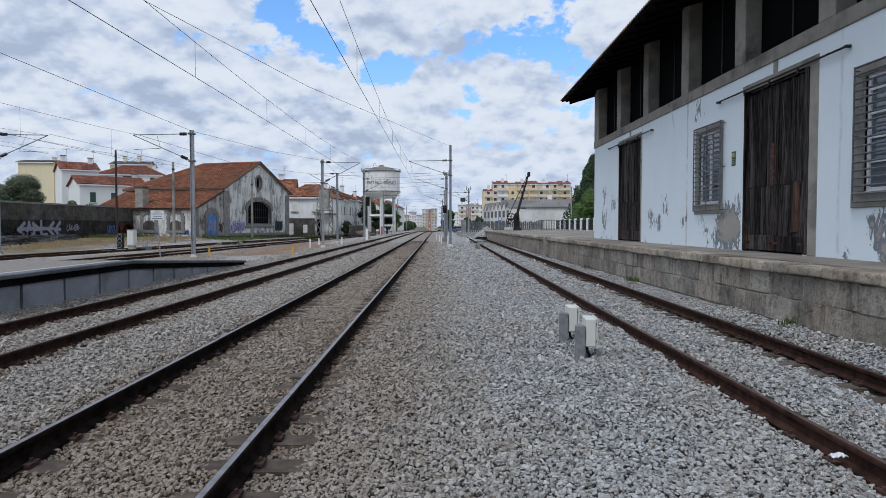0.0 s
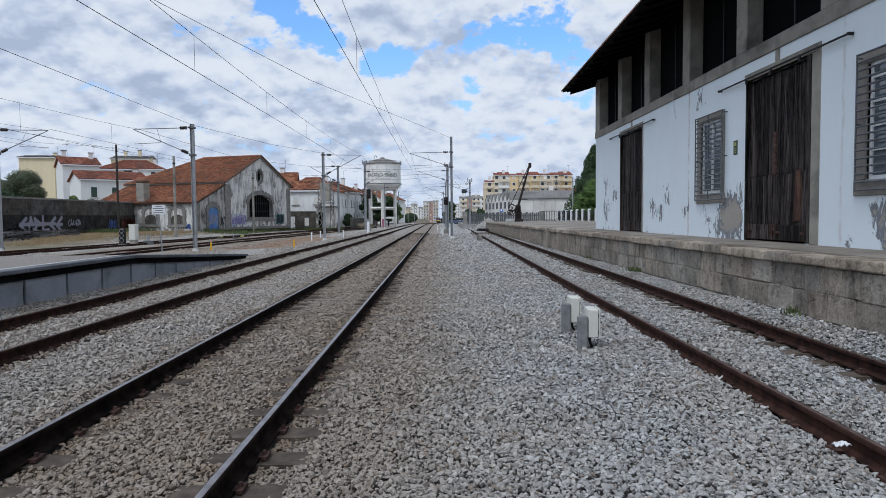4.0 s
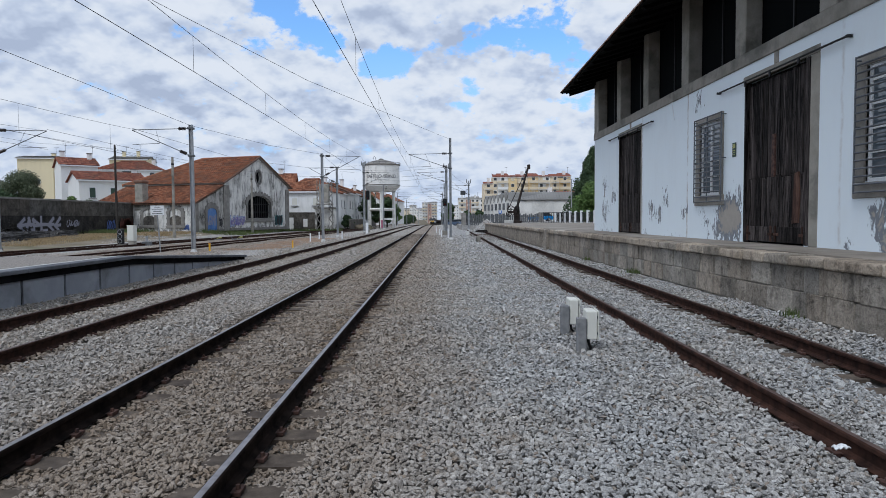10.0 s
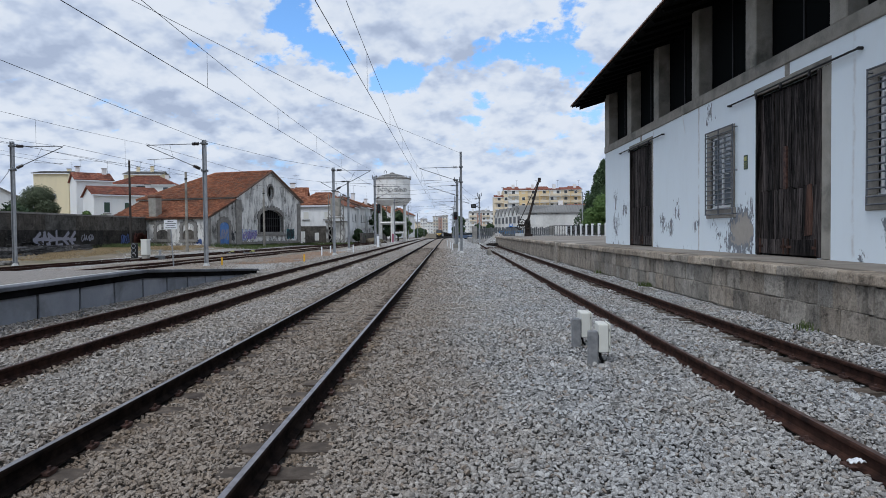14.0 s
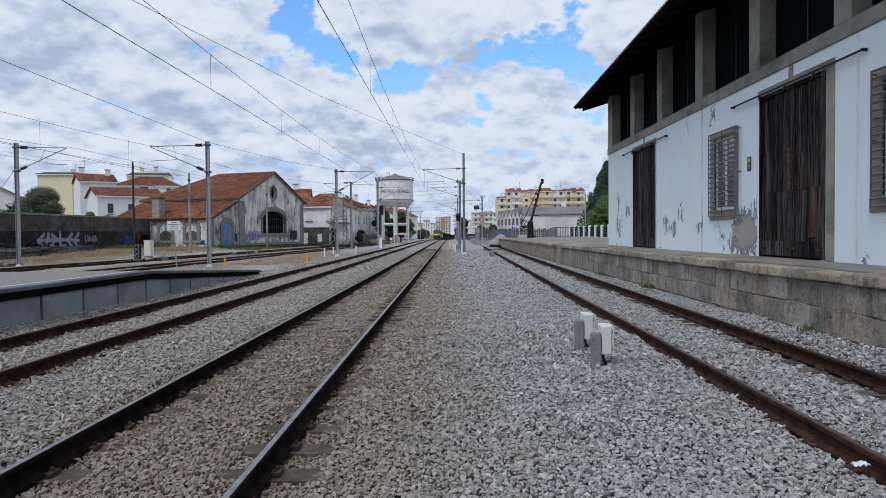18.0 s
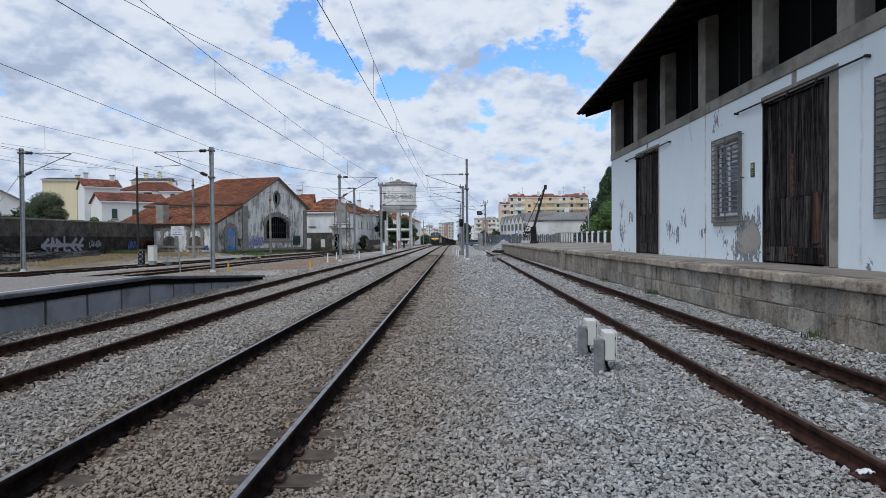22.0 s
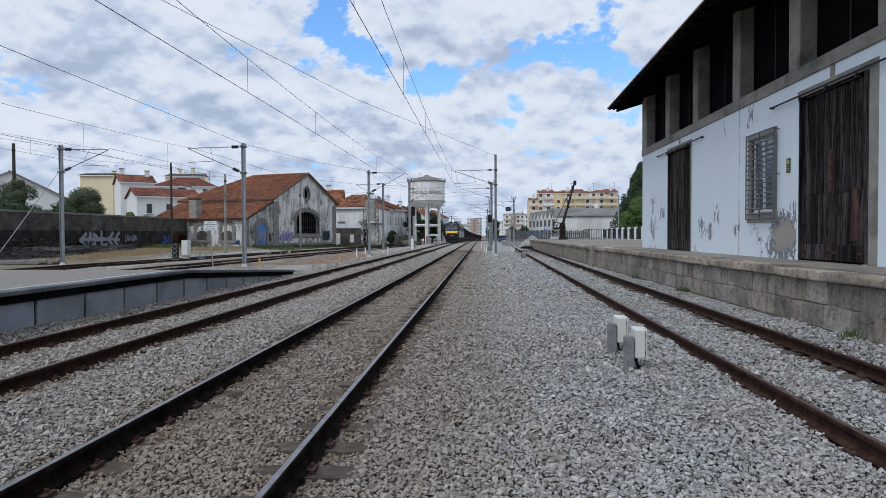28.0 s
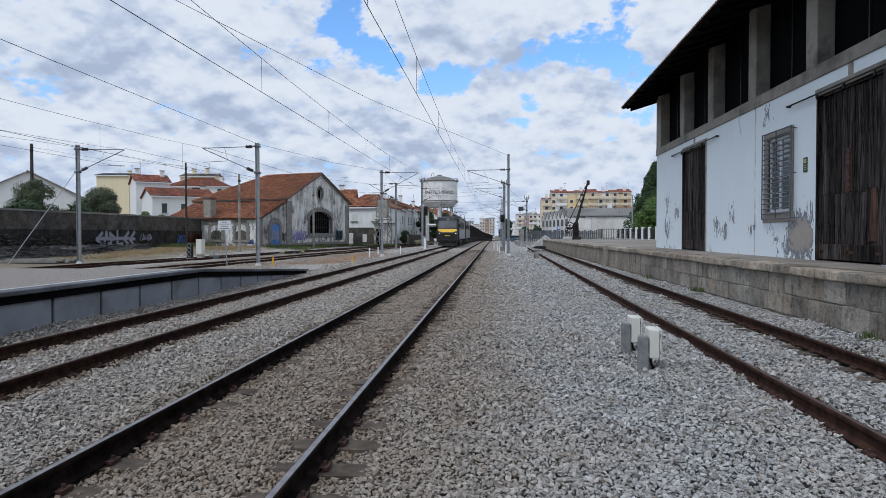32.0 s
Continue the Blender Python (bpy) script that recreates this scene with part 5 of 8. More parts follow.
    mid = (a + b) / 2
    for y0, y1 in ((a + 0.03, mid - 0.02), (mid + 0.02, b - 0.03)):
        part("kick_board", bevelled(WALL_X + 0.05, WALL_X + 0.12, y0, y1, PLAT_Z + 0.05, PLAT_Z + 0.40, 0.008), M["plank"], d, "stained bottom board")
        for yy in (y0 + 0.06, y1 - 0.1):
            part("hinge_plate", bevelled(WALL_X + 0.03, WALL_X + 0.056, yy, yy + 0.07, PLAT_Z + 0.06, PLAT_Z + 0.42, 0.006), M["plank_red"], d, "rusty iron plate")
            part("hinge_plate", bevelled(WALL_X + 0.028, WALL_X + 0.054, max(yy - 0.1, y0), min(yy + 0.17, y1), PLAT_Z + 0.2, PLAT_Z + 0.26, 0.006), M["plank_red"], d)
    if k:
        part("patch_board", bevelled(WALL_X + 0.05, WALL_X + 0.1, mid + 0.02, mid + 0.14, split - 0.02, split + 0.95, 0.006), M["clip"], d, "red-brown patch strip")
        bm = prism([(a + 0.30, 1.5), (a + 0.55, 1.48), (a + 0.52, 2.0), (a + 0.46, 2.55), (a + 0.33, 2.58), (a + 0.27, 2.1)], "x", WALL_X + 0.045, WALL_X + 0.08)
        part("loose_board", bm, M["plank_red"], d, "warped loose red-brown board")
    # rail above with hangers
    lo, hi = a - (1.45 if k else 1.4), b + (1.4 if k else 1.35)
    r = part("door_rail", tubes([((WALL_X - 0.09, lo, top + 0.03), (WALL_X - 0.09, hi, top + 0.03))], 0.022, 8), M["iron"], s, "black iron door rail")
    for y in (lo, hi):
        part("rail_stop", bevelled(WALL_X - 0.115, WALL_X, y - 0.03, y + 0.03, top + 0.005, top + 0.06, 0.01), M["iron"], r)
    for y in (a + 0.15, mid, b - 0.15):
        part("hanger", bevelled(WALL_X - 0.11, WALL_X - 0.07, y - 0.03, y + 0.03, top - 0.10, top + 0.05, 0.01), M["iron"], r)


def build_barred_window(s, a, b, z0, z1):
    """A white two-leaf window in a stone surround behind a grille that stands proud of the wall."""
    w = part("barred_window", cube(WALL_X + 0.22, WALL_X + 0.25, a, b, z0, z1), M["dark"], s, "white window behind grey iron bars")
    for y0, y1, c0, c1, nm in ((a, a + 0.2, z0 + 0.28, z1 - 0.2, "surround"), (b - 0.28, b, z0 + 0.28, z1 - 0.2, "surround"), (a, b, z1 - 0.197, z1, "surround"), (a - 0.05, b + 0.05, z0, z0 + 0.277, "sill")):
        part(nm, bevelled(WALL_X - 0.035, WALL_X + 0.2, y0, y1, c0, c1, 0.012), M["window_stone"], w)
    ya, yb, za, zb = a + 0.2, b - 0.28, z0 + 0.28, z1 - 0.2
    for y0, y1, c0, c1 in ((ya, ya + 0.07, za, zb), (yb - 0.07, yb, za, zb), ((ya + yb) / 2 - 0.05, (ya + yb) / 2 + 0.05, za + 0.072, zb - 0.072), (ya + 0.072, yb - 0.072, za, za + 0.07), (ya + 0.072, yb - 0.072, zb - 0.07, zb)):
        part("window_frame", bevelled(WALL_X + 0.03, WALL_X + 0.10, y0, y1, c0, c1, 0.008), M["frame_white"], w)
    for y0, y1 in ((ya + 0.073, (ya + yb) / 2 - 0.052), ((ya + yb) / 2 + 0.052, yb - 0.073)):
        part("pane", cube(WALL_X + 0.065, WALL_X + 0.075, y0, y1, za + 0.073, zb - 0.073), M["glass"], w)
        for z in np.arange(za + 0.5, zb - 0.2, 0.42):
            part("glazing_bar", cube(WALL_X + 0.04, WALL_X + 0.062, y0, y1, z, z + 0.04), M["frame_white"], w)
    g0, g1 = a - 0.13, b - 0.15
    grille = part("grille", tubes([((WALL_X - 0.13, y, z0 + 0.08), (WALL_X - 0.13, y, z1 - 0.03)) for y in (g0, g1, (g0 + g1) / 2)], 0.018, 6), M["bars"], w, "grey iron grille")
    for z in np.linspace(z0 + 0.1, z1 - 0.05, 18):
        part("bar", tubes([((WALL_X - 0.13, g0, z), (WALL_X - 0.13, g1, z))], 0.019, 6), M["bars"], grille)
    for y in (g0, g1):
        for z in (z0 + 0.1, (z0 + z1) / 2, z1 - 0.1):
            part("lug", tubes([((WALL_X - 0.13, y, z), (WALL_X + 0.02, y, z))], 0.014, 6), M["bars"], grille)


# ---- passenger platform across the tracks ----
def build_passenger_platform():
    p = thing("passenger_platform", "low passenger platform end of grey precast panels, dark overhanging edge", "platform", kind="structure")
    # the edge runs beside the second track, then swings away to its ramped end
    px = -8.28
    def edge(y):
        return px
    top = lambda y: 0.70 if y < 17.5 else max(0.12, 0.70 - (y - 17.5) * 0.054)
    ys = [-12, -4, 0, 4, 8, 10, 11.5, 13, 14.5, 16, 17.5, 19, 20.5, 22, 23.5, 25, 26.5, 27.8]
    yend = ys[-1]
    bm = bmesh.new()
    rows = [[bm.verts.new(c) for c in ((edge(y) - 0.35, y, top(y)), (edge(y) - 20 * (1 if y < 24 else 0.6), y, top(y)), (edge(y) - 20, y, -0.3), (edge(y) - 0.35, y, -0.3))] for y in ys]
    for a, b in zip(rows, rows[1:]):
        for i in range(4):
            bm.faces.new((a[i], a[(i + 1) % 4], b[(i + 1) % 4], b[i]))
    bm.faces.new(rows[0]), bm.faces.new(rows[-1][::-1])
    bmesh.ops.recalc_face_normals(bm, faces=bm.faces[:])
    part("platform_surface", bm, M["paving"], p, "pale gravelly platform surface")
    for a, b in zip(ys, ys[1:]):
        n = max(1, round((b - a) / 1.5))
        for i in range(n):
            y0, y1 = a + (b - a) * i / n, a + (b - a) * (i + 1) / n
            # a black strip below the edge stone paints the overhang's shadow
            for nm, mat, o0, o1, c0, c1, gap in (("panel", "panel", -0.02, -0.33, -0.28, -0.238, 0.085), ("edge_stone", "edge_grey", 0.12, -0.20, -0.085, 0.004, 0.006), ("edge_recess", "joint_edge_shade", 0.02, -0.20, -0.235, -0.086, 0.0), ("joint_filler", "joint_edge_shade", -0.06, -0.33, -0.28, -0.237, 0.0), ("white_edge", "white_line", -0.204, -0.30, 0.001, 0.008, 0.0)):
                bm = bmesh.new()
                q = []
                for y in (y0 + gap / 2, y1 - gap / 2):
                    lo = -0.28 if nm in ("panel", "joint_filler") else top(y) + c0
                    hi = top(y) + c1
                    if nm in ("panel", "joint_filler"):
                        hi = max(hi, lo + 0.02)
                    q.append([bm.verts.new(c) for c in ((edge(y) + o0, y, lo), (edge(y) + o0, y, hi), (edge(y) + o1, y, hi), (edge(y) + o1, y, lo))])
                for k in range(4):
                    bm.faces.new((q[0][k], q[0][(k + 1) % 4], q[1][(k + 1) % 4], q[1][k]))
                bm.faces.new(q[0]), bm.faces.new(q[1][::-1])
                bmesh.ops.recalc_face_normals(bm, faces=bm.faces[:])
                if nm == "edge_stone":
                    bmesh.ops.bevel(bm, geom=bm.edges[:], offset=0.015, segments=1, affect="EDGES")
                part(nm, bm, M[mat], p)
    return p


# ---- masts, wires and signals ----
def mast(x, y, h, tip_x, tip_z, low_z, steady=None, name_label="galvanised steel catenary mast with cantilever arm", thick=0.085, head=False):
    m = thing("catenary_mast", name_label, "mast", pose(x, y, -0.14 + grade(y)), "catenary masts")
    tx = tip_x - x
    d = 1 if tx > 0 else -1
    bm = bmesh.new()
    for s in (-1, 1):                               # two channels and the lacing between them
        box(bm, s * thick - 0.012, s * thick + 0.012, -thick, thick, 0.12, h + 0.14)
    box(bm, -thick + 0.012, thick - 0.012, -0.012, 0.012, 0.12, h + 0.14)
    part("post", bm, M["galv"], m)
    b = bmesh.new()
    lathe(b, [(0.19, 0.0), (0.19, 0.06), (0.14, 0.15), (0.11, 0.2)], 10)
    part("footing", b, M["white_line"], m, "pale concrete footing")
    arm = part("cantilever", tubes([((0, 0, tip_z + 0.2), (tx, 0, tip_z + 0.14)), ((0, 0, low_z + 0.14), (tx, 0, tip_z + 0.12))], 0.024, 6), M["galv_dark"], m)
    for za, zb in ((tip_z + 0.2, tip_z + 0.14), (low_z + 0.14, tip_z + 0.12)):
        bm = bmesh.new()
        a, c = Vector((0, 0, za)), Vector((tx, 0, zb))
        for k in range(5):
            p = a.lerp(c, (0.30 + k * 0.075) / (c - a).length)
            q = a.lerp(c, (0.30 + k * 0.075 + 0.055) / (c - a).length)
            tube(bm, p, q, 0.10, 0.07, 8)
        part("insulator", bm, M["insul"], arm, "dark ribbed insulator")
    sx, sz = steady or (tx * 0.45, low_z + 0.9)
    part("steady_arm", tubes([((sx, 0, sz), (tx, 0, sz - 0.06))], 0.016, 6), M["galv_dark"], arm)
    part("stay", tubes([((tx * 0.6, 0, tip_z + 0.16), (sx, 0, sz))], 0.008, 4), M["wire"], arm)
    for z in (tip_z + 0.2, low_z + 0.14):
        part("bracket", bevelled(-0.16, 0.16, -0.14, 0.14, z - 0.05, z + 0.05, 0.01), M["galv_dark"], m)
    if head:
        for dx in (-0.28, 0.28):
            b = bmesh.new()
            tube(b, (0, 0, h - 0.5), (dx, 0, h - 0.1), 0.03)
            tube(b, (dx, 0, h - 0.15), (dx, 0, h + 0.35), 0.06, 0.04)
            part("head_bracket", b, M["galv_dark"], m)
    return m


def wire_run(name, label, pts, r=0.011, group="overhead wires"):
    """A wire through the given points, on its masts."""
    bm = bmesh.new()
    for a, b in zip(pts, pts[1:]):
        tube(bm, a, b, r, r, 5, False)
    return tagged(new(name, mesh_of(name, bm, M["wire"])), label, "wire", group)


def catenary(x, y0, y1, zc, zm, mid, bend, label):
    t = thing("overhead_line", label, "wire", group="overhead lines")
    f = lambda y: zm + bend * (y - mid) ** 2
    ys = np.linspace(y0, y1, 40)
    bm = bmesh.new()
    for a, b in zip(ys, ys[1:]):
        tube(bm, (x, a, f(a)), (x, b, f(b)), 0.007, 0.007, 5, False)
    part("messenger_wire", bm, M["wire"], t)
    part("contact_wire", tubes([((x, y0, zc), (x, y1, zc))], 0.008, 5), M["wire"], t)
    for y in np.arange(y0 + 2.2, y1, 7.2):
        part("dropper", tubes([((x, y, zc), (x, y, f(y)))], 0.005, 4), M["wire"], t)
    return t


def signal_post(x, y, h, label, w=0.26, arm=0.0, heads=3):
    s = thing("signal", label, "railway signal", pose(x, y, -0.14), "railway signals")
    part("post", tubes([((0, 0, 0), (0, 0, h))], 0.07, 8), M["galv"], s)
    part("foot", bevelled(-0.28, 0.28, -0.28, 0.28, 0, 0.45, 0.03), M["concrete"], s)
    hd = part("signal_head", bevelled(arm - w, arm + w, -0.14, 0.0, h - heads * 0.42, h, 0.08, 2), M["iron"], s, "black signal head")
    for k in range(heads):
        b = bmesh.new()
        tube(b, (arm, -0.145, h - 0.21 - k * 0.42), (arm, -0.34, h - 0.19 - k * 0.42), 0.15, 0.15, 12, False)
        part("hood", b, M["iron"], hd)
        b = bmesh.new()
        tube(b, (arm, -0.143, h - 0.21 - k * 0.42), (arm, -0.155, h - 0.21 - k * 0.42), 0.11, 0.11, 12)
        part("lens", b, M["lamp_red"] if k == heads - 1 else M["loco_glass"], hd)
    if arm:
        part("bracket", tubes([((0, 0, h - 0.5), (arm, 0, h - 0.5))], 0.04), M["galv_dark"], s)
    part("ladder", tubes([((-0.16, 0.15, 0.3), (-0.16, 0.15, h - 0.4)), ((0.16, 0.15, 0.3), (0.16, 0.15, h - 0.4))] + [((-0.16, 0.15, z), (0.16, 0.15, z)) for z in np.arange(0.5, h - 0.4, 0.3)], 0.014, 4), M["galv_dark"], s)
    return s


def build_masts():
    mast(-13.34, 35.6, 6.80, -16.5, 6.54, 5.12, (-1.7, 5.95))
    m = mast(-25.4, 37.8, 7.15, -22.43, 6.82, 5.5, (1.3, 6.05))
    part("guy_wire", tubes([((0, 0, 5.85), (-1.0, -4.74, 0.04))], 0.02, 5), M["galv"], m, "pale steel guy wire")
    mast(-9.17, 52.0, 6.86, -6.19, 6.6, 5.0, (1.2, 5.75))
    mast(-10.1, 65.6, 6.84, -12.83, 6.76, 5.2)
    mast(1.05, 53.7, 8.22, -2.35, 6.90, 5.73, (-1.6, 6.05), thick=0.085)
    mast(1.0, 75.0, 7.7, -2.35, 6.9, 5.8, thick=0.12, head=True)
    mast(-9.6, 85.0, 8.9, -6.3, 7.6, 6.0, thick=0.13, head=True)
    mast(4.37, 92.0, 6.9, 1.4, 6.2, 5.0, thick=0.09, head=True)
    for x, y in ((-9.3, 112), (1.1, 110), (-9.3, 150), (1.1, 150), (-9.3, 195), (1.1, 195), (-9.3, 245), (1.3, 245), (-9.0, 300), (1.6, 300)):
        mast(x, y, 7.6, TRACK_A if x > 0 else TRACK_B, 6.7, 5.5)
    # old wooden and concrete poles of the yard
    for x, y, h, r, lab in ((-25.05, 62.0, 7.75, 0.16, "grey timber line pole beside the old shed"), (-35.6, 72.5, 10.1, 0.15, "dark timber line pole behind the boundary wall"),
                            (-46.5, 62.0, 11.0, 0.2, "dark timber line pole among the bushes"), (-23.6, 83.0, 7.6, 0.16, "grey concrete pole before the shed gable"), (-12.6, 132.0, 7.5, 0.14, "grey pole beside the water tower"), (-8.2, 123.8, 8.2, 0.13, "dark steel pipe pole beside the water tower")):
        p = thing("line_pole", lab, "pole", pose(x, y, -0.15), "line poles")
        b = bmesh.new()
        tube(b, (0, 0, 0), (0, 0, h), r, r * 0.7, 8)
        part("shaft", b, M["concrete"] if "grey" in lab else M["pole_wood"], p)
        part("pole_band", tubes([((0, 0, h - 0.75), (0, 0, h - 0.6))], r * 0.9, 8), M["iron"], p, "dark iron band")
    # overhead lines
    catenary(-2.28, -12.4, 53.7, 5.68, 6.40, 36, 0.00115, "contact and messenger wires over the main track")
    catenary(-6.40, -13.6, 53.0, 5.55, 6.34, 29.5, 0.00090, "contact and messenger wires over the second track")
    catenary(-2.28, 53.7, 110, 5.62, 6.1, 82, 0.0010, "contact and messenger wires over the main track, further span")
    catenary(-6.30, 53.0, 112, 5.60, 5.85, 82, 0.0011, "contact and messenger wires over the second track, further span")
    catenary(-16.5, -5, 35.6, 5.15, 6.2, 17, 0.0011, "contact and messenger wires over the siding")
    catenary(-22.4, 0, 37.8, 5.75, 6.3, 18, 0.0013, "contact and messenger wires over the back siding")
    wire_run("feeder_wire", "feeder wire from the mast top across the tracks", [(1.05, 53.7, 8.1), (-6, 30.6, 8.08), (-10.6, 15.5, 8.85), (-17, -5.5, 10.2)], 0.009)
    wire_run("feeder_wire", "feeder wire along the mast tops", [(-12.3, -15, 6.9), (-12.6, 18, 6.62), (-13.34, 35.6, 6.75), (-11.2, 44, 6.6), (-9.17, 52, 6.78), (-10.1, 65.6, 6.8), (-9.6, 85, 8.6)], 0.009)
    wire_run("feeder_wire", "feeder wire past the yard masts", [(-33, 18, 7.4), (-25.4, 37.8, 7.0), (-25.05, 62, 7.3), (-23.6, 83, 7.0)], 0.009)
    wire_run("siding_wire", "messenger wire continuing over the siding", [(-16.5, 35.6, 6.62), (-15, 50, 6.2), (-12.83, 65.6, 6.8), (-10.5, 85, 7.6)], 0.010)
    wire_run("siding_wire", "messenger wire continuing over the back siding", [(-22.4, 37.8, 6.9), (-19.5, 60, 6.3), (-15.5, 85, 7.0)], 0.010)
    for x0, y0, z0, x1, y1, z1 in ((-9.6, 85, 7.9, 1.0, 75, 7.5), (-9.6, 85, 6.6, 1.0, 75, 6.4), (-9.6, 85, 7.2, -2.3, 80, 6.9), (-9.3, 112, 7.3, 1.1, 110, 7.3), (-9.3, 150, 7.3, 1.1, 150, 7.3), (-9.3, 112, 6.2, 1.1, 110, 6.2), (-9.3, 195, 7.3, 1.1, 195, 7.3), (1.0, 75, 7.3, 4.37, 92, 6.2), (1.0, 75, 6.4, 4.37, 92, 5.2)):
        mid = ((x0 + x1) / 2, (y0 + y1) / 2, (z0 + z1) / 2 - 0.25)
        wire_run("cross_span_wire", "cross-span wire between two masts", [(x0, y0, z0), mid, (x1, y1, z1)], 0.011)
    wire_run("telephone_wire", "slack wire between timber poles", [(-46.5, 62, 10.5), (-41, 67, 9.6), (-35.6, 72.5, 9.6)], 0.010)
    wire_run("telephone_wire", "slack wire between timber poles", [(-35.6, 72.5, 9.6), (-30, 67, 8.0), (-25.05, 62, 7.3)], 0.010)
    signal_post(-9.45, 88.0, 5.6, "tall colour-light signal on a grey post before the water tower")
    signal_post(0.75, 70.0, 3.9, "colour-light signal beside the far mast", 0.22, 0.0, 2)
    s = thing("route_indicator", "black square indicator hung on a bracket", "railway signal", pose(3.55, 91.8, 4.85), "railway signals")
    part("case", bevelled(-0.35, 0.35, -0.2, 0.2, 0.08, 0.65, 0.05), M["iron"], s)
    part("face", bevelled(-0.25, 0.25, -0.225, -0.203, 0.18, 0.55, 0.004), M["ink"], s)
    part("bracket", tubes([((0.4, 0, 0.7), (0.8, 0.2, 0.9))], 0.04), M["galv_dark"], s)


# ---- lineside things ----
def build_lineside():
    for x, y, label in ((1.90, 8.62, "cream track box on a grey concrete post, cable behind"), (1.92, 9.85, "cream track box on a grey concrete post, cable below")):
        b = thing("track_box", label, "junction box", pose(x, y, -0.16, 0, 0, random.Random(int(x * 100)).uniform(-4, 4)), "track boxes")
        part("post", bevelled(-0.065, 0.065, -0.06, 0.06, -0.1, 0.47, 0.012), M["post"], b)
        c = part("box", bevelled(0.07, 0.205, -0.02, 0.30, 0.18, 0.56, 0.012), M["cab"], b)
        part("lid", bevelled(0.21, 0.232, -0.025, 0.305, 0.175, 0.565, 0.008), M["cab"], c)
        part("front_plate", bevelled(0.075, 0.20, -0.032, -0.023, 0.19, 0.55, 0.003), M["cab"], c)
        for zz in (0.26, 0.48):
            part("hinge", bevelled(0.205, 0.215, -0.03, -0.02, zz - 0.02, zz + 0.02, 0.003), M["bars"], c)
        pts = [(0.10, 0.05, 0.18), (0.11, 0.06, 0.10), (0.14, 0.08, 0.05), (0.12, 0.10, -0.02)]
        part("cable", tubes(list(zip(pts, pts[1:])), 0.02, 6), M["iron"], b)
        part("bracket", bevelled(0.05, 0.08, -0.03, 0.10, 0.25, 0.42, 0.005), M["bars"], b)
    for x, y, zb in ((-9.02, 40.4, -0.2), (-12.9, 36.8, -0.2)):
        s = thing("marker_stake", "short yellow marker stake in the ballast", "marker", pose(x, y, zb), "marker stakes")
        part("stake", bevelled(-0.045, 0.045, -0.04, 0.04, 0, 0.5, 0.01), M["yellow"], s)
        part("cap", bevelled(-0.05, 0.05, -0.045, 0.045, 0.501, 0.54, 0.01), M["orange"], s)
    for x, y, h in ((-9.9, 50.5, 0.75), (-8.1, 55.0, 0.8), (0.35, 62.0, 0.7), (0.9, 58.0, 0.9), (-10.4, 57.0, 0.7), (-0.2, 80, 0.8), (0.2, 70, 0.7)):
        s = thing("white_stake", "thin white lineside stake", "marker", pose(x, y, -0.18), "white stakes")
        part("stake", bevelled(-0.045, 0.045, -0.045, 0.045, 0, h, 0.01), M["frame_white"], s)
    s = thing("marker_post", "stout white concrete post with a steel bracket", "marker", pose(-8.6, 79.0, -0.18))
    part("post", bevelled(-0.15, 0.15, -0.15, 0.15, 0, 1.35, 0.03), M["frame_white"], s)
    part("bracket", bevelled(-0.2, 0.12, -0.1, 0.1, 1.352, 1.62, 0.03), M["galv"], s)
    b = thing("cable_pit", "small grey concrete post beside the goods siding", "marker", pose(3.05, 49.0, -0.16))
    part("body", bevelled(-0.15, 0.15, -0.15, 0.15, 0, 0.46, 0.03), M["concrete"], b)
    part("plate", bevelled(-0.21, -0.155, -0.1, 0.1, 0.05, 0.34, 0.015), M["galv_dark"], b)
    b = thing("cable_pit", "small white concrete post beside the goods siding", "marker", pose(3.2, 70.0, -0.16))
    part("body", bevelled(-0.18, 0.18, -0.18, 0.18, 0, 0.4, 0.03), M["white_line"], b)
    # notice board on a thin post: three lines too small to read
    s = thing("notice_board", "white notice board on a thin leaning post", "sign", pose(-15.4, 36.0, -0.15))
    part("post", tubes([((0.08, 0, 0), (-0.05, 0, 2.1))], 0.035), M["galv"], s)
    bd = part("board", bevelled(-0.40, 0.34, -0.05, -0.03, 2.08, 2.60, 0.01), M["sign"], s)
    for z, a, b2 in ((2.5, -0.2, 0.14), (2.39, -0.33, 0.27), (2.27, -0.25, 0.2), (2.15, -0.32, 0.26)):
        part("text_bar", cube(a, b2, -0.056, -0.052, z, z + 0.035), M["galv_dark"], bd, "line of dark writing")
    # yard equipment by the siding
    c = thing("relay_cabinet", "pale grey relay cabinet on a plinth beside the siding", "cabinet", pose(-21.55, 46.0, -0.18))
    part("plinth", bevelled(-0.2, 0.2, -0.22, 0.22, 0, 0.38, 0.02), M["concrete"], c)
    cb = part("body", bevelled(-0.23, 0.23, -0.26, 0.26, 0.382, 1.45, 0.02), M["cab"], c)
    part("door", bevelled(-0.2, 0.2, -0.285, -0.263, 0.42, 1.4, 0.01), M["cab"], cb)
    part("roof", bevelled(-0.25, 0.25, -0.29, 0.29, 1.452, 1.5, 0.015), M["cab"], c)
    c = thing("point_machine", "low grey point machine with a short post", "point machine", pose(-20.75, 46.5, -0.18))
    part("case", bevelled(-0.3, 0.3, -0.2, 0.2, 0, 0.32, 0.03), M["galv_dark"], c)
    part("post", bevelled(-0.07, 0.07, -0.07, 0.07, 0.321, 0.72, 0.01), M["galv"], c)
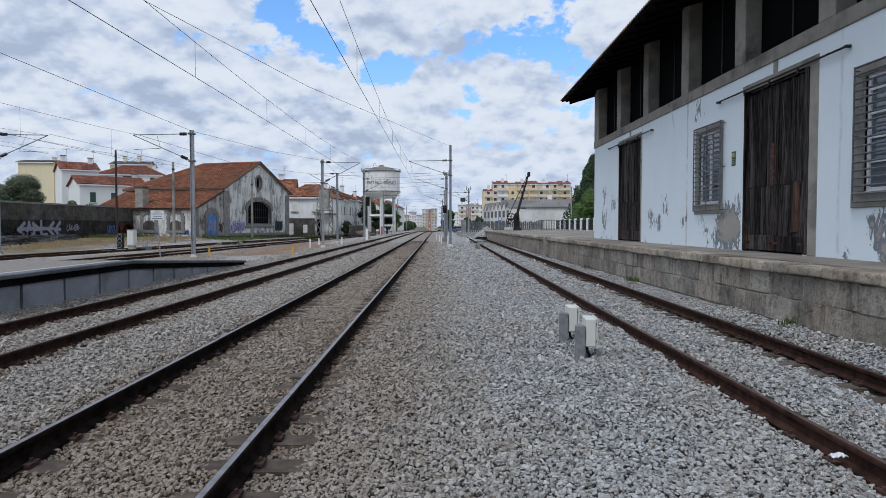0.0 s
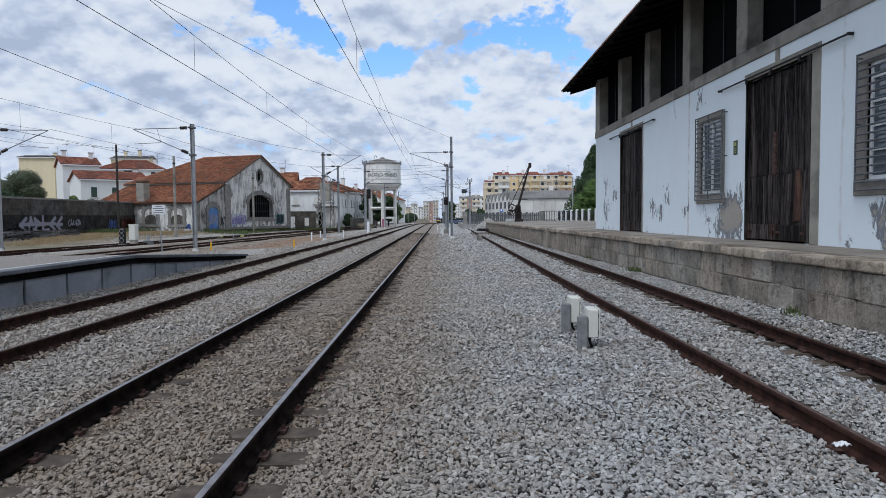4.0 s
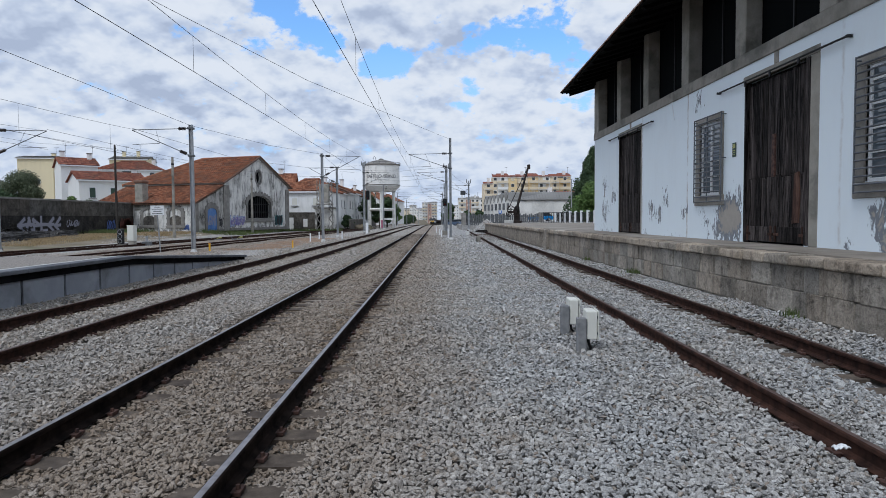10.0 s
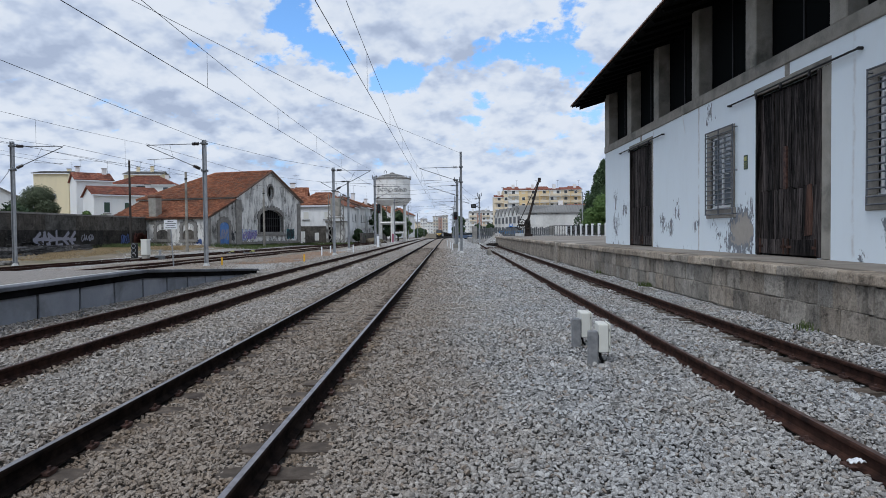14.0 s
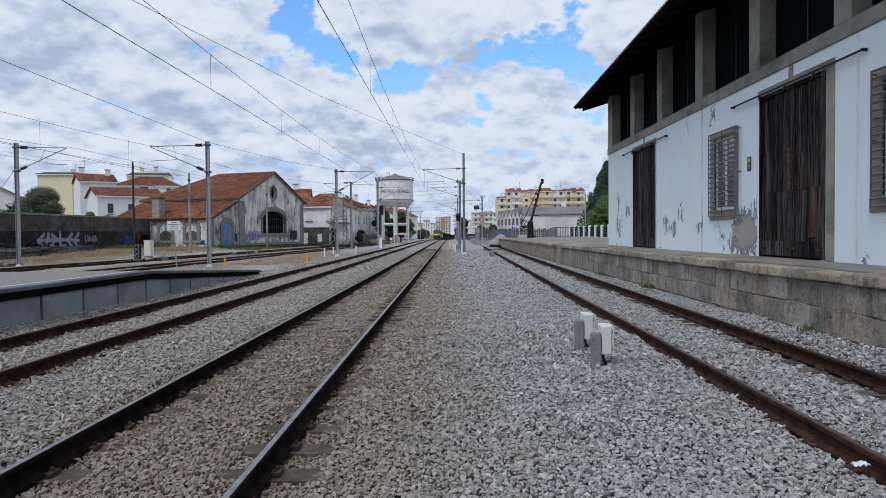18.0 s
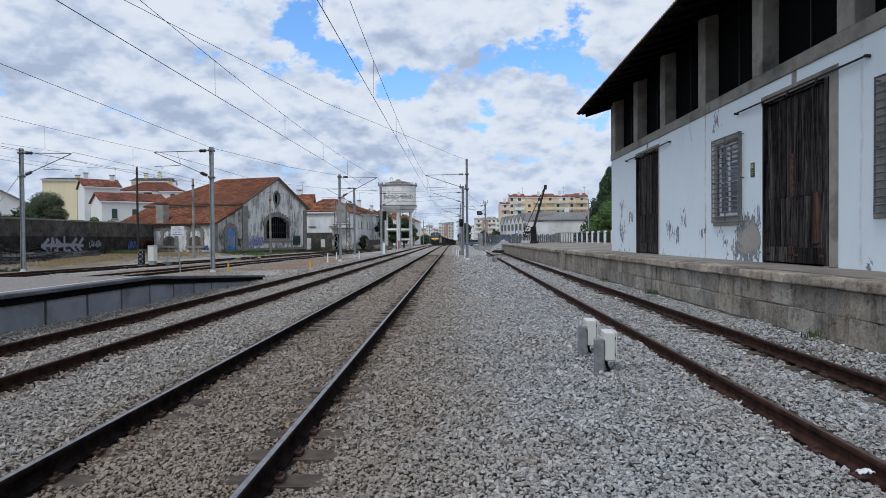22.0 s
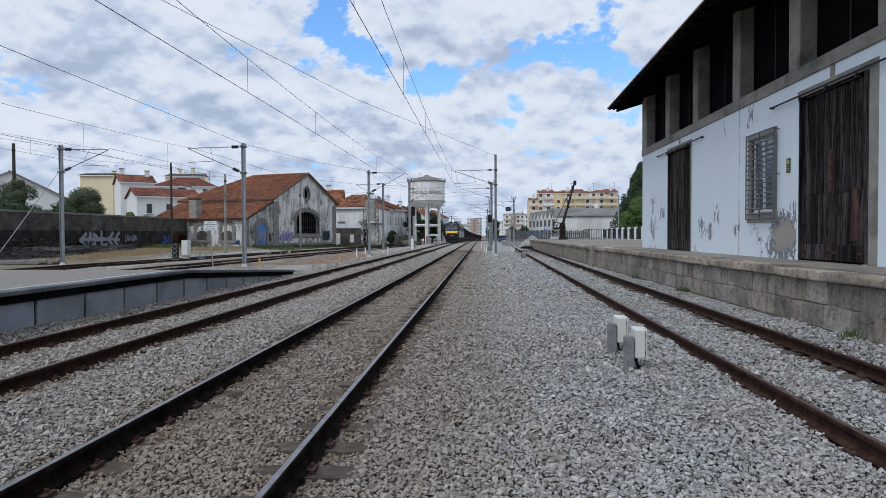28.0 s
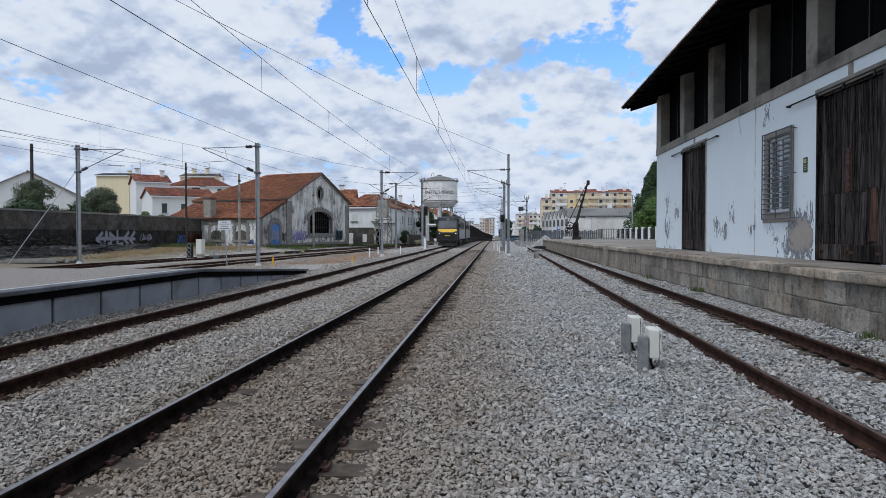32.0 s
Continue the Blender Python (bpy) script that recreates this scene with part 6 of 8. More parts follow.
    d = thing("dwarf_signal", "black shunting signal with white rimmed lenses", "railway signal", pose(-22.35, 46.0, -0.18), "railway signals")
    part("base", bevelled(-0.3, 0.3, -0.2, 0.2, 0, 0.14, 0.02), M["concrete"], d)
    hd = part("signal_head", bevelled(-0.24, 0.24, -0.12, 0.12, 0.142, 1.25, 0.1, 2), M["iron"], d)
    for z in (0.38, 0.72, 1.04):
        b = bmesh.new()
        for i in range(14):
            a0, a1 = i * math.tau / 14, (i + 1) * math.tau / 14
            tube(b, (0.14 * math.cos(a0), -0.14, z + 0.14 * math.sin(a0)), (0.14 * math.cos(a1), -0.14, z + 0.14 * math.sin(a1)), 0.014, 0.014, 5, False)
        part("rim", b, M["galv"], hd, "white lens rim")
    for x, y in ((-17.9, 58.0), (-19.4, 57.0)):
        p = thing("switch_lever", "yellow and white point lever beside the siding", "point lever", pose(x, y, -0.15), "point levers")
        part("base", bevelled(-0.5, 0.5, -0.16, 0.16, 0, 0.12, 0.02), M["galv_dark"], p)
        part("weight", bevelled(0.25, 0.5, -0.08, 0.08, 0.18, 0.32, 0.03), M["notice_yellow"], p)
        part("lever", tubes([((0, 0, 0.1), (0.35, 0, 0.3))], 0.025), M["notice_yellow"], p)
        part("handle", tubes([((-0.4, 0, 0.08), (-0.5, 0, 0.5))], 0.02), M["galv"], p)
    st = thing("white_litter", "crumpled white litter beside the rail", "litter", pose(2.97, 4.74, -0.06, 6, 4, 20))
    b = bmesh.new()
    bmesh.ops.create_grid(b, x_segments=5, y_segments=4, size=0.5)
    for v in b.verts:
        v.co = (v.co.x * 0.13, v.co.y * 0.06, noise.noise(v.co * 5) * 0.03)
    r = bmesh.ops.solidify(b, geom=b.faces[:], thickness=0.006)
    part("sheet", b, M["sign"], st)
    n = thing("wall_notice", "small dark green notice with a yellow strip on the shed wall", "sign", pose(WALL_X, 16.58, 3.15))
    part("plate", bevelled(-0.02, -0.004, -0.10, 0.10, 0, 0.36, 0.004), M["notice"], n)
    part("strip", cube(-0.025, -0.021, -0.07, 0.07, 0.22, 0.32), M["notice_yellow"], n)
    for z in (0.05, 0.10, 0.15):
        part("text_bar", cube(-0.025, -0.021, -0.07, 0.06, z, z + 0.015), M["notice_yellow"], n)
    # loose rails and timbers beside the heap at the platform's end
    hp = thing("gravel_heap", "heap of pale gravel at the end of the goods platform", "gravel heap", pose(6.3, 83.2, -0.1), kind="stuff")
    rng = np.random.default_rng(4)
    n1 = 2600
    a, r = rng.uniform(0, math.tau, n1), np.sqrt(rng.uniform(0, 1, n1))
    at = np.stack([r * np.cos(a) * 1.9, r * np.sin(a) * 1.8, (1 - r) ** 0.85 * 1.55], 1)
    v, f = scatter(rng, at, rng.uniform(0.06, 0.13, n1))
    ob = new("stones", raw_mesh("stones", v, f, M["stones"]))
    ob.parent = hp
    b = bmesh.new()
    lathe(b, [(1.95, -0.05), (1.5, 0.25), (0.9, 0.8), (0.35, 1.35), (0.05, 1.5)], 20)
    part("core", b, M["gravel"], hp)
    for k in range(4):
        t = thing("scrap_timber", "old dark timber lying by the siding", "timber", pose(5.0 + k * 0.28, 78.0 - k * 0.5, -0.08 + k * 0.05, 0, 0, 12 + k * 9), "scrap timbers")
        part("beam", bevelled(-0.1, 0.1, -1.6, 1.6, 0, 0.16, 0.015), M["plank"], t)


# ---- water tower ----
def build_tower():
    t = thing("water_tower", "round white concrete water tower on legs with dark lettering", "water tower", pose(-10.4, 121.0, -0.1))
    b = bmesh.new()
    lathe(b, [(2.45, 6.75), (2.6, 6.8), (3.25, 7.5), (3.42, 7.65), (3.45, 7.8)], 36)
    part("tank_base", b, M["tank"], t)
    b = bmesh.new()
    lathe(b, [(3.35, 7.82), (3.35, 11.5)], 36)
    tank = part("tank", b, M["tank"], t, "stained white tank")
    b = bmesh.new()
    lathe(b, [(3.48, 7.81), (3.52, 7.9), (3.48, 7.98)], 36)
    part("rib", b, M["trim"], tank)
    b = bmesh.new()
    lathe(b, [(3.5, 11.502), (3.55, 11.6), (3.5, 11.72), (3.2, 11.75), (1.7, 12.35), (0.6, 12.6), (0.3, 12.62)], 36)
    part("roof", b, M["trim"], t, "grey domed roof")
    b = bmesh.new()
    lathe(b, [(0.45, 12.6), (0.45, 12.75), (0.2, 12.85)], 12)
    part("hatch", b, M["trim"], t)
    part("ladder_hoop", tubes([((-1.1 + 0.25 * math.cos(a), -1.5, 12.5 + 0.6 * math.sin(a)), (-1.1 + 0.25 * math.cos(a + 0.4), -1.5, 12.5 + 0.6 * math.sin(a + 0.4))) for a in np.arange(0, 3.1, 0.4)], 0.04), M["galv_dark"], t)
    posts = []
    for i in range(20):
        a = i * math.tau / 20
        b2 = (i + 1) * math.tau / 20
        posts += [((3.5 * math.cos(a), 3.5 * math.sin(a), 11.7), (3.5 * math.cos(a), 3.5 * math.sin(a), 12.0)), ((3.5 * math.cos(a), 3.5 * math.sin(a), 12.0), (3.5 * math.cos(b2), 3.5 * math.sin(b2), 12.0))]
    part("handrail", tubes(posts, 0.035, 4), M["galv_dark"], t)
    legs = 4
    for i in range(legs):
        a = (i + 0.04) * math.tau / legs
        b = bmesh.new()
        x, y = 2.25 * math.cos(a), 2.25 * math.sin(a)
        tube(b, (x, y, 0), (x, y, 7.0), 0.34, 0.29, 4)
        part("leg", b, M["tank"], t)
        a2 = (i + 1.04) * math.tau / legs
        for z in (3.45,):
            b = bmesh.new()
            tube(b, (x, y, z), (2.25 * math.cos(a2), 2.25 * math.sin(a2), z), 0.26, 0.26, 4)
            part("ring_beam", b, M["tank"], t)
    part("low_beam", bevelled(0.3, 2.2, -1.2, -0.8, 1.5, 1.85, 0.03), M["tank"], t)
    part("hydrant", bevelled(0.05, 0.4, -2.9, -2.55, 0, 1.5, 0.06), M["graffiti_rose"], t, "faded red standpipe")
    b = bmesh.new()
    tube(b, (0, 0, 0), (0, 0, 6.9), 0.30, 0.30, 10)
    part("riser_pipe", b, M["trim"], t)
    part("door_block", bevelled(-0.5, 0.5, -1.0, -0.2, 0, 2.0, 0.03), M["plank_red"], t)
    word = "CASTELO BRANCO"
    for i, ch in enumerate(word):
        if ch == " ":
            continue
        cu = bpy.data.curves.new("letter", "FONT")
        cu.body, cu.size, cu.extrude, cu.align_x = ch, 0.85, 0.02, "CENTER"
        tmp = bpy.data.objects.new("letter", cu)
        me = bpy.data.meshes.new_from_object(tmp)
        bpy.data.objects.remove(tmp)
        me.materials.clear()
        me.materials.append(M["letter"])
        ang = radians(-46 + i * (92 / (len(word) - 1)) + 4)
        o = part("letter", me, None, tank, "worn grey painted letter")
        o.matrix_basis = Matrix.Translation((3.37 * math.sin(ang), -3.37 * math.cos(ang), 9.15)) @ Euler((math.pi / 2, 0, ang)).to_matrix().to_4x4()
    return t


# ---- old railway shed with the gable ----
def tiled_slope(bm, a, b, c, d, course=0.34, width=0.32):
    """Rows of overlapping tiles on the quad a-b (eave) to d-c (ridge)."""
    a, b, c, d = map(Vector, (a, b, c, d))
    n = (b - a).cross(d - a).normalized()
    rows = max(1, int((d - a).length / course))
    rng = random.Random(int(a.x * 31 + d.z * 17))
    for r in range(rows):
        t0, t1 = r / rows, min(1.0, (r + 1.15) / rows)
        l0, r0, l1, r1 = a.lerp(d, t0), b.lerp(c, t0), a.lerp(d, t1), b.lerp(c, t1)
        cols = max(1, int((r0 - l0).length / width))
        for k in range(cols):
            u0, u1 = k / cols, (k + 1) / cols
            lift = n * rng.uniform(0.07, 0.12)
            q = [l0.lerp(r0, u0) + lift, l0.lerp(r0, u1) + lift, l1.lerp(r1, u1) + n * 0.03, l1.lerp(r1, u0) + n * 0.03]
            mid0, mid1 = (q[0] + q[1]) / 2 + n * 0.07, (q[2] + q[3]) / 2 + n * 0.07
            v = [bm.verts.new(p) for p in (q[0], mid0, q[1], q[2], mid1, q[3])]
            bm.faces.new((v[0], v[1], v[4], v[5]))
            bm.faces.new((v[1], v[2], v[3], v[4]))
            bm.faces.new((v[0], v[5], v[4], v[1])) if False else None


def slope_slab(a, b, c, d, thick=0.12):
    bm = bmesh.new()
    f = bm.faces.new([bm.verts.new(p) for p in (a, b, c, d)])
    n = (Vector(b) - Vector(a)).cross(Vector(d) - Vector(a)).normalized()
    r = bmesh.ops.extrude_face_region(bm, geom=[f])
    bmesh.ops.translate(bm, vec=-n * thick, verts=[v for v in r["geom"] if isinstance(v, bmesh.types.BMVert)])
    bmesh.ops.recalc_face_normals(bm, faces=bm.faces[:])
    return bm


def arch(u0, u1, z0, spring, top, n=10):
    pts = [(u0, z0), (u1, z0)]
    for i in range(n + 1):
        a = math.pi * i / n
        pts.append(((u0 + u1) / 2 + (u1 - u0) / 2 * math.cos(a), spring + (top - spring) * math.sin(a)))
    return pts


def ring_between(outer, inner, axis, lo, hi):
    bm = bmesh.new()
    put = {"x": lambda u, v, w: (w, u, v), "y": lambda u, v, w: (u, w, v)}[axis]
    n = len(outer)
    V = [[[bm.verts.new(put(u, v, w)) for u, v in o] for w in (lo, hi)] for o in (outer, inner)]
    for i in range(n):
        j = (i + 1) % n
        for w in (0, 1):
            bm.faces.new((V[0][w][i], V[0][w][j], V[1][w][j], V[1][w][i]))
        for o in (0, 1):
            bm.faces.new((V[o][0][i], V[o][0][j], V[o][1][j], V[o][1][i]))
    bmesh.ops.recalc_face_normals(bm, faces=bm.faces[:])
    return bm


def scrawl(parent, mat, axis, depth, u0, u1, z0, z1, seed, strokes=10, r=0.05):
    """Loops of sprayed paint lying on a wall."""
    rng = random.Random(seed)
    bm = bmesh.new()
    put = (lambda u, z: (depth, u, z)) if axis == "x" else (lambda u, z: (u, depth, z))
    for k in range(strokes):
        cu = u0 + (u1 - u0) * (k + 0.5) / strokes
        w, h = (u1 - u0) / strokes * rng.uniform(0.4, 0.8), (z1 - z0) * rng.uniform(0.3, 0.5)
        ph, turns = rng.uniform(0, 6), rng.choice((1.2, 1.6, 2.2))
        pts = []
        for i in range(14):
            a = ph + turns * math.tau * i / 13 / 1.5
            pts.append((cu + w * math.cos(a) + (i / 13 - 0.5) * w * 0.6, (z0 + z1) / 2 + h * math.sin(a * 1.3)))
        for p, q in zip(pts, pts[1:]):
            d = Vector((q[0] - p[0], q[1] - p[1]))
            if d.length < 1e-4:
                continue
            nn = Vector((-d.y, d.x)).normalized() * r
            f = [put(p[0] + nn.x, p[1] + nn.y), put(q[0] + nn.x, q[1] + nn.y), put(q[0] - nn.x, q[1] - nn.y), put(p[0] - nn.x, p[1] - nn.y)]
            bm.faces.new([bm.verts.new(c) for c in f])
    return part("spray_paint", bm, mat, parent, "sprayed paint scrawl")


def spray_letters(parent, axis, depth, u0, u1, z0, z1, n, seed, fill, edge, r):
    """A row of fat sprayed letter shapes, none of them readable, each with a dark edge behind the fill."""
    rng = random.Random(seed)
    put = (lambda d, u, z: (d, u, z)) if axis == "x" else (lambda d, u, z: (u, d, z))
    side = 1 if axis == "x" else -1
    w = (u1 - u0) / n
    lines = []
    for i in range(n):
        a, b = u0 + i * w + w * 0.18, u0 + (i + 1) * w - w * 0.10
        lean, lo, hi = rng.uniform(-0.15, 0.25) * w, z0 + rng.uniform(0, 0.2) * (z1 - z0), z1 - rng.uniform(0, 0.2) * (z1 - z0)
        mid = (lo + hi) / 2
        lines += rng.choice(([(a, lo, a + lean, hi), (a + lean, hi, b, mid + 0.1), (b, mid + 0.1, a, mid)], [(a, lo, a + lean, hi), (a, lo, b, lo + 0.1), (a, mid, b, mid)],
                             [(a + lean, hi, b, hi), (a + lean, hi, b, mid), (b, mid, a, lo)], [(b, hi, a, mid), (a, mid, b, lo), (a, mid, b, mid + 0.05)], [(a, lo, (a + b) / 2, hi), ((a + b) / 2, hi, b, lo), (a, mid, b, mid)]))
    for mat, grow, out in ((edge, 1.55, 0.0), (fill, 1.0, 0.004)):
        bm = bmesh.new()
        for j, (ua, za, ub, zb) in enumerate(lines):
            d = Vector((ub - ua, zb - za)).normalized()
            nn, e = Vector((-d.y, d.x)) * r * grow, d * r * grow * 0.8
            dd = depth + side * (out + 0.0002 * j)
            bm.faces.new([bm.verts.new(put(dd, u, z)) for u, z in ((ua - e.x + nn.x, za - e.y + nn.y), (ua - e.x * 1.5, za - e.y * 1.5), (ua - e.x - nn.x, za - e.y - nn.y), (ub + e.x - nn.x * 0.8, zb + e.y - nn.y * 0.8), (ub + e.x * 1.5, zb + e.y * 1.5), (ub + e.x + nn.x * 0.8, zb + e.y + nn.y * 0.8))])
        part("spray_letters", bm, mat, parent, "fat sprayed letter shapes")


def scallops(parent, axis, cu, half, spring, rise, foot, r, lo, hi, n=9):
    """Rounded stone lobes round an arched opening and down its sides."""
    put = (lambda u, d, z: (d, u, z)) if axis == "x" else (lambda u, d, z: (u, d, z))
    spots = [(cu + half * math.cos(math.pi * k / (n - 1)), spring + rise * math.sin(math.pi * k / (n - 1)), r) for k in range(n)]
    spots += [(cu + sg * half, foot + (spring - foot) * f, r * 0.85) for sg in (-1, 1) for f in (0.0, 0.5)]
    for u, z, q in spots:
        b = bmesh.new()
        tube(b, put(u, lo, z), put(u, hi, z), q, q, 8)
        part("scallop", b, M["trim"], parent)


def build_old_shed():
    s = thing("old_shed", "disused railway shed, stained white gable, orange clay roof and lean-to", "shed", pose(-27.8, 75.0, 0.3, 0, 0, 72.5))
    W, A, B, E, PK, L = 15.25, 5.25, 20.5, 5.95, 9.55, 14.5      # gable width, its ends, eave, peak, length
    mid = (A + B) / 2
    # gable wall with its arched window and round light
    outer = [(A, 0), (B, 0), (B, E), (mid, PK), (A, E)]
    win = arch(10.2, 15.7, 1.55, 3.4, 4.5)
    rnd = [(mid + 0.62 * math.cos(a), 6.95 + 0.85 * math.sin(a)) for a in np.linspace(0, math.tau, 17)[:-1]]
    bm = bmesh.new()
    loops = []
    for pts in (outer, win, rnd):
        vs = [bm.verts.new((u, 0, z)) for u, z in pts]
        loops += [bm.edges.new((vs[i], vs[(i + 1) % len(vs)])) for i in range(len(vs))]
    bmesh.ops.triangle_fill(bm, use_beauty=True, use_dissolve=False, edges=loops)
    r = bmesh.ops.extrude_face_region(bm, geom=bm.faces[:])
    bmesh.ops.translate(bm, vec=(0, 0.5, 0), verts=[v for v in r["geom"] if isinstance(v, bmesh.types.BMVert)])
    bmesh.ops.recalc_face_normals(bm, faces=bm.faces[:])
    part("gable_wall", bm, M["wall_shed"], s, "white gable with black rain stains")
    part("lean_to_front", prism([(0, 0), (A - 0.003, 0), (A - 0.003, E - 0.62), (0, 3.08)], "y", 0.02, 0.45), M["wall_leanto"], s, "blackened lean-to front")
    part("lean_to_side", cube(0.02, 0.42, 0.452, L, 0, 3.3), M["wall_shed"], s, "peeling white side wall")
    part("main_side", cube(A, A + 0.4, 0.5, L, 0, E - 0.05), M["wall_shed"], s)
    part("rear_wall", cube(0.42, B, L - 0.3, L, 0, 3.3), M["wall_shed"], s)
    part("far_side", cube(B - 0.4, B, 0.5, L, 0, E), M["wall_shed"], s)
    part("pilaster", bevelled(A - 0.05, A + 1.1, -0.1, -0.004, 0, E - 0.35, 0.02), M["trim"], s)
    part("pilaster", bevelled(B - 0.9, B + 0.05, -0.1, -0.004, 0, E - 0.35, 0.02), M["trim"], s)
    part("plinth", bevelled(A + 1.11, B - 0.91, -0.12, -0.004, 0, 0.32, 0.02), M["trim"], s)
    part("corner_quoin", bevelled(-0.06, 0.45, -0.07, 0.018, 0, 3.3, 0.02), M["trim"], s)
    w = part("arched_window", prism(arch(10.2, 15.7, 1.55, 3.4, 4.5), "y", 0.38, 0.42), M["dark"], s, "dark arched window with bars")
    part("window_surround", ring_between(arch(9.92, 15.98, 1.3, 3.4, 4.85), arch(10.2, 15.7, 1.56, 3.4, 4.5), "y", -0.14, 0.2), M["trim"], w, "scalloped grey stone surround")
    for k in range(15):
        a = math.pi * k / 14
        b = bmesh.new()
        tube(b, (12.95 + 3.08 * math.cos(a), -0.12, 3.42 + 1.5 * math.sin(a)), (12.95 + 3.08 * math.cos(a), 0.1, 3.42 + 1.5 * math.sin(a)), 0.21, 0.21, 8)
        part("keystone", b, M["trim"], w)
    for k in range(11):
        u = 10.4 + k * 0.51
        z = 3.4 + 1.1 * math.sqrt(max(0, 1 - ((u - 12.95) / 2.75) ** 2))
        part("window_bar", cube(u - 0.05, u + 0.05, 0.25, 0.33, 1.56, z), M["iron"], w)
    for z in (2.3, 3.35):
        part("window_bar", cube(10.2, 15.7, 0.24, 0.32, z, z + 0.1), M["iron"], w)
    part("sill", bevelled(9.5, 16.4, -0.25, -0.145, 1.02, 1.3, 0.03), M["trim"], w)
    o = part("round_window", prism([(mid + 0.62 * math.cos(a), 6.95 + 0.85 * math.sin(a)) for a in np.linspace(0, math.tau, 17)[:-1]], "y", 0.3, 0.34), M["dark"], s)
    part("window_surround", ring_between([(mid + 0.84 * math.cos(a), 6.95 + 1.06 * math.sin(a)) for a in np.linspace(0, math.tau, 17)[:-1]], [(mid + 0.62 * math.cos(a), 6.95 + 0.85 * math.sin(a)) for a in np.linspace(0, math.tau, 17)[:-1]], "y", -0.1, 0.2), M["trim"], o)
    d = part("blue_door", prism(arch(2.0, 3.75, 0.1, 2.3, 2.75), "y", -0.05, 0.018), M["blue_door"], s, "blue door covered in spray paint")
    part("door_surround", ring_between(arch(1.6, 4.15, 0.0, 2.3, 3.35), arch(2.0, 3.75, 0.101, 2.3, 2.75), "y", -0.12, 0.018), M["trim"], d)
    scallops(d, "y", 2.875, 1.22, 2.35, 0.95, 1.0, 0.18, -0.115, 0.017, 7)
    for v0 in (2.75, 6.5):
        w = part("blind_window", prism(arch(v0 - 0.8, v0 + 0.8, 0.75, 2.2, 2.65), "x", -0.02, 0.018), M["wall_shed"], s, "walled-up arched window")
        part("window_surround", ring_between(arch(v0 - 1.2, v0 + 1.2, 0.55, 2.2, 3.0), arch(v0 - 0.8, v0 + 0.8, 0.76, 2.2, 2.65), "x", -0.1, 0.018), M["trim"], w)
        scallops(w, "x", v0, 1.15, 2.25, 0.75, 0.9, 0.17, -0.095, 0.017, 7)
        part("recess", prism(arch(v0 - 0.79, v0 + 0.79, 0.76, 1.5, 1.9), "x", -0.03, -0.022), M["wall_stone_top"], w, "dark broken infill")
        part("sill", bevelled(-0.14, -0.104, v0 - 1.35, v0 + 1.35, 0.45, 0.72, 0.02), M["trim"], w)
    # roofs: ridge from the gable, hipped at the back
    ov = 0.35
    rid0, rid1 = (mid, -ov, PK + 0.12), (mid, 8.6, PK + 0.12)
    eL0, eL1, eR0, eR1 = (A - 0.45, -ov, E - 0.16), (A - 0.45, L + 0.3, E - 0.16), (B + 0.45, -ov, E - 0.16), (B + 0.45, L + 0.3, E - 0.16)
    part("roof_slab", slope_slab(eL0, rid0, rid1, eL1), M["trim"], s)
    part("roof_slab", slope_slab(rid0, eR0, eR1, rid1), M["trim"], s)
    part("roof_slab", slope_slab(eL1, rid1, rid1[:2] + (rid1[2] - 0.01,), eR1), M["trim"], s)
    part("roof_slab", slope_slab((-0.4, -0.2, 3.25), (A - 0.02, -0.2, E - 0.3), (A - 0.02, L, E - 0.3), (-0.4, L, 3.25)), M["tile_dark"], s)
    bm = bmesh.new()
    tiled_slope(bm, eL1, eL0, rid0, rid1)
    tagged(part("roof_tiles", bm, M["tile"], s, "orange-brown clay roof tiles"), kind="stuff")
    bm = bmesh.new()
    tiled_slope(bm, eR0, eR1, rid1, rid0)
    tagged(part("roof_tiles", bm, M["tile"], s), kind="stuff")
    bm = bmesh.new()
    tiled_slope(bm, eR1, eL1, rid1, (rid1[0] - 0.05, rid1[1], rid1[2]))
    tagged(part("roof_tiles", bm, M["tile"], s), kind="stuff")
    bm = bmesh.new()
    tiled_slope(bm, (-0.4, L, 3.25), (-0.4, -0.2, 3.25), (A - 0.02, -0.2, E - 0.3), (A - 0.02, L, E - 0.3))
    tagged(part("roof_tiles", bm, M["tile"], s, "clay tiles of the lean-to"), kind="stuff")
    part("ridge", tubes([(rid0, rid1), (rid1, eL1), (rid1, eR1)], 0.17, 8), M["tile"], s)
    part("verge", tubes([((eL0[0], -ov - 0.02, eL0[2]), (rid0[0], -ov - 0.02, rid0[2])), ((eR0[0], -ov - 0.02, eR0[2]), (rid0[0], -ov - 0.02, rid0[2]))], 0.13, 6), M["tile_dark"], s)
    c = part("chimney", bevelled(-0.1, 0.9, L - 7.2, L - 6.1, 2.6, 5.7, 0.04), M["concrete"], s, "pale square chimney stack")
    part("chimney_cap", bevelled(-0.2, 1.0, L - 7.3, L - 6.0, 5.702, 6.1, 0.15, 2), M["tile_dark"], c)
    spray_letters(s, "y", -0.02, 6.5, 9.6, 0.55, 1.9, 5, 4, M["graffiti_pale"], M["graffiti_blue"], 0.075)
    scrawl(s, M["graffiti_violet"], "y", -0.034, 6.7, 9.5, 0.6, 1.7, 9, 6, 0.035)
    scrawl(s, M["graffiti_teal"], "y", -0.02, 16.9, 18.7, 0.5, 2.0, 5, 9, 0.12)
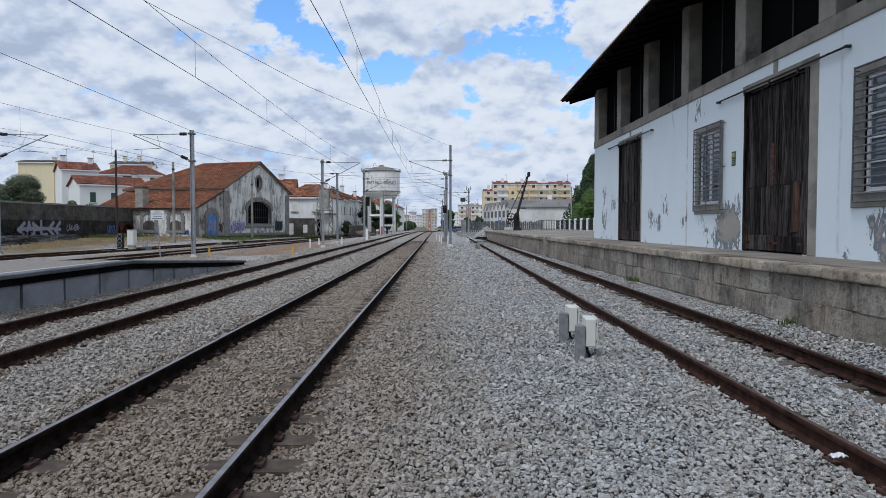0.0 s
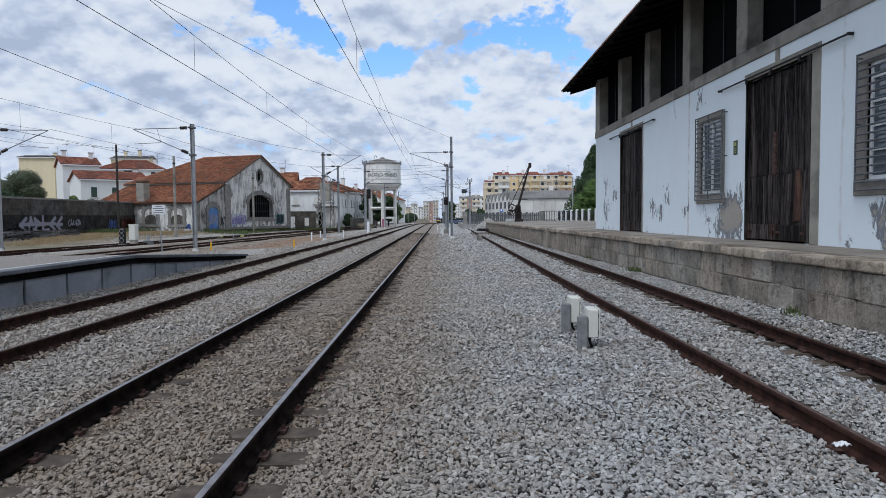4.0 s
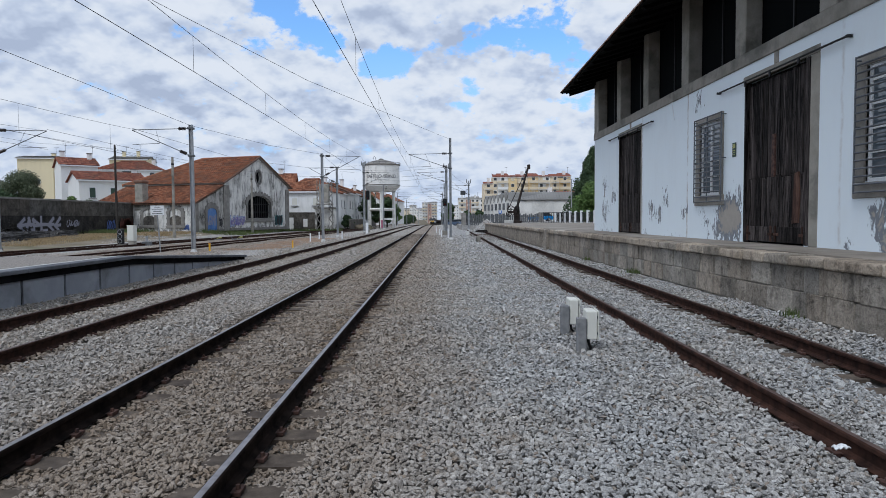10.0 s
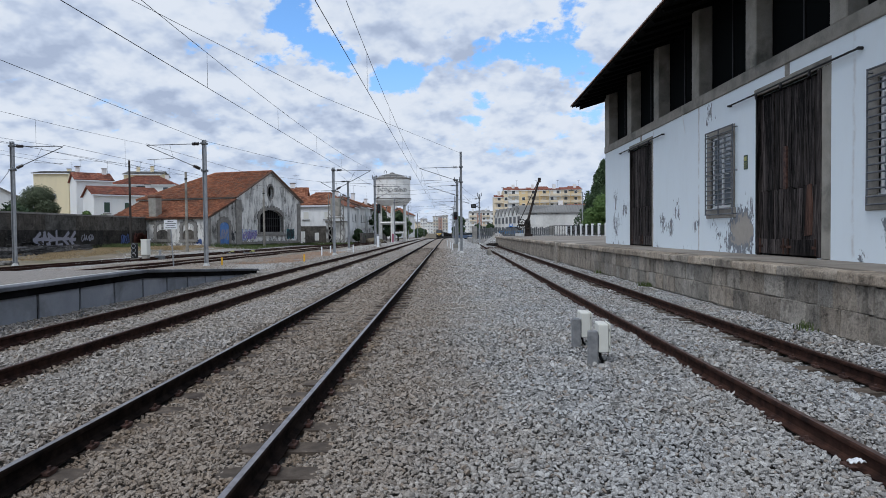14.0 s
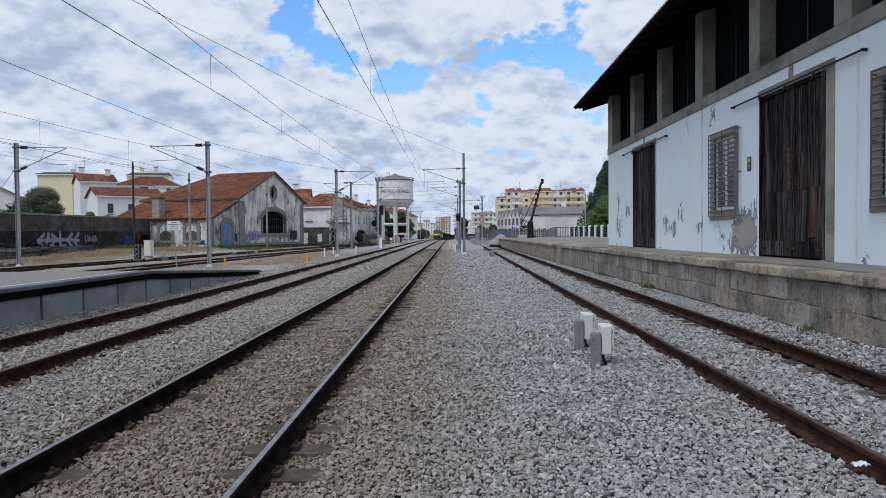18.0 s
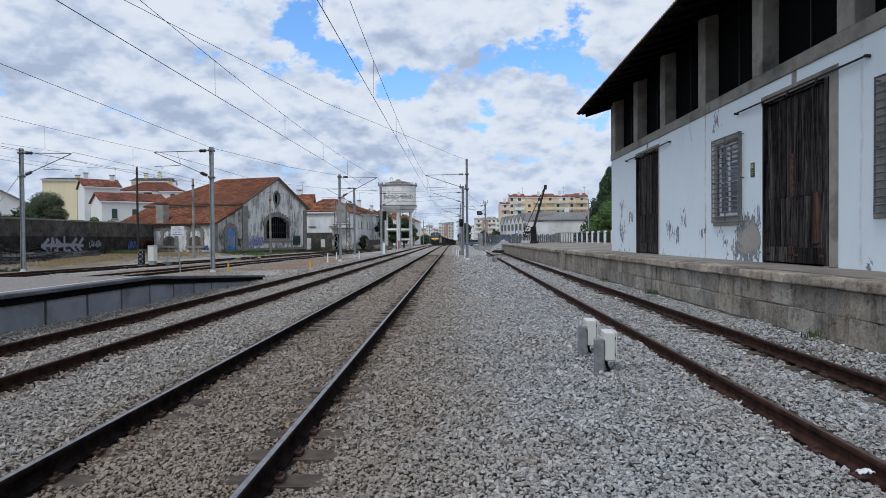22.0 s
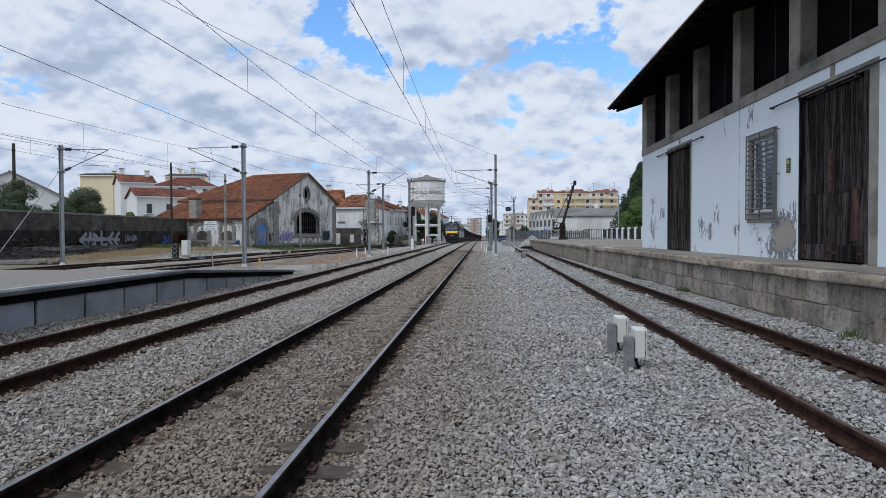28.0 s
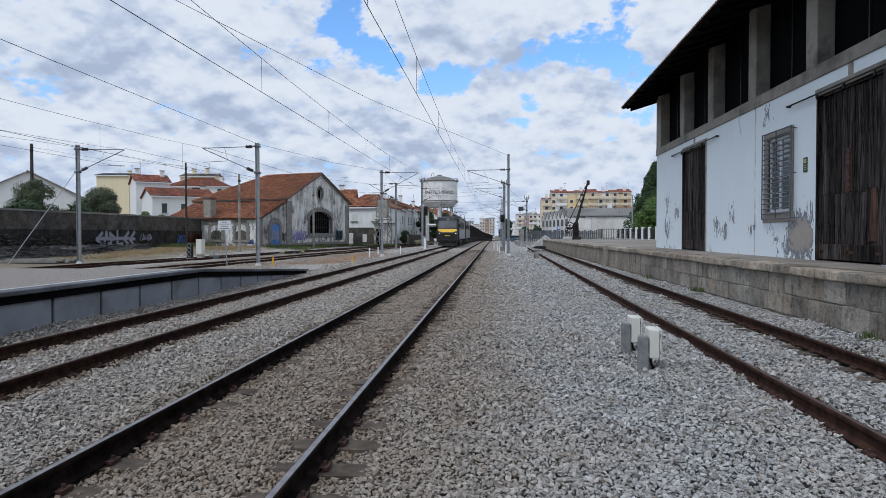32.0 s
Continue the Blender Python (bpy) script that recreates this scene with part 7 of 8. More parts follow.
    scrawl(s, M["graffiti_black"], "y", -0.024, 16.9, 18.7, 0.5, 2.0, 18, 8, 0.04)
    scrawl(s, M["graffiti_black"], "y", 0.012, 4.1, 5.1, 0.4, 1.7, 6, 3, 0.06)
    scrawl(s, M["graffiti_silver"], "y", -0.055, 2.1, 3.65, 0.4, 2.2, 7, 4, 0.05)
    scrawl(s, M["graffiti_blue"], "x", 0.01, 1.0, 1.7, 0.2, 0.8, 8, 3, 0.08)
    return s


# ---- boundary wall, timbers, grass ----
def build_boundary_wall():
    w = thing("boundary_wall", "tall grey rendered boundary wall, dark and stained at the foot", "wall", kind="structure")
    pts = [(-38.6, 22.0), (-38.0, 45.0), (-37.4, 60.0), (-36.2, 77.6)]
    for (x0, y0), (x1, y1) in zip(pts, pts[1:]):
        n = int((y1 - y0) / 4)
        for k in range(n):
            a, b = k / n, (k + 1) / n
            xa, ya, xb, yb = x0 + (x1 - x0) * a, y0 + (y1 - y0) * a, x0 + (x1 - x0) * b, y0 + (y1 - y0) * b
            for nm, z0, z1, out, mat in (("wall_foot", -0.2, 2.15, 0.06, "wall_stone"), ("wall_upper", 2.151, 3.62, 0.0, "wall_stone_top"), ("wall_cap", 3.621, 3.76, 0.07, "trim")):
                bm = bmesh.new()
                lo = [bm.verts.new(c) for c in ((xa + out, ya, z0), (xb + out, yb, z0), (xb - 0.5 - out, yb, z0), (xa - 0.5 - out, ya, z0))]
                hi = [bm.verts.new((v.co.x, v.co.y, z1 + random.Random(k).uniform(-0.02, 0.02) * (nm == "wall_cap"))) for v in lo]
                bm.faces.new(lo[::-1]), bm.faces.new(hi)
                for i in range(4):
                    bm.faces.new((lo[i], lo[(i + 1) % 4], hi[(i + 1) % 4], hi[i]))
                bmesh.ops.recalc_face_normals(bm, faces=bm.faces[:])
                part(nm, bm, M[mat], w)
    spray_letters(w, "x", -37.05, 57.6, 64.2, 0.5, 2.0, 6, 21, M["graffiti_silver"], M["graffiti_black"], 0.17)
    scrawl(w, M["graffiti_silver"], "x", -36.85, 65.0, 68.2, 1.05, 1.75, 23, 7, 0.055)
    scrawl(w, M["graffiti_blue"], "x", -36.40, 72.0, 74.0, 0.6, 1.7, 24, 5, 0.06)
    scrawl(w, M["graffiti_brown"], "x", -36.15, 74.4, 77.4, 0.6, 1.9, 25, 7, 0.14)
    rng = random.Random(5)
    # stacked old sleepers at the wall's foot
    for k in range(90):
        lay = k // 30
        y = 41.0 + (k % 10) * 2.0 + rng.uniform(-0.7, 0.7)
        x = -33.4 - ((k // 10) % 3) * 1.05 + rng.uniform(-0.4, 0.4) - lay * 0.3
        t = thing("old_sleeper", "discarded dark timber sleeper stacked at the wall", "sleeper", pose(x, y, -0.02 + lay * 0.27, rng.uniform(-3, 3), rng.uniform(-5, 5), 84 + rng.uniform(-16, 16) - (50 if rng.random() < 0.15 else 0)), "discarded sleepers")
        part("beam", SLEEPER_WOOD, None, t)
    g = np.random.default_rng(8)
    at = np.stack([g.uniform(-37.9, -36.2, 2600), g.uniform(34, 60, 2600), np.zeros(2600)], 1)
    at[:, 2] = -0.1 + g.uniform(0, 1, 2600) ** 1.3 * np.clip((at[:, 0] + 36.1) * -1.25, 0.1, 2.0)
    v, f = scatter(g, at, g.uniform(0.08, 0.24, 2600), flat=0.6, cut=0.45)
    tagged(new("rubble", raw_mesh("rubble", v, f, M["rubble"])), "dark rubble and broken stone heaped along the wall foot", "rubble", kind="stuff")
    for k in range(5):
        t = thing("timber_plank", "pale bleached timber lying beside the siding", "timber", pose(-29.2 + k * 0.3, 38.5 + k * 0.15, -0.1 + 0.1 * (k % 2), 0, 0, 86), "bleached timbers")
        part("beam", bevelled(-0.12, 0.12, -2.0, 2.0, 0, 0.16, 0.015), M["trim"], t)


def blades(name, label, boxes, mat, count, tall, seed, category="grass"):
    """Tufts of thin blades over rectangles of the yard."""
    rng = np.random.default_rng(seed)
    V, F, base = [], [], 0
    for x0, x1, y0, y1, zf, dens in boxes:
        n = int(count * dens)
        tx, ty = rng.uniform(x0, x1, n), rng.uniform(y0, y1, n)
        keep = (np.sin(tx * 1.7) * np.sin(ty * 0.9 + tx * 0.3) + rng.uniform(-0.6, 0.9, n)) > -0.1
        tx, ty = tx[keep], ty[keep]
        m = len(tx)
        tz = np.array([zf(x, y) for x, y in zip(tx, ty)])
        for b in range(7):
            a = rng.uniform(0, math.tau, m)
            h = tall * rng.uniform(0.4, 1.1, m)
            lean = rng.uniform(0.1, 0.7, m) * h
            w = rng.uniform(0.006, 0.015, m) * (1 + tall)
            ox, oy = tx + rng.normal(0, 0.08, m), ty + rng.normal(0, 0.08, m)
            p = np.stack([np.stack([ox - w * np.sin(a), oy + w * np.cos(a), tz - 0.02], 1), np.stack([ox + w * np.sin(a), oy - w * np.cos(a), tz - 0.02], 1), np.stack([ox + lean * np.cos(a), oy + lean * np.sin(a), tz + h], 1)], 1)
            V.append(p.reshape(-1, 3))
            F.append(np.arange(m * 3).reshape(-1, 3) + base)
            base += m * 3
    return tagged(new(name, raw_mesh(name, np.concatenate(V), np.concatenate(F), mat)), label, category, kind="stuff")


# ---- trees and shrubs ----
def crown(rng, centres, per, leaf, squash=1.0):
    """Leaf cards, thousands, round many clump centres (x, y, z, radius)."""
    V, F = [], []
    base = 0
    for cx, cy, cz, r in centres:
        n = per
        d = rng.normal(size=(n, 3))
        d /= np.linalg.norm(d, axis=1)[:, None]
        p = d * (r * rng.uniform(0.55, 1.05, (n, 1))) * np.array([1, 1, squash]) + np.array([cx, cy, cz])
        a = rng.normal(size=(n, 3))
        a /= np.linalg.norm(a, axis=1)[:, None]
        b = np.cross(a, d)
        b /= np.linalg.norm(b, axis=1)[:, None] + 1e-9
        s = leaf * rng.uniform(0.6, 1.4, (n, 1))
        q = np.stack([p - a * s, p + b * s * 0.5, p + a * s, p - b * s * 0.5], 1)
        V.append(q.reshape(-1, 3))
        i = np.arange(n)[:, None] * 4 + base
        F.append(np.concatenate([i + np.array([[0, 1, 2]]), i + np.array([[0, 2, 3]])]))
        base += n * 4
    return np.concatenate(V), np.concatenate(F)


def tree(name, label, x, y, z, h, wide, mat, seed, shape="round", per=120, leaf=0.16):
    rng = np.random.default_rng(seed)
    t = thing(name, label, "tree" if name == "tree" else "shrub", pose(x, y, z))
    b = bmesh.new()
    tube(b, (0, 0, -0.1), (0, 0, h * 0.55), 0.028 * h, 0.014 * h, 8)
    part("trunk", b, M["bark"], t)
    cs = []
    limbs = []
    n = 170 if shape == "tall" else 40
    for i in range(n):
        f = rng.uniform(0.08, 1.0)
        a = rng.uniform(0, math.tau)
        if shape == "tall":
            rr = wide * max(0.08, 1.0 - f * 0.92) * rng.uniform(0.25, 1.0)
            zz = h * (0.12 + 0.86 * f)
            if f > 0.9:
                rr *= 0.35
        else:
            rr = wide * math.sqrt(max(0.05, 1 - (2 * f - 0.9) ** 2)) * rng.uniform(0.2, 0.95)
            zz = h * (0.14 + 0.76 * f)
        c = (rr * math.cos(a), rr * math.sin(a), zz)
        cs.append((*c, wide * rng.uniform(*((0.13, 0.30) if shape == "tall" else (0.24, 0.42))) * (0.55 + 0.45 * (1 - f) if shape == "tall" else 1)))
        if i % 4 == 0:
            limbs.append(((0, 0, max(0.2, zz * 0.55)), (c[0] * 0.8, c[1] * 0.8, zz)))
    part("limbs", tubes(limbs, 0.008 * h, 5), M["bark"], t)
    v, f = crown(rng, cs, per, leaf, 1.7 if shape == "tall" else 0.9)
    ob = new("crown", raw_mesh("crown", v, f, mat))
    ob.parent = t
    return t


# ---- houses and flats ----
def window_unit(parent, u, z, w, h, depth, dirn, wall_mat=None, shutter=None, name="window", axis="y"):
    """A window on a wall plane: frame, pane and sill. dirn: outward sign along the axis."""
    def bx(u0, u1, d0, d1, z0, z1):
        d0, d1 = sorted((depth + d0 * dirn, depth + d1 * dirn))
        return cube(u0, u1, d0, d1, z0, z1) if axis == "y" else cube(d0, d1, u0, u1, z0, z1)
    wdw = part(name, bx(u - w / 2, u + w / 2, 0.01, 0.05, z, z + h), M["frame_white"], parent)
    part("pane", bx(u - w / 2 + 0.1, u + w / 2 - 0.1, 0.052, 0.07, z + 0.1, z + h - 0.1), shutter or M["far_pane"], wdw)
    part("sill", bx(u - w / 2 - 0.1, u + w / 2 + 0.1, 0.01, 0.18, z - 0.12, z - 0.004), M["trim"], wdw)
    return wdw


def house(label, x, y, rot, w, d, h, rise, wall, roof, wins, z=0.0, hip=0.0, chimneys=(), side_wins=(), shutter=None, group="houses"):
    """A rendered house: front along local x at y=0, ridge along x."""
    t = thing("house", label, "house", pose(x, y, z, 0, 0, rot), group)
    bm = bmesh.new()
    if hip:
        box(bm, 0, w, 0, d, 0, h)
    else:
        bm.free()
        bm = prism([(0, 0), (d, 0), (d, h), (d / 2, h + rise - 0.12), (0, h)], "x", 0, w)
    part("wall", bm, wall, t)
    ov = 0.35
    zz = h - 0.05
    A, B, C, D = (-ov, -ov, zz), (w + ov, -ov, zz), (w + ov, d + ov, zz), (-ov, d + ov, zz)
    r0, r1 = (hip - (ov if not hip else 0), d / 2, h + rise), (w - hip + (ov if not hip else 0), d / 2, h + rise)
    rf = part("roof", slope_slab(A, B, r1, r0, 0.15), roof, t)
    part("roof_slope", slope_slab(C, D, r0, r1, 0.15), roof, t)
    if hip:
        part("roof_slope", slope_slab(B, C, r1, (r1[0], r1[1] + 0.02, r1[2]), 0.15), roof, t)
        part("roof_slope", slope_slab(D, A, r0, (r0[0], r0[1] + 0.02, r0[2]), 0.15), roof, t)
    for a, b, r, tt in ((A, B, r1, r0),):
        bm = bmesh.new()
        tiled_slope(bm, a, b, r, tt, 0.6, 0.5)
        tagged(part("roof_tiles", bm, roof, t), kind="stuff")
    part("ridge", tubes([(r0, r1)], 0.14, 6), roof, t)
    part("eave_board", cube(-ov, w + ov, -ov - 0.04, -ov + 0.06, zz - 0.22, zz - 0.02), M["frame_white"], t)
    for u, zc, ww, hh in wins:
        window_unit(t, u, zc, ww, hh, 0.0, -1, shutter=shutter)
    for u, zc, ww, hh in side_wins:
        window_unit(t, u, zc, ww, hh, w, 1, axis="x")
    for cx, cy, ch in chimneys:
        c = part("chimney", bevelled(cx - 0.4, cx + 0.4, cy - 0.3, cy + 0.3, h, h + rise + ch, 0.02), wall, t)
        part("chimney_cap", bevelled(cx - 0.5, cx + 0.5, cy - 0.4, cy + 0.4, h + rise + ch + 0.002, h + rise + ch + 0.14, 0.02), M["trim"], c)
        part("aerial", tubes([((cx + 0.6, cy, h + rise * 0.5), (cx + 0.6, cy, h + rise + ch + 1.6)), ((cx + 0.1, cy, h + rise + ch + 1.5), (cx + 1.2, cy, h + rise + ch + 1.5)), ((cx + 0.3, cy, h + rise + ch + 1.2), (cx + 0.9, cy, h + rise + ch + 1.2))], 0.02, 4), M["galv_dark"], t)
    return t


def flats(label, x0, y, z0, widths, floors, fh, depth, walls, roofs, seed, balcony=True, rot=0.0):
    """A block of flats in bays of different render, each bay with its windows, balconies and a tiled roof."""
    t = thing("apartment_building", label, "apartment block", pose(x0, y, z0, 0, 0, rot), "apartment blocks")
    rng = random.Random(seed)
    u = 0.0
    for i, w in enumerate(widths):
        top = floors[i] * fh
        out = -0.6 if i % 2 else 0.0
        part("bay", cube(u, u + w - 0.01, out, depth, 0, top), walls[i], t)
        rise = 0.9 + 0.4 * (i % 3)
        part("roof", slope_slab((u - 0.3, out - 0.4, top), (u + w + 0.3, out - 0.4, top), (u + w, depth * 0.5, top + rise), (u, depth * 0.5, top + rise), 0.2), roofs[i % len(roofs)], t)
        part("parapet", cube(u - 0.1, u + w + 0.1, out - 0.3, out - 0.02, top - 0.5, top - 0.004), M["far_white"], t)
        if i % 2 == 0:
            c = part("chimney", cube(u + w * 0.4, u + w * 0.4 + 1.2, 2.5, 3.6, top + 0.3, top + 2.4), M["far_white"], t)
            part("aerial", tubes([((u + w * 0.4 + 2.2, 3, top + 1), (u + w * 0.4 + 2.2, 3, top + 4.2)), ((u + w * 0.4 + 1.6, 3, top + 4), (u + w * 0.4 + 2.8, 3, top + 4))], 0.05, 4), M["galv_dark"], t)
        n = max(1, int(w / 2.6))
        for fl in range(floors[i]):
            for k in range(n):
                uu = u + (k + 0.5) * w / n
                zz = fl * fh + 0.95
                wd = part("window", cube(uu - 0.72, uu + 0.72, out - 0.05, out - 0.012, zz, zz + 1.45), M["far_white"], t)
                part("pane", cube(uu - 0.6, uu + 0.6, out - 0.08, out - 0.052, zz + 0.1, zz + 1.32), M["far_pane"] if rng.random() < 0.7 else M["far_cream"], wd)
            if balcony and (i % 2 == 0 or i > 4) and fl > 0:
                bl = part("balcony", cube(u + 0.3, u + w - 0.3, out - 1.3, out - 0.09, fl * fh - 0.15, fl * fh + 0.02), M["far_white"], t)
                part("parapet", cube(u + 0.3, u + w - 0.3, out - 1.36, out - 1.24, fl * fh + 0.022, fl * fh + 0.95), walls[i] if rng.random() < 0.4 else M["far_cream"], bl)
        u += w
    return t


def build_left_town():
    H, wh, ro = house, M["wall_house"], M["tile_far"]
    H("long white house with green shutters and a red tile roof", -60.7, 111, 40, 10.8, 9.0, 8.7, 1.6, wh, ro, [(2.0, 5.5, 1.1, 1.9), (5.3, 5.5, 1.1, 1.9), (9.2, 5.6, 1.3, 1.6)], 0, 0, ((10.0, 4.7, 0.6),), shutter=M["notice"])
    H("tall white house with a red gabled roof on the slope", -70.2, 122.4, 38, 6.2, 8, 12.2, 1.6, wh, ro, [(4.4, 9.4, 1.1, 1.2)], 0, 0, ((0.9, 4.5, 1.2), (5.4, 3.5, 0.9)))
    H("white house with a hipped red roof and open loggia", -78.6, 150, 10, 14.5, 10, 13.4, 2.3, wh, ro, [(3, 11.6, 1.3, 1.3), (7.6, 11.8, 3.2, 1.3), (12.5, 11.6, 1.2, 1.2)], 0, 4.5, ((11.5, 6, 0.4),))
    H("cream rendered house with a low roof", -96.0, 150, 8, 7.6, 9, 16.2, 0.7, M["wall_cream"], M["trim"], [(4.4, 10.2, 0.9, 1.1)], 0, 0, ((6.0, 4.5, 0.6),))
    H("cream flat-topped house behind", -84.0, 168, 10, 9, 9, 17.4, 1.0, M["wall_cream"], M["trim"], [(3, 12, 1, 1.2)], 0, 0, ((2.5, 4, 1.2), (6, 4, 1.4)))
    H("white gabled house beyond the shrubs", -66.0, 100, 127, 10, 15.5, 7.4, 4.2, wh, M["trim"], [], 0, 0, ())
    H("small white house with a red roof between its neighbours", -52.5, 132, 20, 7, 8, 9.0, 1.6, wh, M["tile_dark"], [(3, 6.8, 1.1, 1.2)], 0, 0, ())
    tree("shrub", "dense olive-green shrub above the boundary wall", -45.4, 71.5, -0.15, 7.2, 3.1, M["leaf_olive"], 31, "round", 1150, 0.085)
    tree("shrub", "dark green shrub behind the boundary wall", -41.0, 73.5, 0.2, 4.3, 1.0, M["leaf"], 32, "round", 220, 0.15)
    tree("shrub", "olive-green shrub overhanging the wall beside the pole", -44.6, 60.0, -0.15, 7.8, 2.6, M["leaf_olive"], 33, "round", 750, 0.085)
    tree("shrub", "low green bramble on the wall top", -40.6, 76.0, 0.2, 4.0, 1.2, M["leaf"], 34, "round", 160, 0.13)
    tree("shrub", "dark bramble along the wall top", -41.6, 62.0, -0.15, 5.0, 2.4, M["leaf_dark"], 35, "round", 200, 0.16)
    tree("shrub", "dark bramble along the wall top", -42.0, 55.0, -0.15, 5.0, 2.4, M["leaf_dark"], 36, "round", 200, 0.16)


def build_terrace():
    wh, ro, rd = M["wall_terrace"], M["tile"], M["tile_dark"]
    house("white end house of the terrace with a hipped clay roof", -24.2, 101, -4, 7.4, 9, 6.0, 2.1, wh, ro, [(2.1, 3.75, 1.0, 1.25), (5.4, 3.75, 1.0, 1.25), (2.4, 0.9, 1.0, 1.1)], 0, 2.4, (), shutter=M["cab"], group="terrace houses")
    house("narrow house with an orange roof behind the shed", -31.5, 113, 8, 6.5, 8, 7.6, 2.2, wh, ro, [], 0, 0, ((4, 4, 0.8),), group="terrace houses")
    for i in range(6):
        house("white terrace house facing the railway, dark clay roof", -16.7 + 0.2 * (i % 2) + i * 0.25, 110.5 + i * 8.2, 90, 8.1, 9, 6.2 + 0.25 * (i % 3), 2.0, wh, rd if i % 2 else ro, [(2, 3.6, 1.1, 1.4), (5.8, 3.6, 1.1, 1.4), (2, 0.9, 1.1, 1.4), (5.8, 0.4, 1.1, 2.2)], 0, 0, ((4.0, 3.0, 0.7),) if i % 2 == 0 else (), group="terrace houses")
    house("white row beyond the water tower with a brown roof", -15.5, 172, 82, 34, 9, 6.8, 2.4, wh, ro, [(3 + 5 * k, 3.6, 1.2, 1.4) for k in range(6)], 0, 0, ((8, 3, 0.8), (20, 3, 0.8)), group="terrace houses")
    k = thing("transformer_kiosk", "white transformer kiosk with two lattice poles and a grey tank", "kiosk", pose(-18.4, 97.5, 0.2))
    part("wall", cube(0, 2.9, 0, 2.6, 0, 3.0), M["wall_shed"], k)
    part("roof", bevelled(-0.15, 3.05, -0.15, 2.75, 3.002, 3.2, 0.03), M["concrete"], k)
    part("door", cube(0.35, 1.35, -0.05, -0.004, 0, 2.3), M["dark"], k)
    for x in (0.7, 2.5):
        pr = []
        for dx in (-0.3, 0.3):
            pr.append(((x + dx, -0.6, 0), (x + dx * 0.6, -0.6, 7.2)))
        for i in range(9):
            s = 1 if i % 2 else -1
            pr.append(((x + 0.28 * s, -0.6, i * 0.75), (x - 0.26 * s, -0.6, (i + 1) * 0.75)))
        part("lattice_pole", tubes(pr, 0.06, 4), M["trim"], k)
    part("tank", bevelled(0.9, 2.3, -1.2, -0.1, 3.9, 6.6, 0.06), M["concrete"], k)
    part("platform", bevelled(0.4, 2.8, -1.4, 0.1, 3.6, 3.75, 0.02), M["concrete"], k)
    w = thing("ruined_wall", "low ruined yard wall with empty openings", "wall", pose(-25.6, 98.5, 0.1), kind="structure")
    part("wall", wall_with_holes(0, 7.0, 0, 2.5, [(1.2, 2.1, 0.3, 1.7), (3.0, 3.8, 0.0, 1.8), (5.2, 5.9, 0.4, 1.6)], 0.3), M["wall_stone_top"], w)
    part("capping", bevelled(-0.1, 7.1, -0.08, 0.38, 2.502, 2.62, 0.02), M["trim"], w)
    w = thing("yard_wall", "low stone yard wall along the terrace", "wall", pose(-14.2, 104, 0.0), kind="structure")
    part("wall", cube(0, 0.3, 0, 40, 0, 1.5), M["wall_stone_top"], w)
    part("capping", cube(-0.05, 0.35, 0, 40, 1.502, 1.6), M["trim"], w)
    tree("shrub", "dark clipped bush before the terrace", -15.0, 108, 0.0, 2.2, 1.0, M["leaf_dark"], 41, "round", 200, 0.16)
    tree("shrub", "dark bush under the water tower", -13.2, 129, 0.0, 6.8, 2.2, M["leaf_dark"], 42, "round", 220, 0.22)
    tree("shrub", "dark bush under the water tower", -10.2, 131, 0.0, 6.0, 2.0, M["leaf_dark"], 43, "round", 220, 0.22)
    tree("tree", "green tree beyond the water tower", -11.0, 172, 0.0, 5.6, 1.4, M["leaf"], 44, "round", 220, 0.2)
    tree("shrub", "low green scrub beside the far line", -14.2, 330, -1.0, 4.2, 3.0, M["leaf_dark"], 47, "round", 120, 0.4)
    for x, y, w0 in ((-13.2, 118, 3.2), (-13.0, 122.5, 2.4), (-13.6, 126, 3.0)):
        g = thing("rubble_mound", "low mound of earth and rubble before the terrace", "rubble", pose(x, y - 8, -0.1), "rubble mounds")
        b = bmesh.new()
        bmesh.ops.create_icosphere(b, subdivisions=3, radius=1.0)
        for v in b.verts:
            v.co = Vector((v.co.x * w0 * 0.6, v.co.y * 1.2, max(-0.1, v.co.z) * 0.8)) * (1 + 0.25 * noise.noise(v.co * 2.3 + Vector((x, y, 0))))
        part("mound", b, M["earth"], g)


def build_right_town():
    # warehouse with pale panels and a ribbed roof, its short side stepped
    w = thing("warehouse", "pale precast warehouse with a grey ribbed roof", "warehouse", pose(13.9, 126, -0.1))
    part("wall", cube(0, 15, 0, 22, 0, 5.1), M["precast"], w)
    for k in range(7):
        part("wall_panel", bevelled(0.1 + k * 2.13, 0.1 + k * 2.13 + 2.08, -0.1, -0.004, 0, 5.0, 0.02), M["precast"], w)
    part("roof", prism([(-0.4, 5.12), (22.4, 5.12), (22.4, 5.3), (14, 7.0), (2.0, 6.75), (-0.4, 5.3)], "x", -0.3, 15.3), M["clad"], w, "grey ribbed sheet roof")
    for k in range(28):
        u = -0.2 + k * 0.55
        part("roof_rib", slope_slab((u, -0.42, 5.42), (u + 0.1, -0.42, 5.42), (u + 0.1, 2.0, 6.88), (u, 2.0, 6.88), 0.1), M["clad"], w)
    t = thing("workshop", "row of narrow gabled workshop fronts in grey and white", "workshop", pose(10.3, 146, -0.1, 0, 0, -80))
    for k in range(7):
        u = k * 3.0
        part("front", prism([(u, 0), (u + 2.95, 0), (u + 2.95, 4.9), (u + 1.9, 6.4), (u, 4.9)], "y", 0, 8), M["precast"], t)
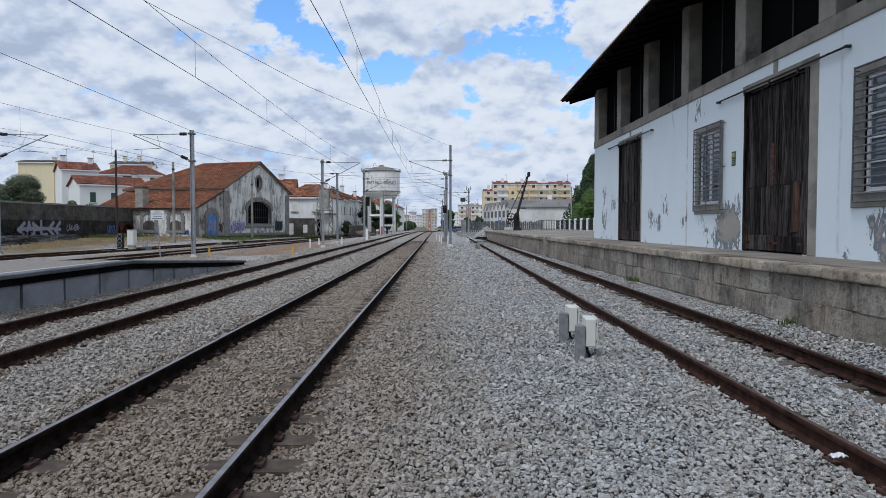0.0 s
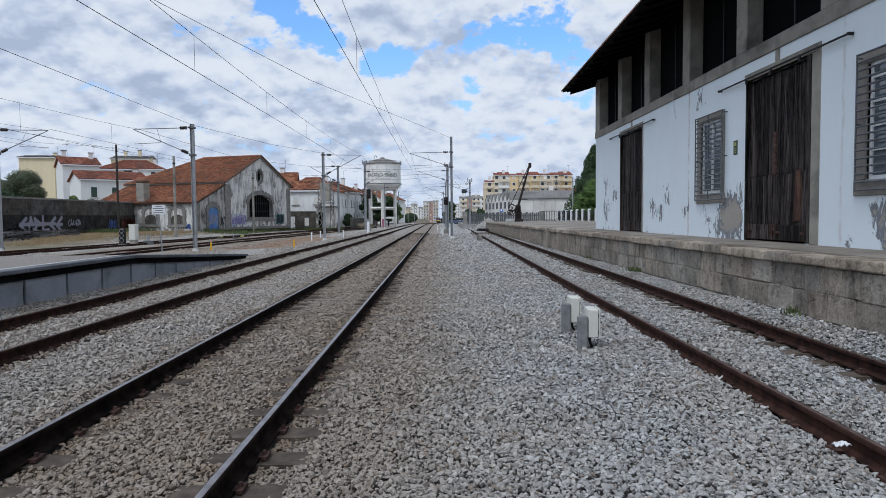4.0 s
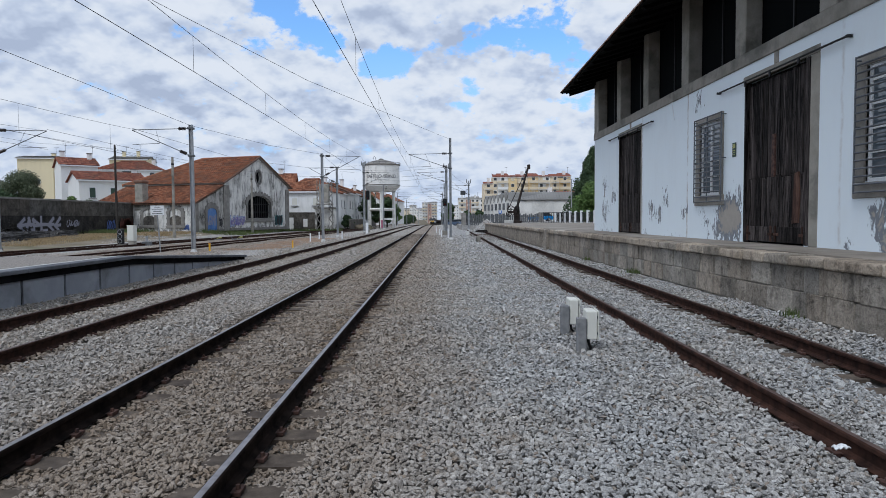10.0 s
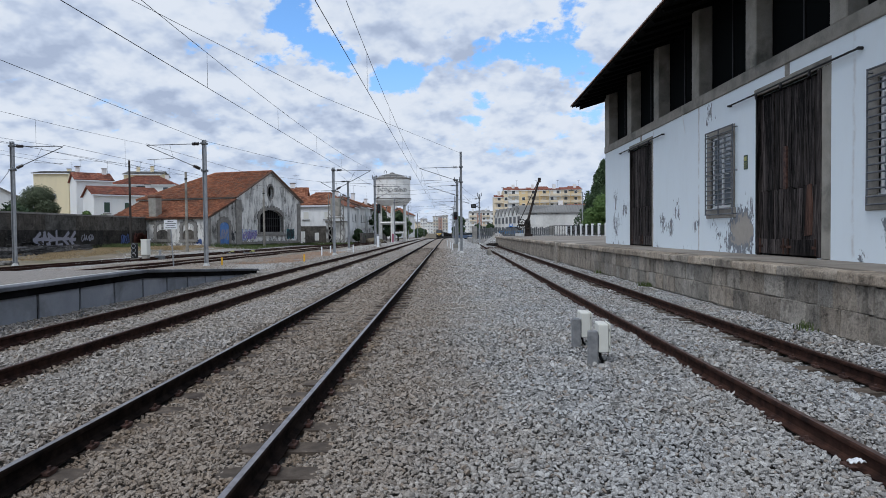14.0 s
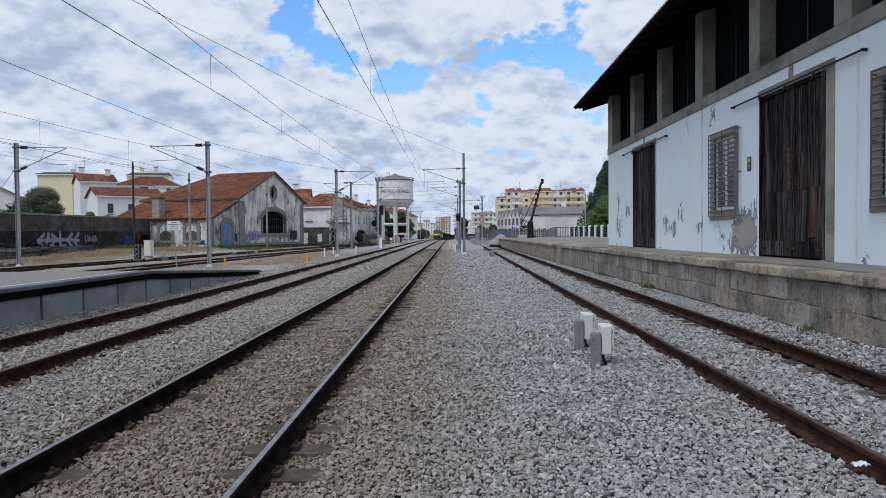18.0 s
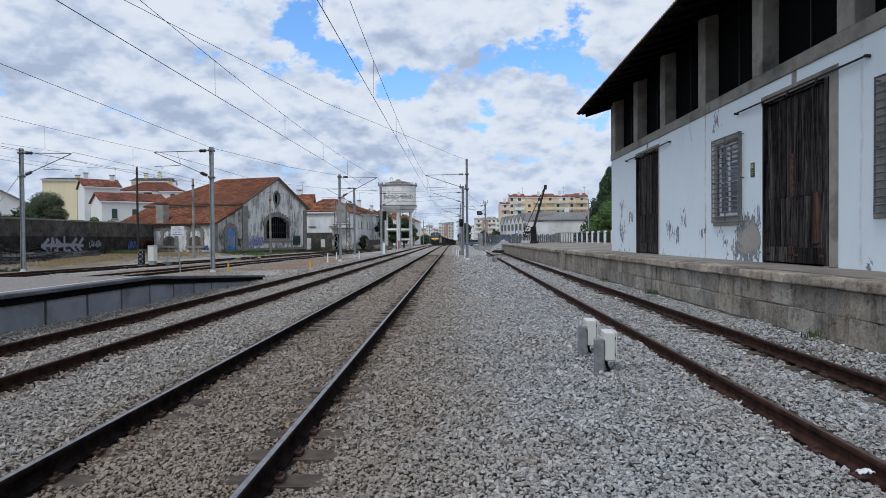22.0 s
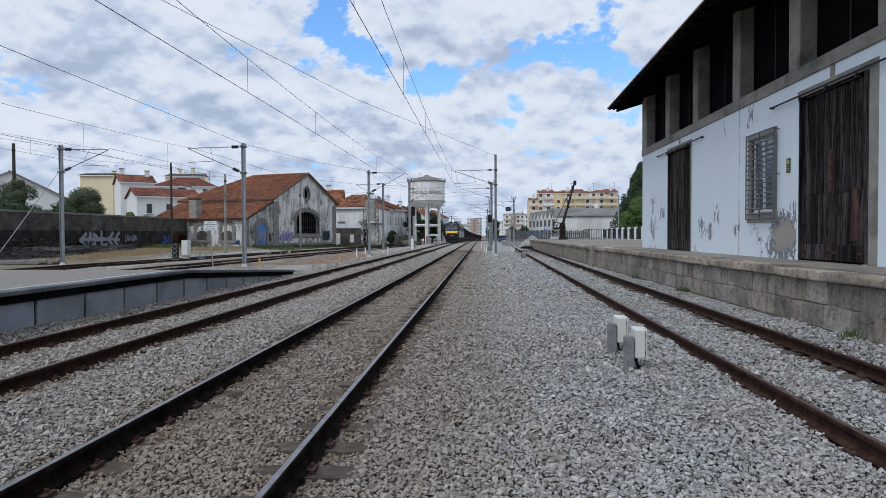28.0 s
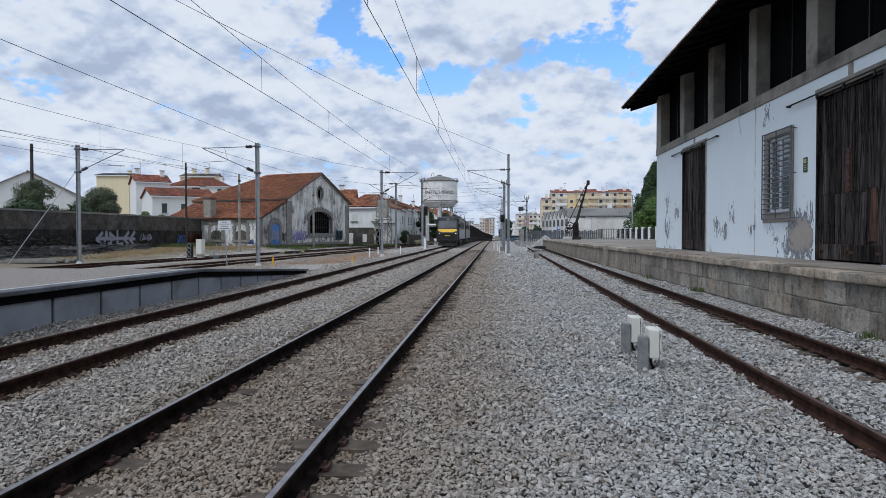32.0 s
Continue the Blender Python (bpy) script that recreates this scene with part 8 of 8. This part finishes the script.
        part("roof", slope_slab((u - 0.05, -0.1, 4.9), (u + 1.9, -0.1, 6.5), (u + 1.9, 8, 6.5), (u - 0.05, 8, 4.9), 0.1), M["clad"], t)
        part("roof", slope_slab((u + 1.9, -0.1, 6.5), (u + 3.0, -0.1, 4.9), (u + 3.0, 8, 4.9), (u + 1.9, 8, 6.5), 0.1), M["clad"], t)
        part("door", cube(u + 0.6, u + 2.3, -0.06, -0.004, 0, 2.6), M["galv_dark"], t)
        part("window", cube(u + 0.7, u + 2.2, -0.06, -0.004, 3.3, 4.6), M["far_pane"], t)
    s = thing("parking_sign", "blue square road sign on a post", "sign", pose(11.1, 116, -0.1))
    part("post", tubes([((0, 0, 0), (0, 0, 3.0))], 0.05), M["galv"], s)
    part("plate", bevelled(-0.28, 0.28, -0.09, -0.052, 2.5, 3.06, 0.02), M["sign_blue"], s)
    part("mark", cube(-0.15, 0.15, -0.1, -0.092, 2.65, 3.05), M["sign"], s)
    wt, cr, ye = M["far_white"], M["far_cream"], M["wall_yellow"]
    flats("long block of flats in yellow, cream and white with red roofs", 19.8, 280, -0.1, [4.0, 1.8, 4.8, 3.6, 5.0, 4.2, 5.2, 3.8, 5.0], [6, 7, 7, 7, 7, 7, 7, 7, 7], 2.78, 12, [cr, cr, wt, ye, cr, ye, wt, cr, ye], [M["tile_far"]], 5)
    flats("low white building with red roofs before the flats", 31.0, 190, -0.1, [4, 5, 4.5], [3, 3, 3], 2.75, 8, [wt, cr, wt], [M["tile_far"]], 6, False)
    flats("white block of flats far along the line", -17.0, 700, -4.4, [6.0, 4.2, 6.2], [7, 7, 7], 3.2, 12, [wt, M["far_brick"], wt], [M["trim"]], 7)
    flats("white block of flats far along the line", 8.4, 720, -4.4, [9, 6, 7], [5, 6, 5], 3.2, 12, [wt, wt, cr], [M["trim"]], 8, False)
    flats("white blocks of flats beyond the goods yard", 13.2, 420, -0.7, [5.0, 3.2, 5.4, 3.0], [5, 5, 5, 5], 2.95, 12, [wt, M["far_brick"], wt, wt], [M["trim"]], 9)
    flats("far white flats behind", -46.0, 760, -0.2, [7, 6, 8, 7], [5, 4, 5, 4], 3.2, 12, [wt, cr, wt, wt], [M["trim"]], 10, False)
    tree("shrub", "low green scrub beside the far line", -12.6, 245, -0.9, 3.2, 1.5, M["leaf_dark"], 61, "round", 120, 0.3)
    tree("shrub", "low green scrub beside the far line", -13.2, 275, -0.9, 4.0, 2.0, M["leaf_dark"], 62, "round", 120, 0.3)
    tree("tree", "tall dark poplar beside the goods yard", 26.8, 112, -0.1, 13.2, 4.9, M["leaf_dark"], 51, "tall", 420, 0.2)
    tree("tree", "tall dark poplar behind the goods shed", 29.5, 114, -0.1, 13.0, 3.2, M["leaf_dark"], 52, "tall", 380, 0.2)
    tree("tree", "bright green leafy tree behind the fence", 22.0, 92, -0.1, 6.7, 2.8, M["leaf"], 53, "round", 420, 0.17)
    tree("tree", "bright green leafy tree behind the fence", 19.6, 70, 1.0, 4.6, 2.0, M["leaf"], 57, "round", 420, 0.16)
    tree("tree", "dark round tree by the far road", 3.4, 190, -0.35, 6.6, 2.2, M["leaf_dark"], 54, "round", 220, 0.26)
    tree("tree", "dark round tree by the far road", 9.4, 205, -0.5, 4.6, 1.7, M["leaf_dark"], 55, "round", 220, 0.26)
    tree("tree", "dark round tree by the far road", 11.4, 180, 0.0, 3.8, 1.4, M["leaf_dark"], 56, "round", 220, 0.26)
    # fence: white posts with dark rails, then a plain dark railing and gate
    f = thing("fence", "white-posted fence with dark railings at the platform's back", "fence", pose(16.0, 60, PLAT_Z))
    for k in range(10):
        part("post", bevelled(-0.14, 0.14, k * 3.1 - 0.14, k * 3.1 + 0.14, 0, 1.38, 0.02), M["frame_white"], f, "white post")
        if k < 9:
            for z in (0.12, 1.15):
                part("rail", cube(-0.03, 0.03, k * 3.1 + 0.145, k * 3.1 + 2.955, z, z + 0.07), M["iron"], f)
            for j in range(9):
                y2 = k * 3.1 + 0.4 + j * 0.29
                part("baluster", cube(-0.02, 0.02, y2, y2 + 0.05, 0.191, 1.149), M["iron"], f)
    f = thing("fence", "plain dark iron railing on the platform's far side", "fence", pose(12.6, 79, PLAT_Z))
    part("rail", cube(0, 3.3, -0.03, 0.03, 1.2, 1.27), M["iron"], f)
    for k in range(17):
        part("baluster", cube(k * 0.2, k * 0.2 + 0.05, -0.02, 0.02, 0, 1.199), M["iron"], f)
    f = thing("fence", "dark paling fence across the end of the yard", "fence", pose(4.0, 98, 0.52))
    for k in range(40):
        part("paling", bevelled(k * 0.285, k * 0.285 + 0.23, -0.05, 0.05, 0, 1.55 + 0.1 * (k % 3), 0.02), M["galv_dark"], f)
    for z in (0.4, 1.2):
        part("rail", cube(0, 11.4, 0.052, 0.1, z, z + 0.1), M["galv_dark"], f)
    for u in (-0.1, 11.5):
        part("post", bevelled(u - 0.35, u + 0.35, -0.3, 0.3, -0.7, 1.9, 0.04), M["trim"], f)
    b = thing("yard_bank", "low gravel bank under the paling fence", "bank", pose(3.6, 97, -0.2), kind="structure")
    part("bank", prism([(0, 0), (46, 0), (46, 1.2), (12.5, 1.2), (7, 1.1), (2, 0.75), (0, 0.75)], "y", 0, 28.5), M["gravel"], b)
    l = thing("street_lamp", "grey street lamp behind the warehouse yard", "street lamp", pose(22.6, 110, -0.1), "street lamps")
    part("pole", tubes([((0, 0, 0), (0, 0, 8.2))], 0.11), M["galv"], l)
    part("arm", tubes([((0, 0, 8.1), (-1.6, 0, 8.5))], 0.05), M["galv"], l)
    part("lantern", bevelled(-2.3, -1.5, -0.15, 0.15, 8.42, 8.6, 0.05), M["galv_dark"], l)
    # old hand crane on the platform
    c = thing("yard_crane", "rusty black hand crane with a leaning jib on the platform", "crane", pose(9.3, 76.5, PLAT_Z + 0.01))
    part("plinth", bevelled(-0.5, 0.5, -0.5, 0.5, 0, 0.3, 0.03), M["crane"], c)
    b = bmesh.new()
    lathe(b, [(0.35, 0.302), (0.3, 1.9), (0.2, 2.0)], 12)
    part("mast", b, M["crane"], c)
    for s in (-0.25, 0.25):
        b = bmesh.new()
        tube(b, (-0.25, s * 1.5, 0.9), (1.35, s * 0.5, 6.6), 0.125, 0.085, 4)
        part("jib_beam", b, M["crane"], c)
    part("jib_lacing", tubes([((-0.25 + 1.6 * k / 8, -0.25 * (1 - k / 16), 0.9 + 5.7 * k / 8), (-0.25 + 1.6 * (k + 1) / 8, 0.25 * (1 - k / 16), 0.9 + 5.7 * (k + 1) / 8)) for k in range(8)], 0.04, 4), M["crane"], c)
    part("jib_head", bevelled(1.22, 1.55, -0.2, 0.2, 6.3, 6.85, 0.06), M["crane"], c)
    part("tie_rod", tubes([((-0.9, 0.2, 1.9), (1.3, 0.1, 6.6)), ((-0.9, -0.2, 1.9), (1.3, -0.1, 6.6))], 0.03, 5), M["crane"], c)
    part("frame", bevelled(-1.05, 0.3, -0.35, 0.35, 1.2, 1.42, 0.03), M["crane"], c)
    for x, z, r in ((-0.75, 1.6, 0.42), (-0.15, 1.25, 0.38), (-1.0, 1.1, 0.3)):
        b = bmesh.new()
        for i in range(18):
            a0, a1 = i * math.tau / 18, (i + 1) * math.tau / 18
            tube(b, (x + r * math.cos(a0), -0.42, z + r * math.sin(a0)), (x + r * math.cos(a1), -0.42, z + r * math.sin(a1)), 0.05, 0.05, 5, False)
        for i in range(6):
            a0 = i * math.tau / 6
            tube(b, (x, -0.42, z), (x + r * math.cos(a0), -0.42, z + r * math.sin(a0)), 0.03, 0.03, 4, False)
        part("gear_wheel", b, M["crane"], c)
    b = thing("platform_block", "pale concrete block on the platform beside the crane", "concrete block", pose(8.2, 75.2, PLAT_Z + 0.01))
    part("block", bevelled(-0.5, 0.5, -0.3, 0.3, 0, 0.35, 0.04), M["white_line"], b)
    for k, (x, y, mat) in enumerate(((3.2, 150, "car_blue"), (5.2, 153, "car_white"), (7.2, 150, "car_blue"))):
        car("parked %s hatchback car by the far road" % ("blue-grey" if mat == "car_blue" else "white"), pose(x, y, -0.1, 0, 0, 8 * k), M[mat])


def car(label, at, paint):
    c = thing("car", label, "car", at, "parked cars")
    body = prism([(-2.0, 0.3), (2.0, 0.3), (2.05, 0.75), (1.2, 0.9), (-1.95, 0.92), (-2.05, 0.6)], "y", -0.82, 0.82)
    part("body", body, paint, c)
    part("cabin", prism([(-1.85, 0.925), (0.95, 0.905), (0.35, 1.42), (-1.3, 1.45)], "y", -0.72, 0.72), M["loco_glass"], c)
    part("roof", bevelled(-1.3, 0.35, -0.72, 0.72, 1.452, 1.5, 0.015), paint, c)
    for x in (-1.25, 1.3):
        for y in (-0.8, 0.8):
            b = bmesh.new()
            tube(b, (x, y - 0.09, 0.31), (x, y + 0.09, 0.31), 0.31, 0.31, 14)
            w = part("wheel", b, M["tyre"], c)
            b = bmesh.new()
            tube(b, (x, y - 0.1, 0.31), (x, y + 0.1, 0.31), 0.18, 0.18, 10)
            part("rim", b, M["galv"], w)
    return c


# ---- train ----
def bogie(parent, y):
    b = part("bogie", bevelled(-1.15, 1.15, y - 1.5, y + 1.5, 0.35, 0.8, 0.06), M["bogie"], parent)
    for dy in (-1.15, 1.15):
        for s in (-1, 1):
            bm = bmesh.new()
            tube(bm, (s * 0.80, y + dy, 0.5), (s * 0.94, y + dy, 0.5), 0.5, 0.5, 18)
            part("wheel", bm, M["galv_dark"], b)
    return b


def taper(bm):
    """Narrow the nose in plan."""
    for v in bm.verts:
        if v.co.y < 0.95:
            v.co.x *= 0.90 if v.co.z < 3.0 else 0.84
    return bm


def locomotive(label):
    t = thing("locomotive", label, "locomotive")
    prof = [(0.0, 0.95), (0.0, 1.85), (0.30, 2.52), (0.85, 3.55), (1.5, 3.95), (18.3, 3.95), (18.9, 3.55), (19.5, 2.5), (19.8, 1.85), (19.8, 0.95)]
    bm = prism(prof, "x", -1.46, 1.46)
    bmesh.ops.bevel(bm, geom=[e for e in bm.edges], offset=0.07, segments=2, affect="EDGES")
    taper(bm)
    part("body", bm, M["loco_grey"], t, "grey body side")
    bm = prism([(-0.02, 1.0), (-0.02, 1.85), (0.28, 2.53), (0.83, 3.57), (1.45, 3.98), (2.4, 3.99), (2.4, 3.9), (1.0, 3.5), (0.1, 1.8), (0.1, 1.0)], "x", -1.475, 1.475)
    part("cab_mask", taper(bm), M["loco_dark"], t, "charcoal cab front")
    part("cab_side", cube(-1.478, 1.478, 0.9, 2.6, 1.0, 3.75), M["loco_dark"], t)
    part("brow", prism([(0.78, 3.50), (1.02, 3.92), (1.9, 4.08), (1.9, 3.95), (1.2, 3.7)], "x", -0.95, 0.95), M["loco_dark"], t)
    for s in (-1, 1):
        part("side_panel", cube(min(s * 1.463, s * 1.484), max(s * 1.463, s * 1.484), 2.8, 17.2, 1.15, 2.3), M["galv"], t, "pale grey lower side panel")
        part("roof_box", bevelled(s * 0.55 - 0.3, s * 0.55 + 0.3, 6.5, 14.0, 4.182, 4.42, 0.06), M["loco_dark"], t)
    bm = prism([(-1.26, 2.36), (-1.24, 2.10), (-0.75, 1.93), (0.75, 1.93), (1.24, 2.10), (1.26, 2.36)], "y", -0.035, -0.005)
    for v in bm.verts:
        v.co.y += (v.co.z - 1.85) * 0.445
    part("yellow_band", bm, M["loco_yellow"], t, "bright yellow curved band")
    part("yellow_side", cube(-1.482, 1.482, 0.95, 1.3, 1.95, 2.3), M["loco_yellow"], t)
    for z in (1.15, 1.32, 1.55):
        part("front_louvre", cube(-0.9, 0.9, -0.05, -0.022, z, z + 0.06), M["bogie"], t)
    ws = part("windscreen", prism([(0.265, 2.50), (0.76, 3.46), (0.81, 3.46), (0.315, 2.50)], "x", -1.14, 1.14), M["loco_glass"], t)
    part("pillar", prism([(0.285, 2.60), (0.745, 3.48), (0.76, 3.48), (0.30, 2.60)], "x", -0.04, 0.04), M["loco_dark"], ws)
    for s in (-1, 1):
        part("wiper", tubes([((s * 0.45, 0.275, 2.56), (s * 0.15, 0.52, 3.05))], 0.012, 4), M["iron"], ws)
        part("headlight", bevelled(s * 1.1 - 0.05, s * 1.1 + 0.05, -0.05, -0.022, 1.72, 1.79, 0.02), M["lamp_on"], t, "lit white headlight")
        part("side_window", cube(min(s * 1.48, s * 1.495), max(s * 1.48, s * 1.495), 1.2, 2.1, 2.55, 3.3), M["loco_glass"], t)
        part("mirror", bevelled(s * 1.6 - 0.08, s * 1.6 + 0.08, 0.95, 1.05, 2.6, 3.1, 0.02), M["loco_dark"], t)
        part("buffer", tubes([((s * 0.87, -0.02, 1.05), (s * 0.87, -0.55, 1.05))], 0.12, 10), M["bogie"], t)
        b = bmesh.new()
        tube(b, (s * 0.87, -0.55, 1.05), (s * 0.87, -0.62, 1.05), 0.27, 0.27, 14)
        part("buffer_head", b, M["bogie"], t)
        for k in range(5):
            y = 4 + k * 2.6
            part("side_grille", cube(min(s * 1.462, s * 1.49), max(s * 1.462, s * 1.49), y, y + 1.9, 2.5, 3.4), M["loco_dark"], t)
    part("top_light", bevelled(-0.11, 0.11, 0.88, 1.0, 3.62, 3.74, 0.03), M["lamp_on"], t, "lit white top headlight")
    part("number_plate", bevelled(-0.36, 0.36, -0.056, -0.022, 1.42, 1.53, 0.01), M["loco_yellow"], t, "plain yellow plate")
    part("buffer_beam", bevelled(-1.38, 1.38, -0.1, 0.25, 0.62, 0.99, 0.05), M["bogie"], t)
    part("snow_plough", prism([(-0.2, 0.12), (0.35, 0.12), (0.35, 0.6), (0.05, 0.6)], "x", -1.25, 1.25), M["bogie"], t)
    part("coupling", tubes([((0, -0.1, 1.0), (0, -0.45, 0.85)), ((0, -0.45, 0.85), (0, -0.35, 0.45))], 0.06), M["bogie"], t)
    part("underframe", bevelled(-1.3, 1.3, 5.5, 14.3, 0.4, 1.0, 0.08), M["bogie"], t)
    for y in (3.6, 16.2):
        bogie(t, y)
    part("roof_gear", bevelled(-1.0, 1.0, 3.2, 16.5, 3.96, 4.18, 0.06), M["loco_dark"], t)
    pan = [((-0.5, 4.2, 4.2), (-0.35, 5.6, 4.85)), ((0.5, 4.2, 4.2), (0.35, 5.6, 4.85)), ((-0.35, 5.6, 4.85), (-0.3, 4.4, 5.5)), ((0.35, 5.6, 4.85), (0.3, 4.4, 5.5)), ((-0.85, 4.4, 5.52), (0.85, 4.4, 5.52))]
    part("pantograph", tubes(pan, 0.035, 5), M["iron"], t)
    return t


def wagon(label):
    t = thing("wagon", label, "freight wagon", None, "train wagons")
    part("body", prism([(-1.4, 1.25), (1.4, 1.25), (1.45, 3.35), (1.3, 3.55), (-1.3, 3.55), (-1.45, 3.35)], "y", 0.6, 13.2), M["wagon"], t)
    for s in (-1, 1):
        for k in range(9):
            y = 0.9 + k * 1.47
            part("rib", prism([(s * 1.40, 1.2), (s * 1.50, 1.2), (s * 1.54, 3.32), (s * 1.44, 3.32)], "y", y, y + 0.14), M["wagon"], t)
        part("top_rail", cube(min(s * 1.43, s * 1.55), max(s * 1.43, s * 1.55), 0.6, 13.2, 3.325, 3.45), M["wagon"], t)
        part("buffer", tubes([((s * 0.87, 0.55, 1.05), (s * 0.87, 0.0, 1.05))], 0.14, 8), M["bogie"], t)
    part("underframe", bevelled(-1.3, 1.3, 0.5, 13.3, 0.95, 1.22, 0.04), M["bogie"], t)
    for y in (2.4, 11.4):
        bogie(t, y)
    return t


def build_train():
    first = locomotive("charcoal and grey locomotive with a yellow front band, lights on")
    second = copy_thing(first, pose(0, 0, 0))
    tagged(second, "second charcoal and grey locomotive coupled behind the first", "locomotive")
    for o in second.children:
        if "headlight" in o.name or "top_light" in o.name:
            o.data = o.data.copy()
            o.data.materials.clear()
            o.data.materials.append(M["loco_glass"])
            tagged(o, "unlit headlight")
    w0 = wagon("dark brown-black bogie freight wagon of the long train")
    ws = [w0] + [copy_thing(w0, pose(0, 0, 0)) for _ in range(21)]
    cars, s = [], 0.0
    for ob, n in [(first, 20.2), (second, 20.2)] + [(w, 13.9) for w in ws]:
        cars.append((ob, s))
        s += n
    return cars


def motions():
    times = list(range(0, 33))
    for ob, back in TRAIN:
        rows = []
        for t in times:
            q = 32.0 - t
            y = 87.0 + 11.2 * q + 0.165 * q * q + back
            rows.append((t, pose(x_second(y), y, grade(y), math.degrees(math.atan((grade(y + 8) - grade(y - 8)) / 16)), 0, -math.degrees(math.atan((x_second(y + 8) - x_second(y - 8)) / 16)))))
        walk(ob, rows)
    stops = ((0, 43, 110, 1.0, 180), (5.5, 29.0, 110, 1.0, 180), (7, 24.6, 110, 1.0, 180), (8, 21.1, 110, 1.0, 180), (9, 18.2, 110, 1.0, 180), (10, 17.4, 110, 1.0, 180), (11, 17.0, 110, 1.0, 180), (12, 14.5, 110, 0.98, 180), (14, 10.6, 111, 0.9, 165), (17, 9.4, 118, 0.8, 110), (19, 9.2, 121, 0.78, 100), (32, 9.2, 121, 0.78, 100))
    walk(BLUE_CAR, [(t, pose(x, y, z, 0, 0, a)) for t, x, y, z, a in stops])


b = bmesh.new()
box(b, -1.3, 1.3, -0.12, 0.12, 0.0, 0.22, 0, 0.015)
SLEEPER_WOOD = mesh_of("beam", b, M["sleeper_old"])


# ---- the place, piece by piece ----
build_ground()
track("track_main", "main running track, worn bright rails on rust-stained concrete sleepers", x_main, -8, 620, 34, M["rail_top"], M["rail_side"])
track("track_second", "second running track with dark brown rails", x_second, -8, 620, 34, M["rail_top_old"], M["rail_rust"], deep=0.01)
track("track_goods", "rusty goods siding beside the old platform", x_right, -8, 92, 34, M["rail_top_old"], M["rail_rust"])
track("track_siding", "rusty siding beyond the passenger platform", x_siding, 26, 112, 30, M["rail_top_old"], M["rail_rust"])
track("track_back", "rusty back siding by the boundary wall", x_back, 24, 122, 30, M["rail_top_old"], M["rail_rust"])
build_goods_platform()
build_shed()
build_passenger_platform()
build_masts()
build_lineside()
build_tower()
build_old_shed()
build_boundary_wall()
build_left_town()
build_terrace()
build_right_town()
TRAIN = build_train()
BLUE_CAR = tagged(car("bright blue car driving along the yard road", pose(43, 110, 1.0, 0, 0, 180), M["car_bright"]), category="car")
flat = lambda x, y: ground_height(x, y)
blades("dry_grass", "strip of dry straw-coloured grass along the sidings", [(-35.5, -27.5, 50, 74, flat, 0.42), (-31.5, -27.5, 44, 52, flat, 0.06), (-30, -26.5, 60, 73, flat, 0.25)], M["straw"], 16000, 0.15, 3)
blades("dry_weeds", "low mat of dead pinkish weeds along the second track", [(-12.6, -9.4, 38, 60, flat, 1.0)], M["dead_weed"], 5200, 0.10, 13)
blades("green_weeds", "green weeds at the foot of the old shed and wall", [(-37.0, -33.0, 66, 76, flat, 0.5), (-27.4, -22.0, 74, 94, flat, 0.5), (-24.0, -14.5, 96, 100, flat, 0.4)], M["weed"], 2400, 0.5, 5)
for x, y, n, k in ((5.70, 18.8, 30, 1), (5.72, 10.5, 14, 2), (5.68, 24.6, 7, 3)):
    blades("weed_tuft", "small green weed tuft at the foot of the platform wall", [(x - 0.12, x + 0.08, y - 0.2, y + 0.2, lambda a, c: 0.04, 1.0)], M["weed"], n, 0.13, 60 + k, "weed")
build_stones()
motions()
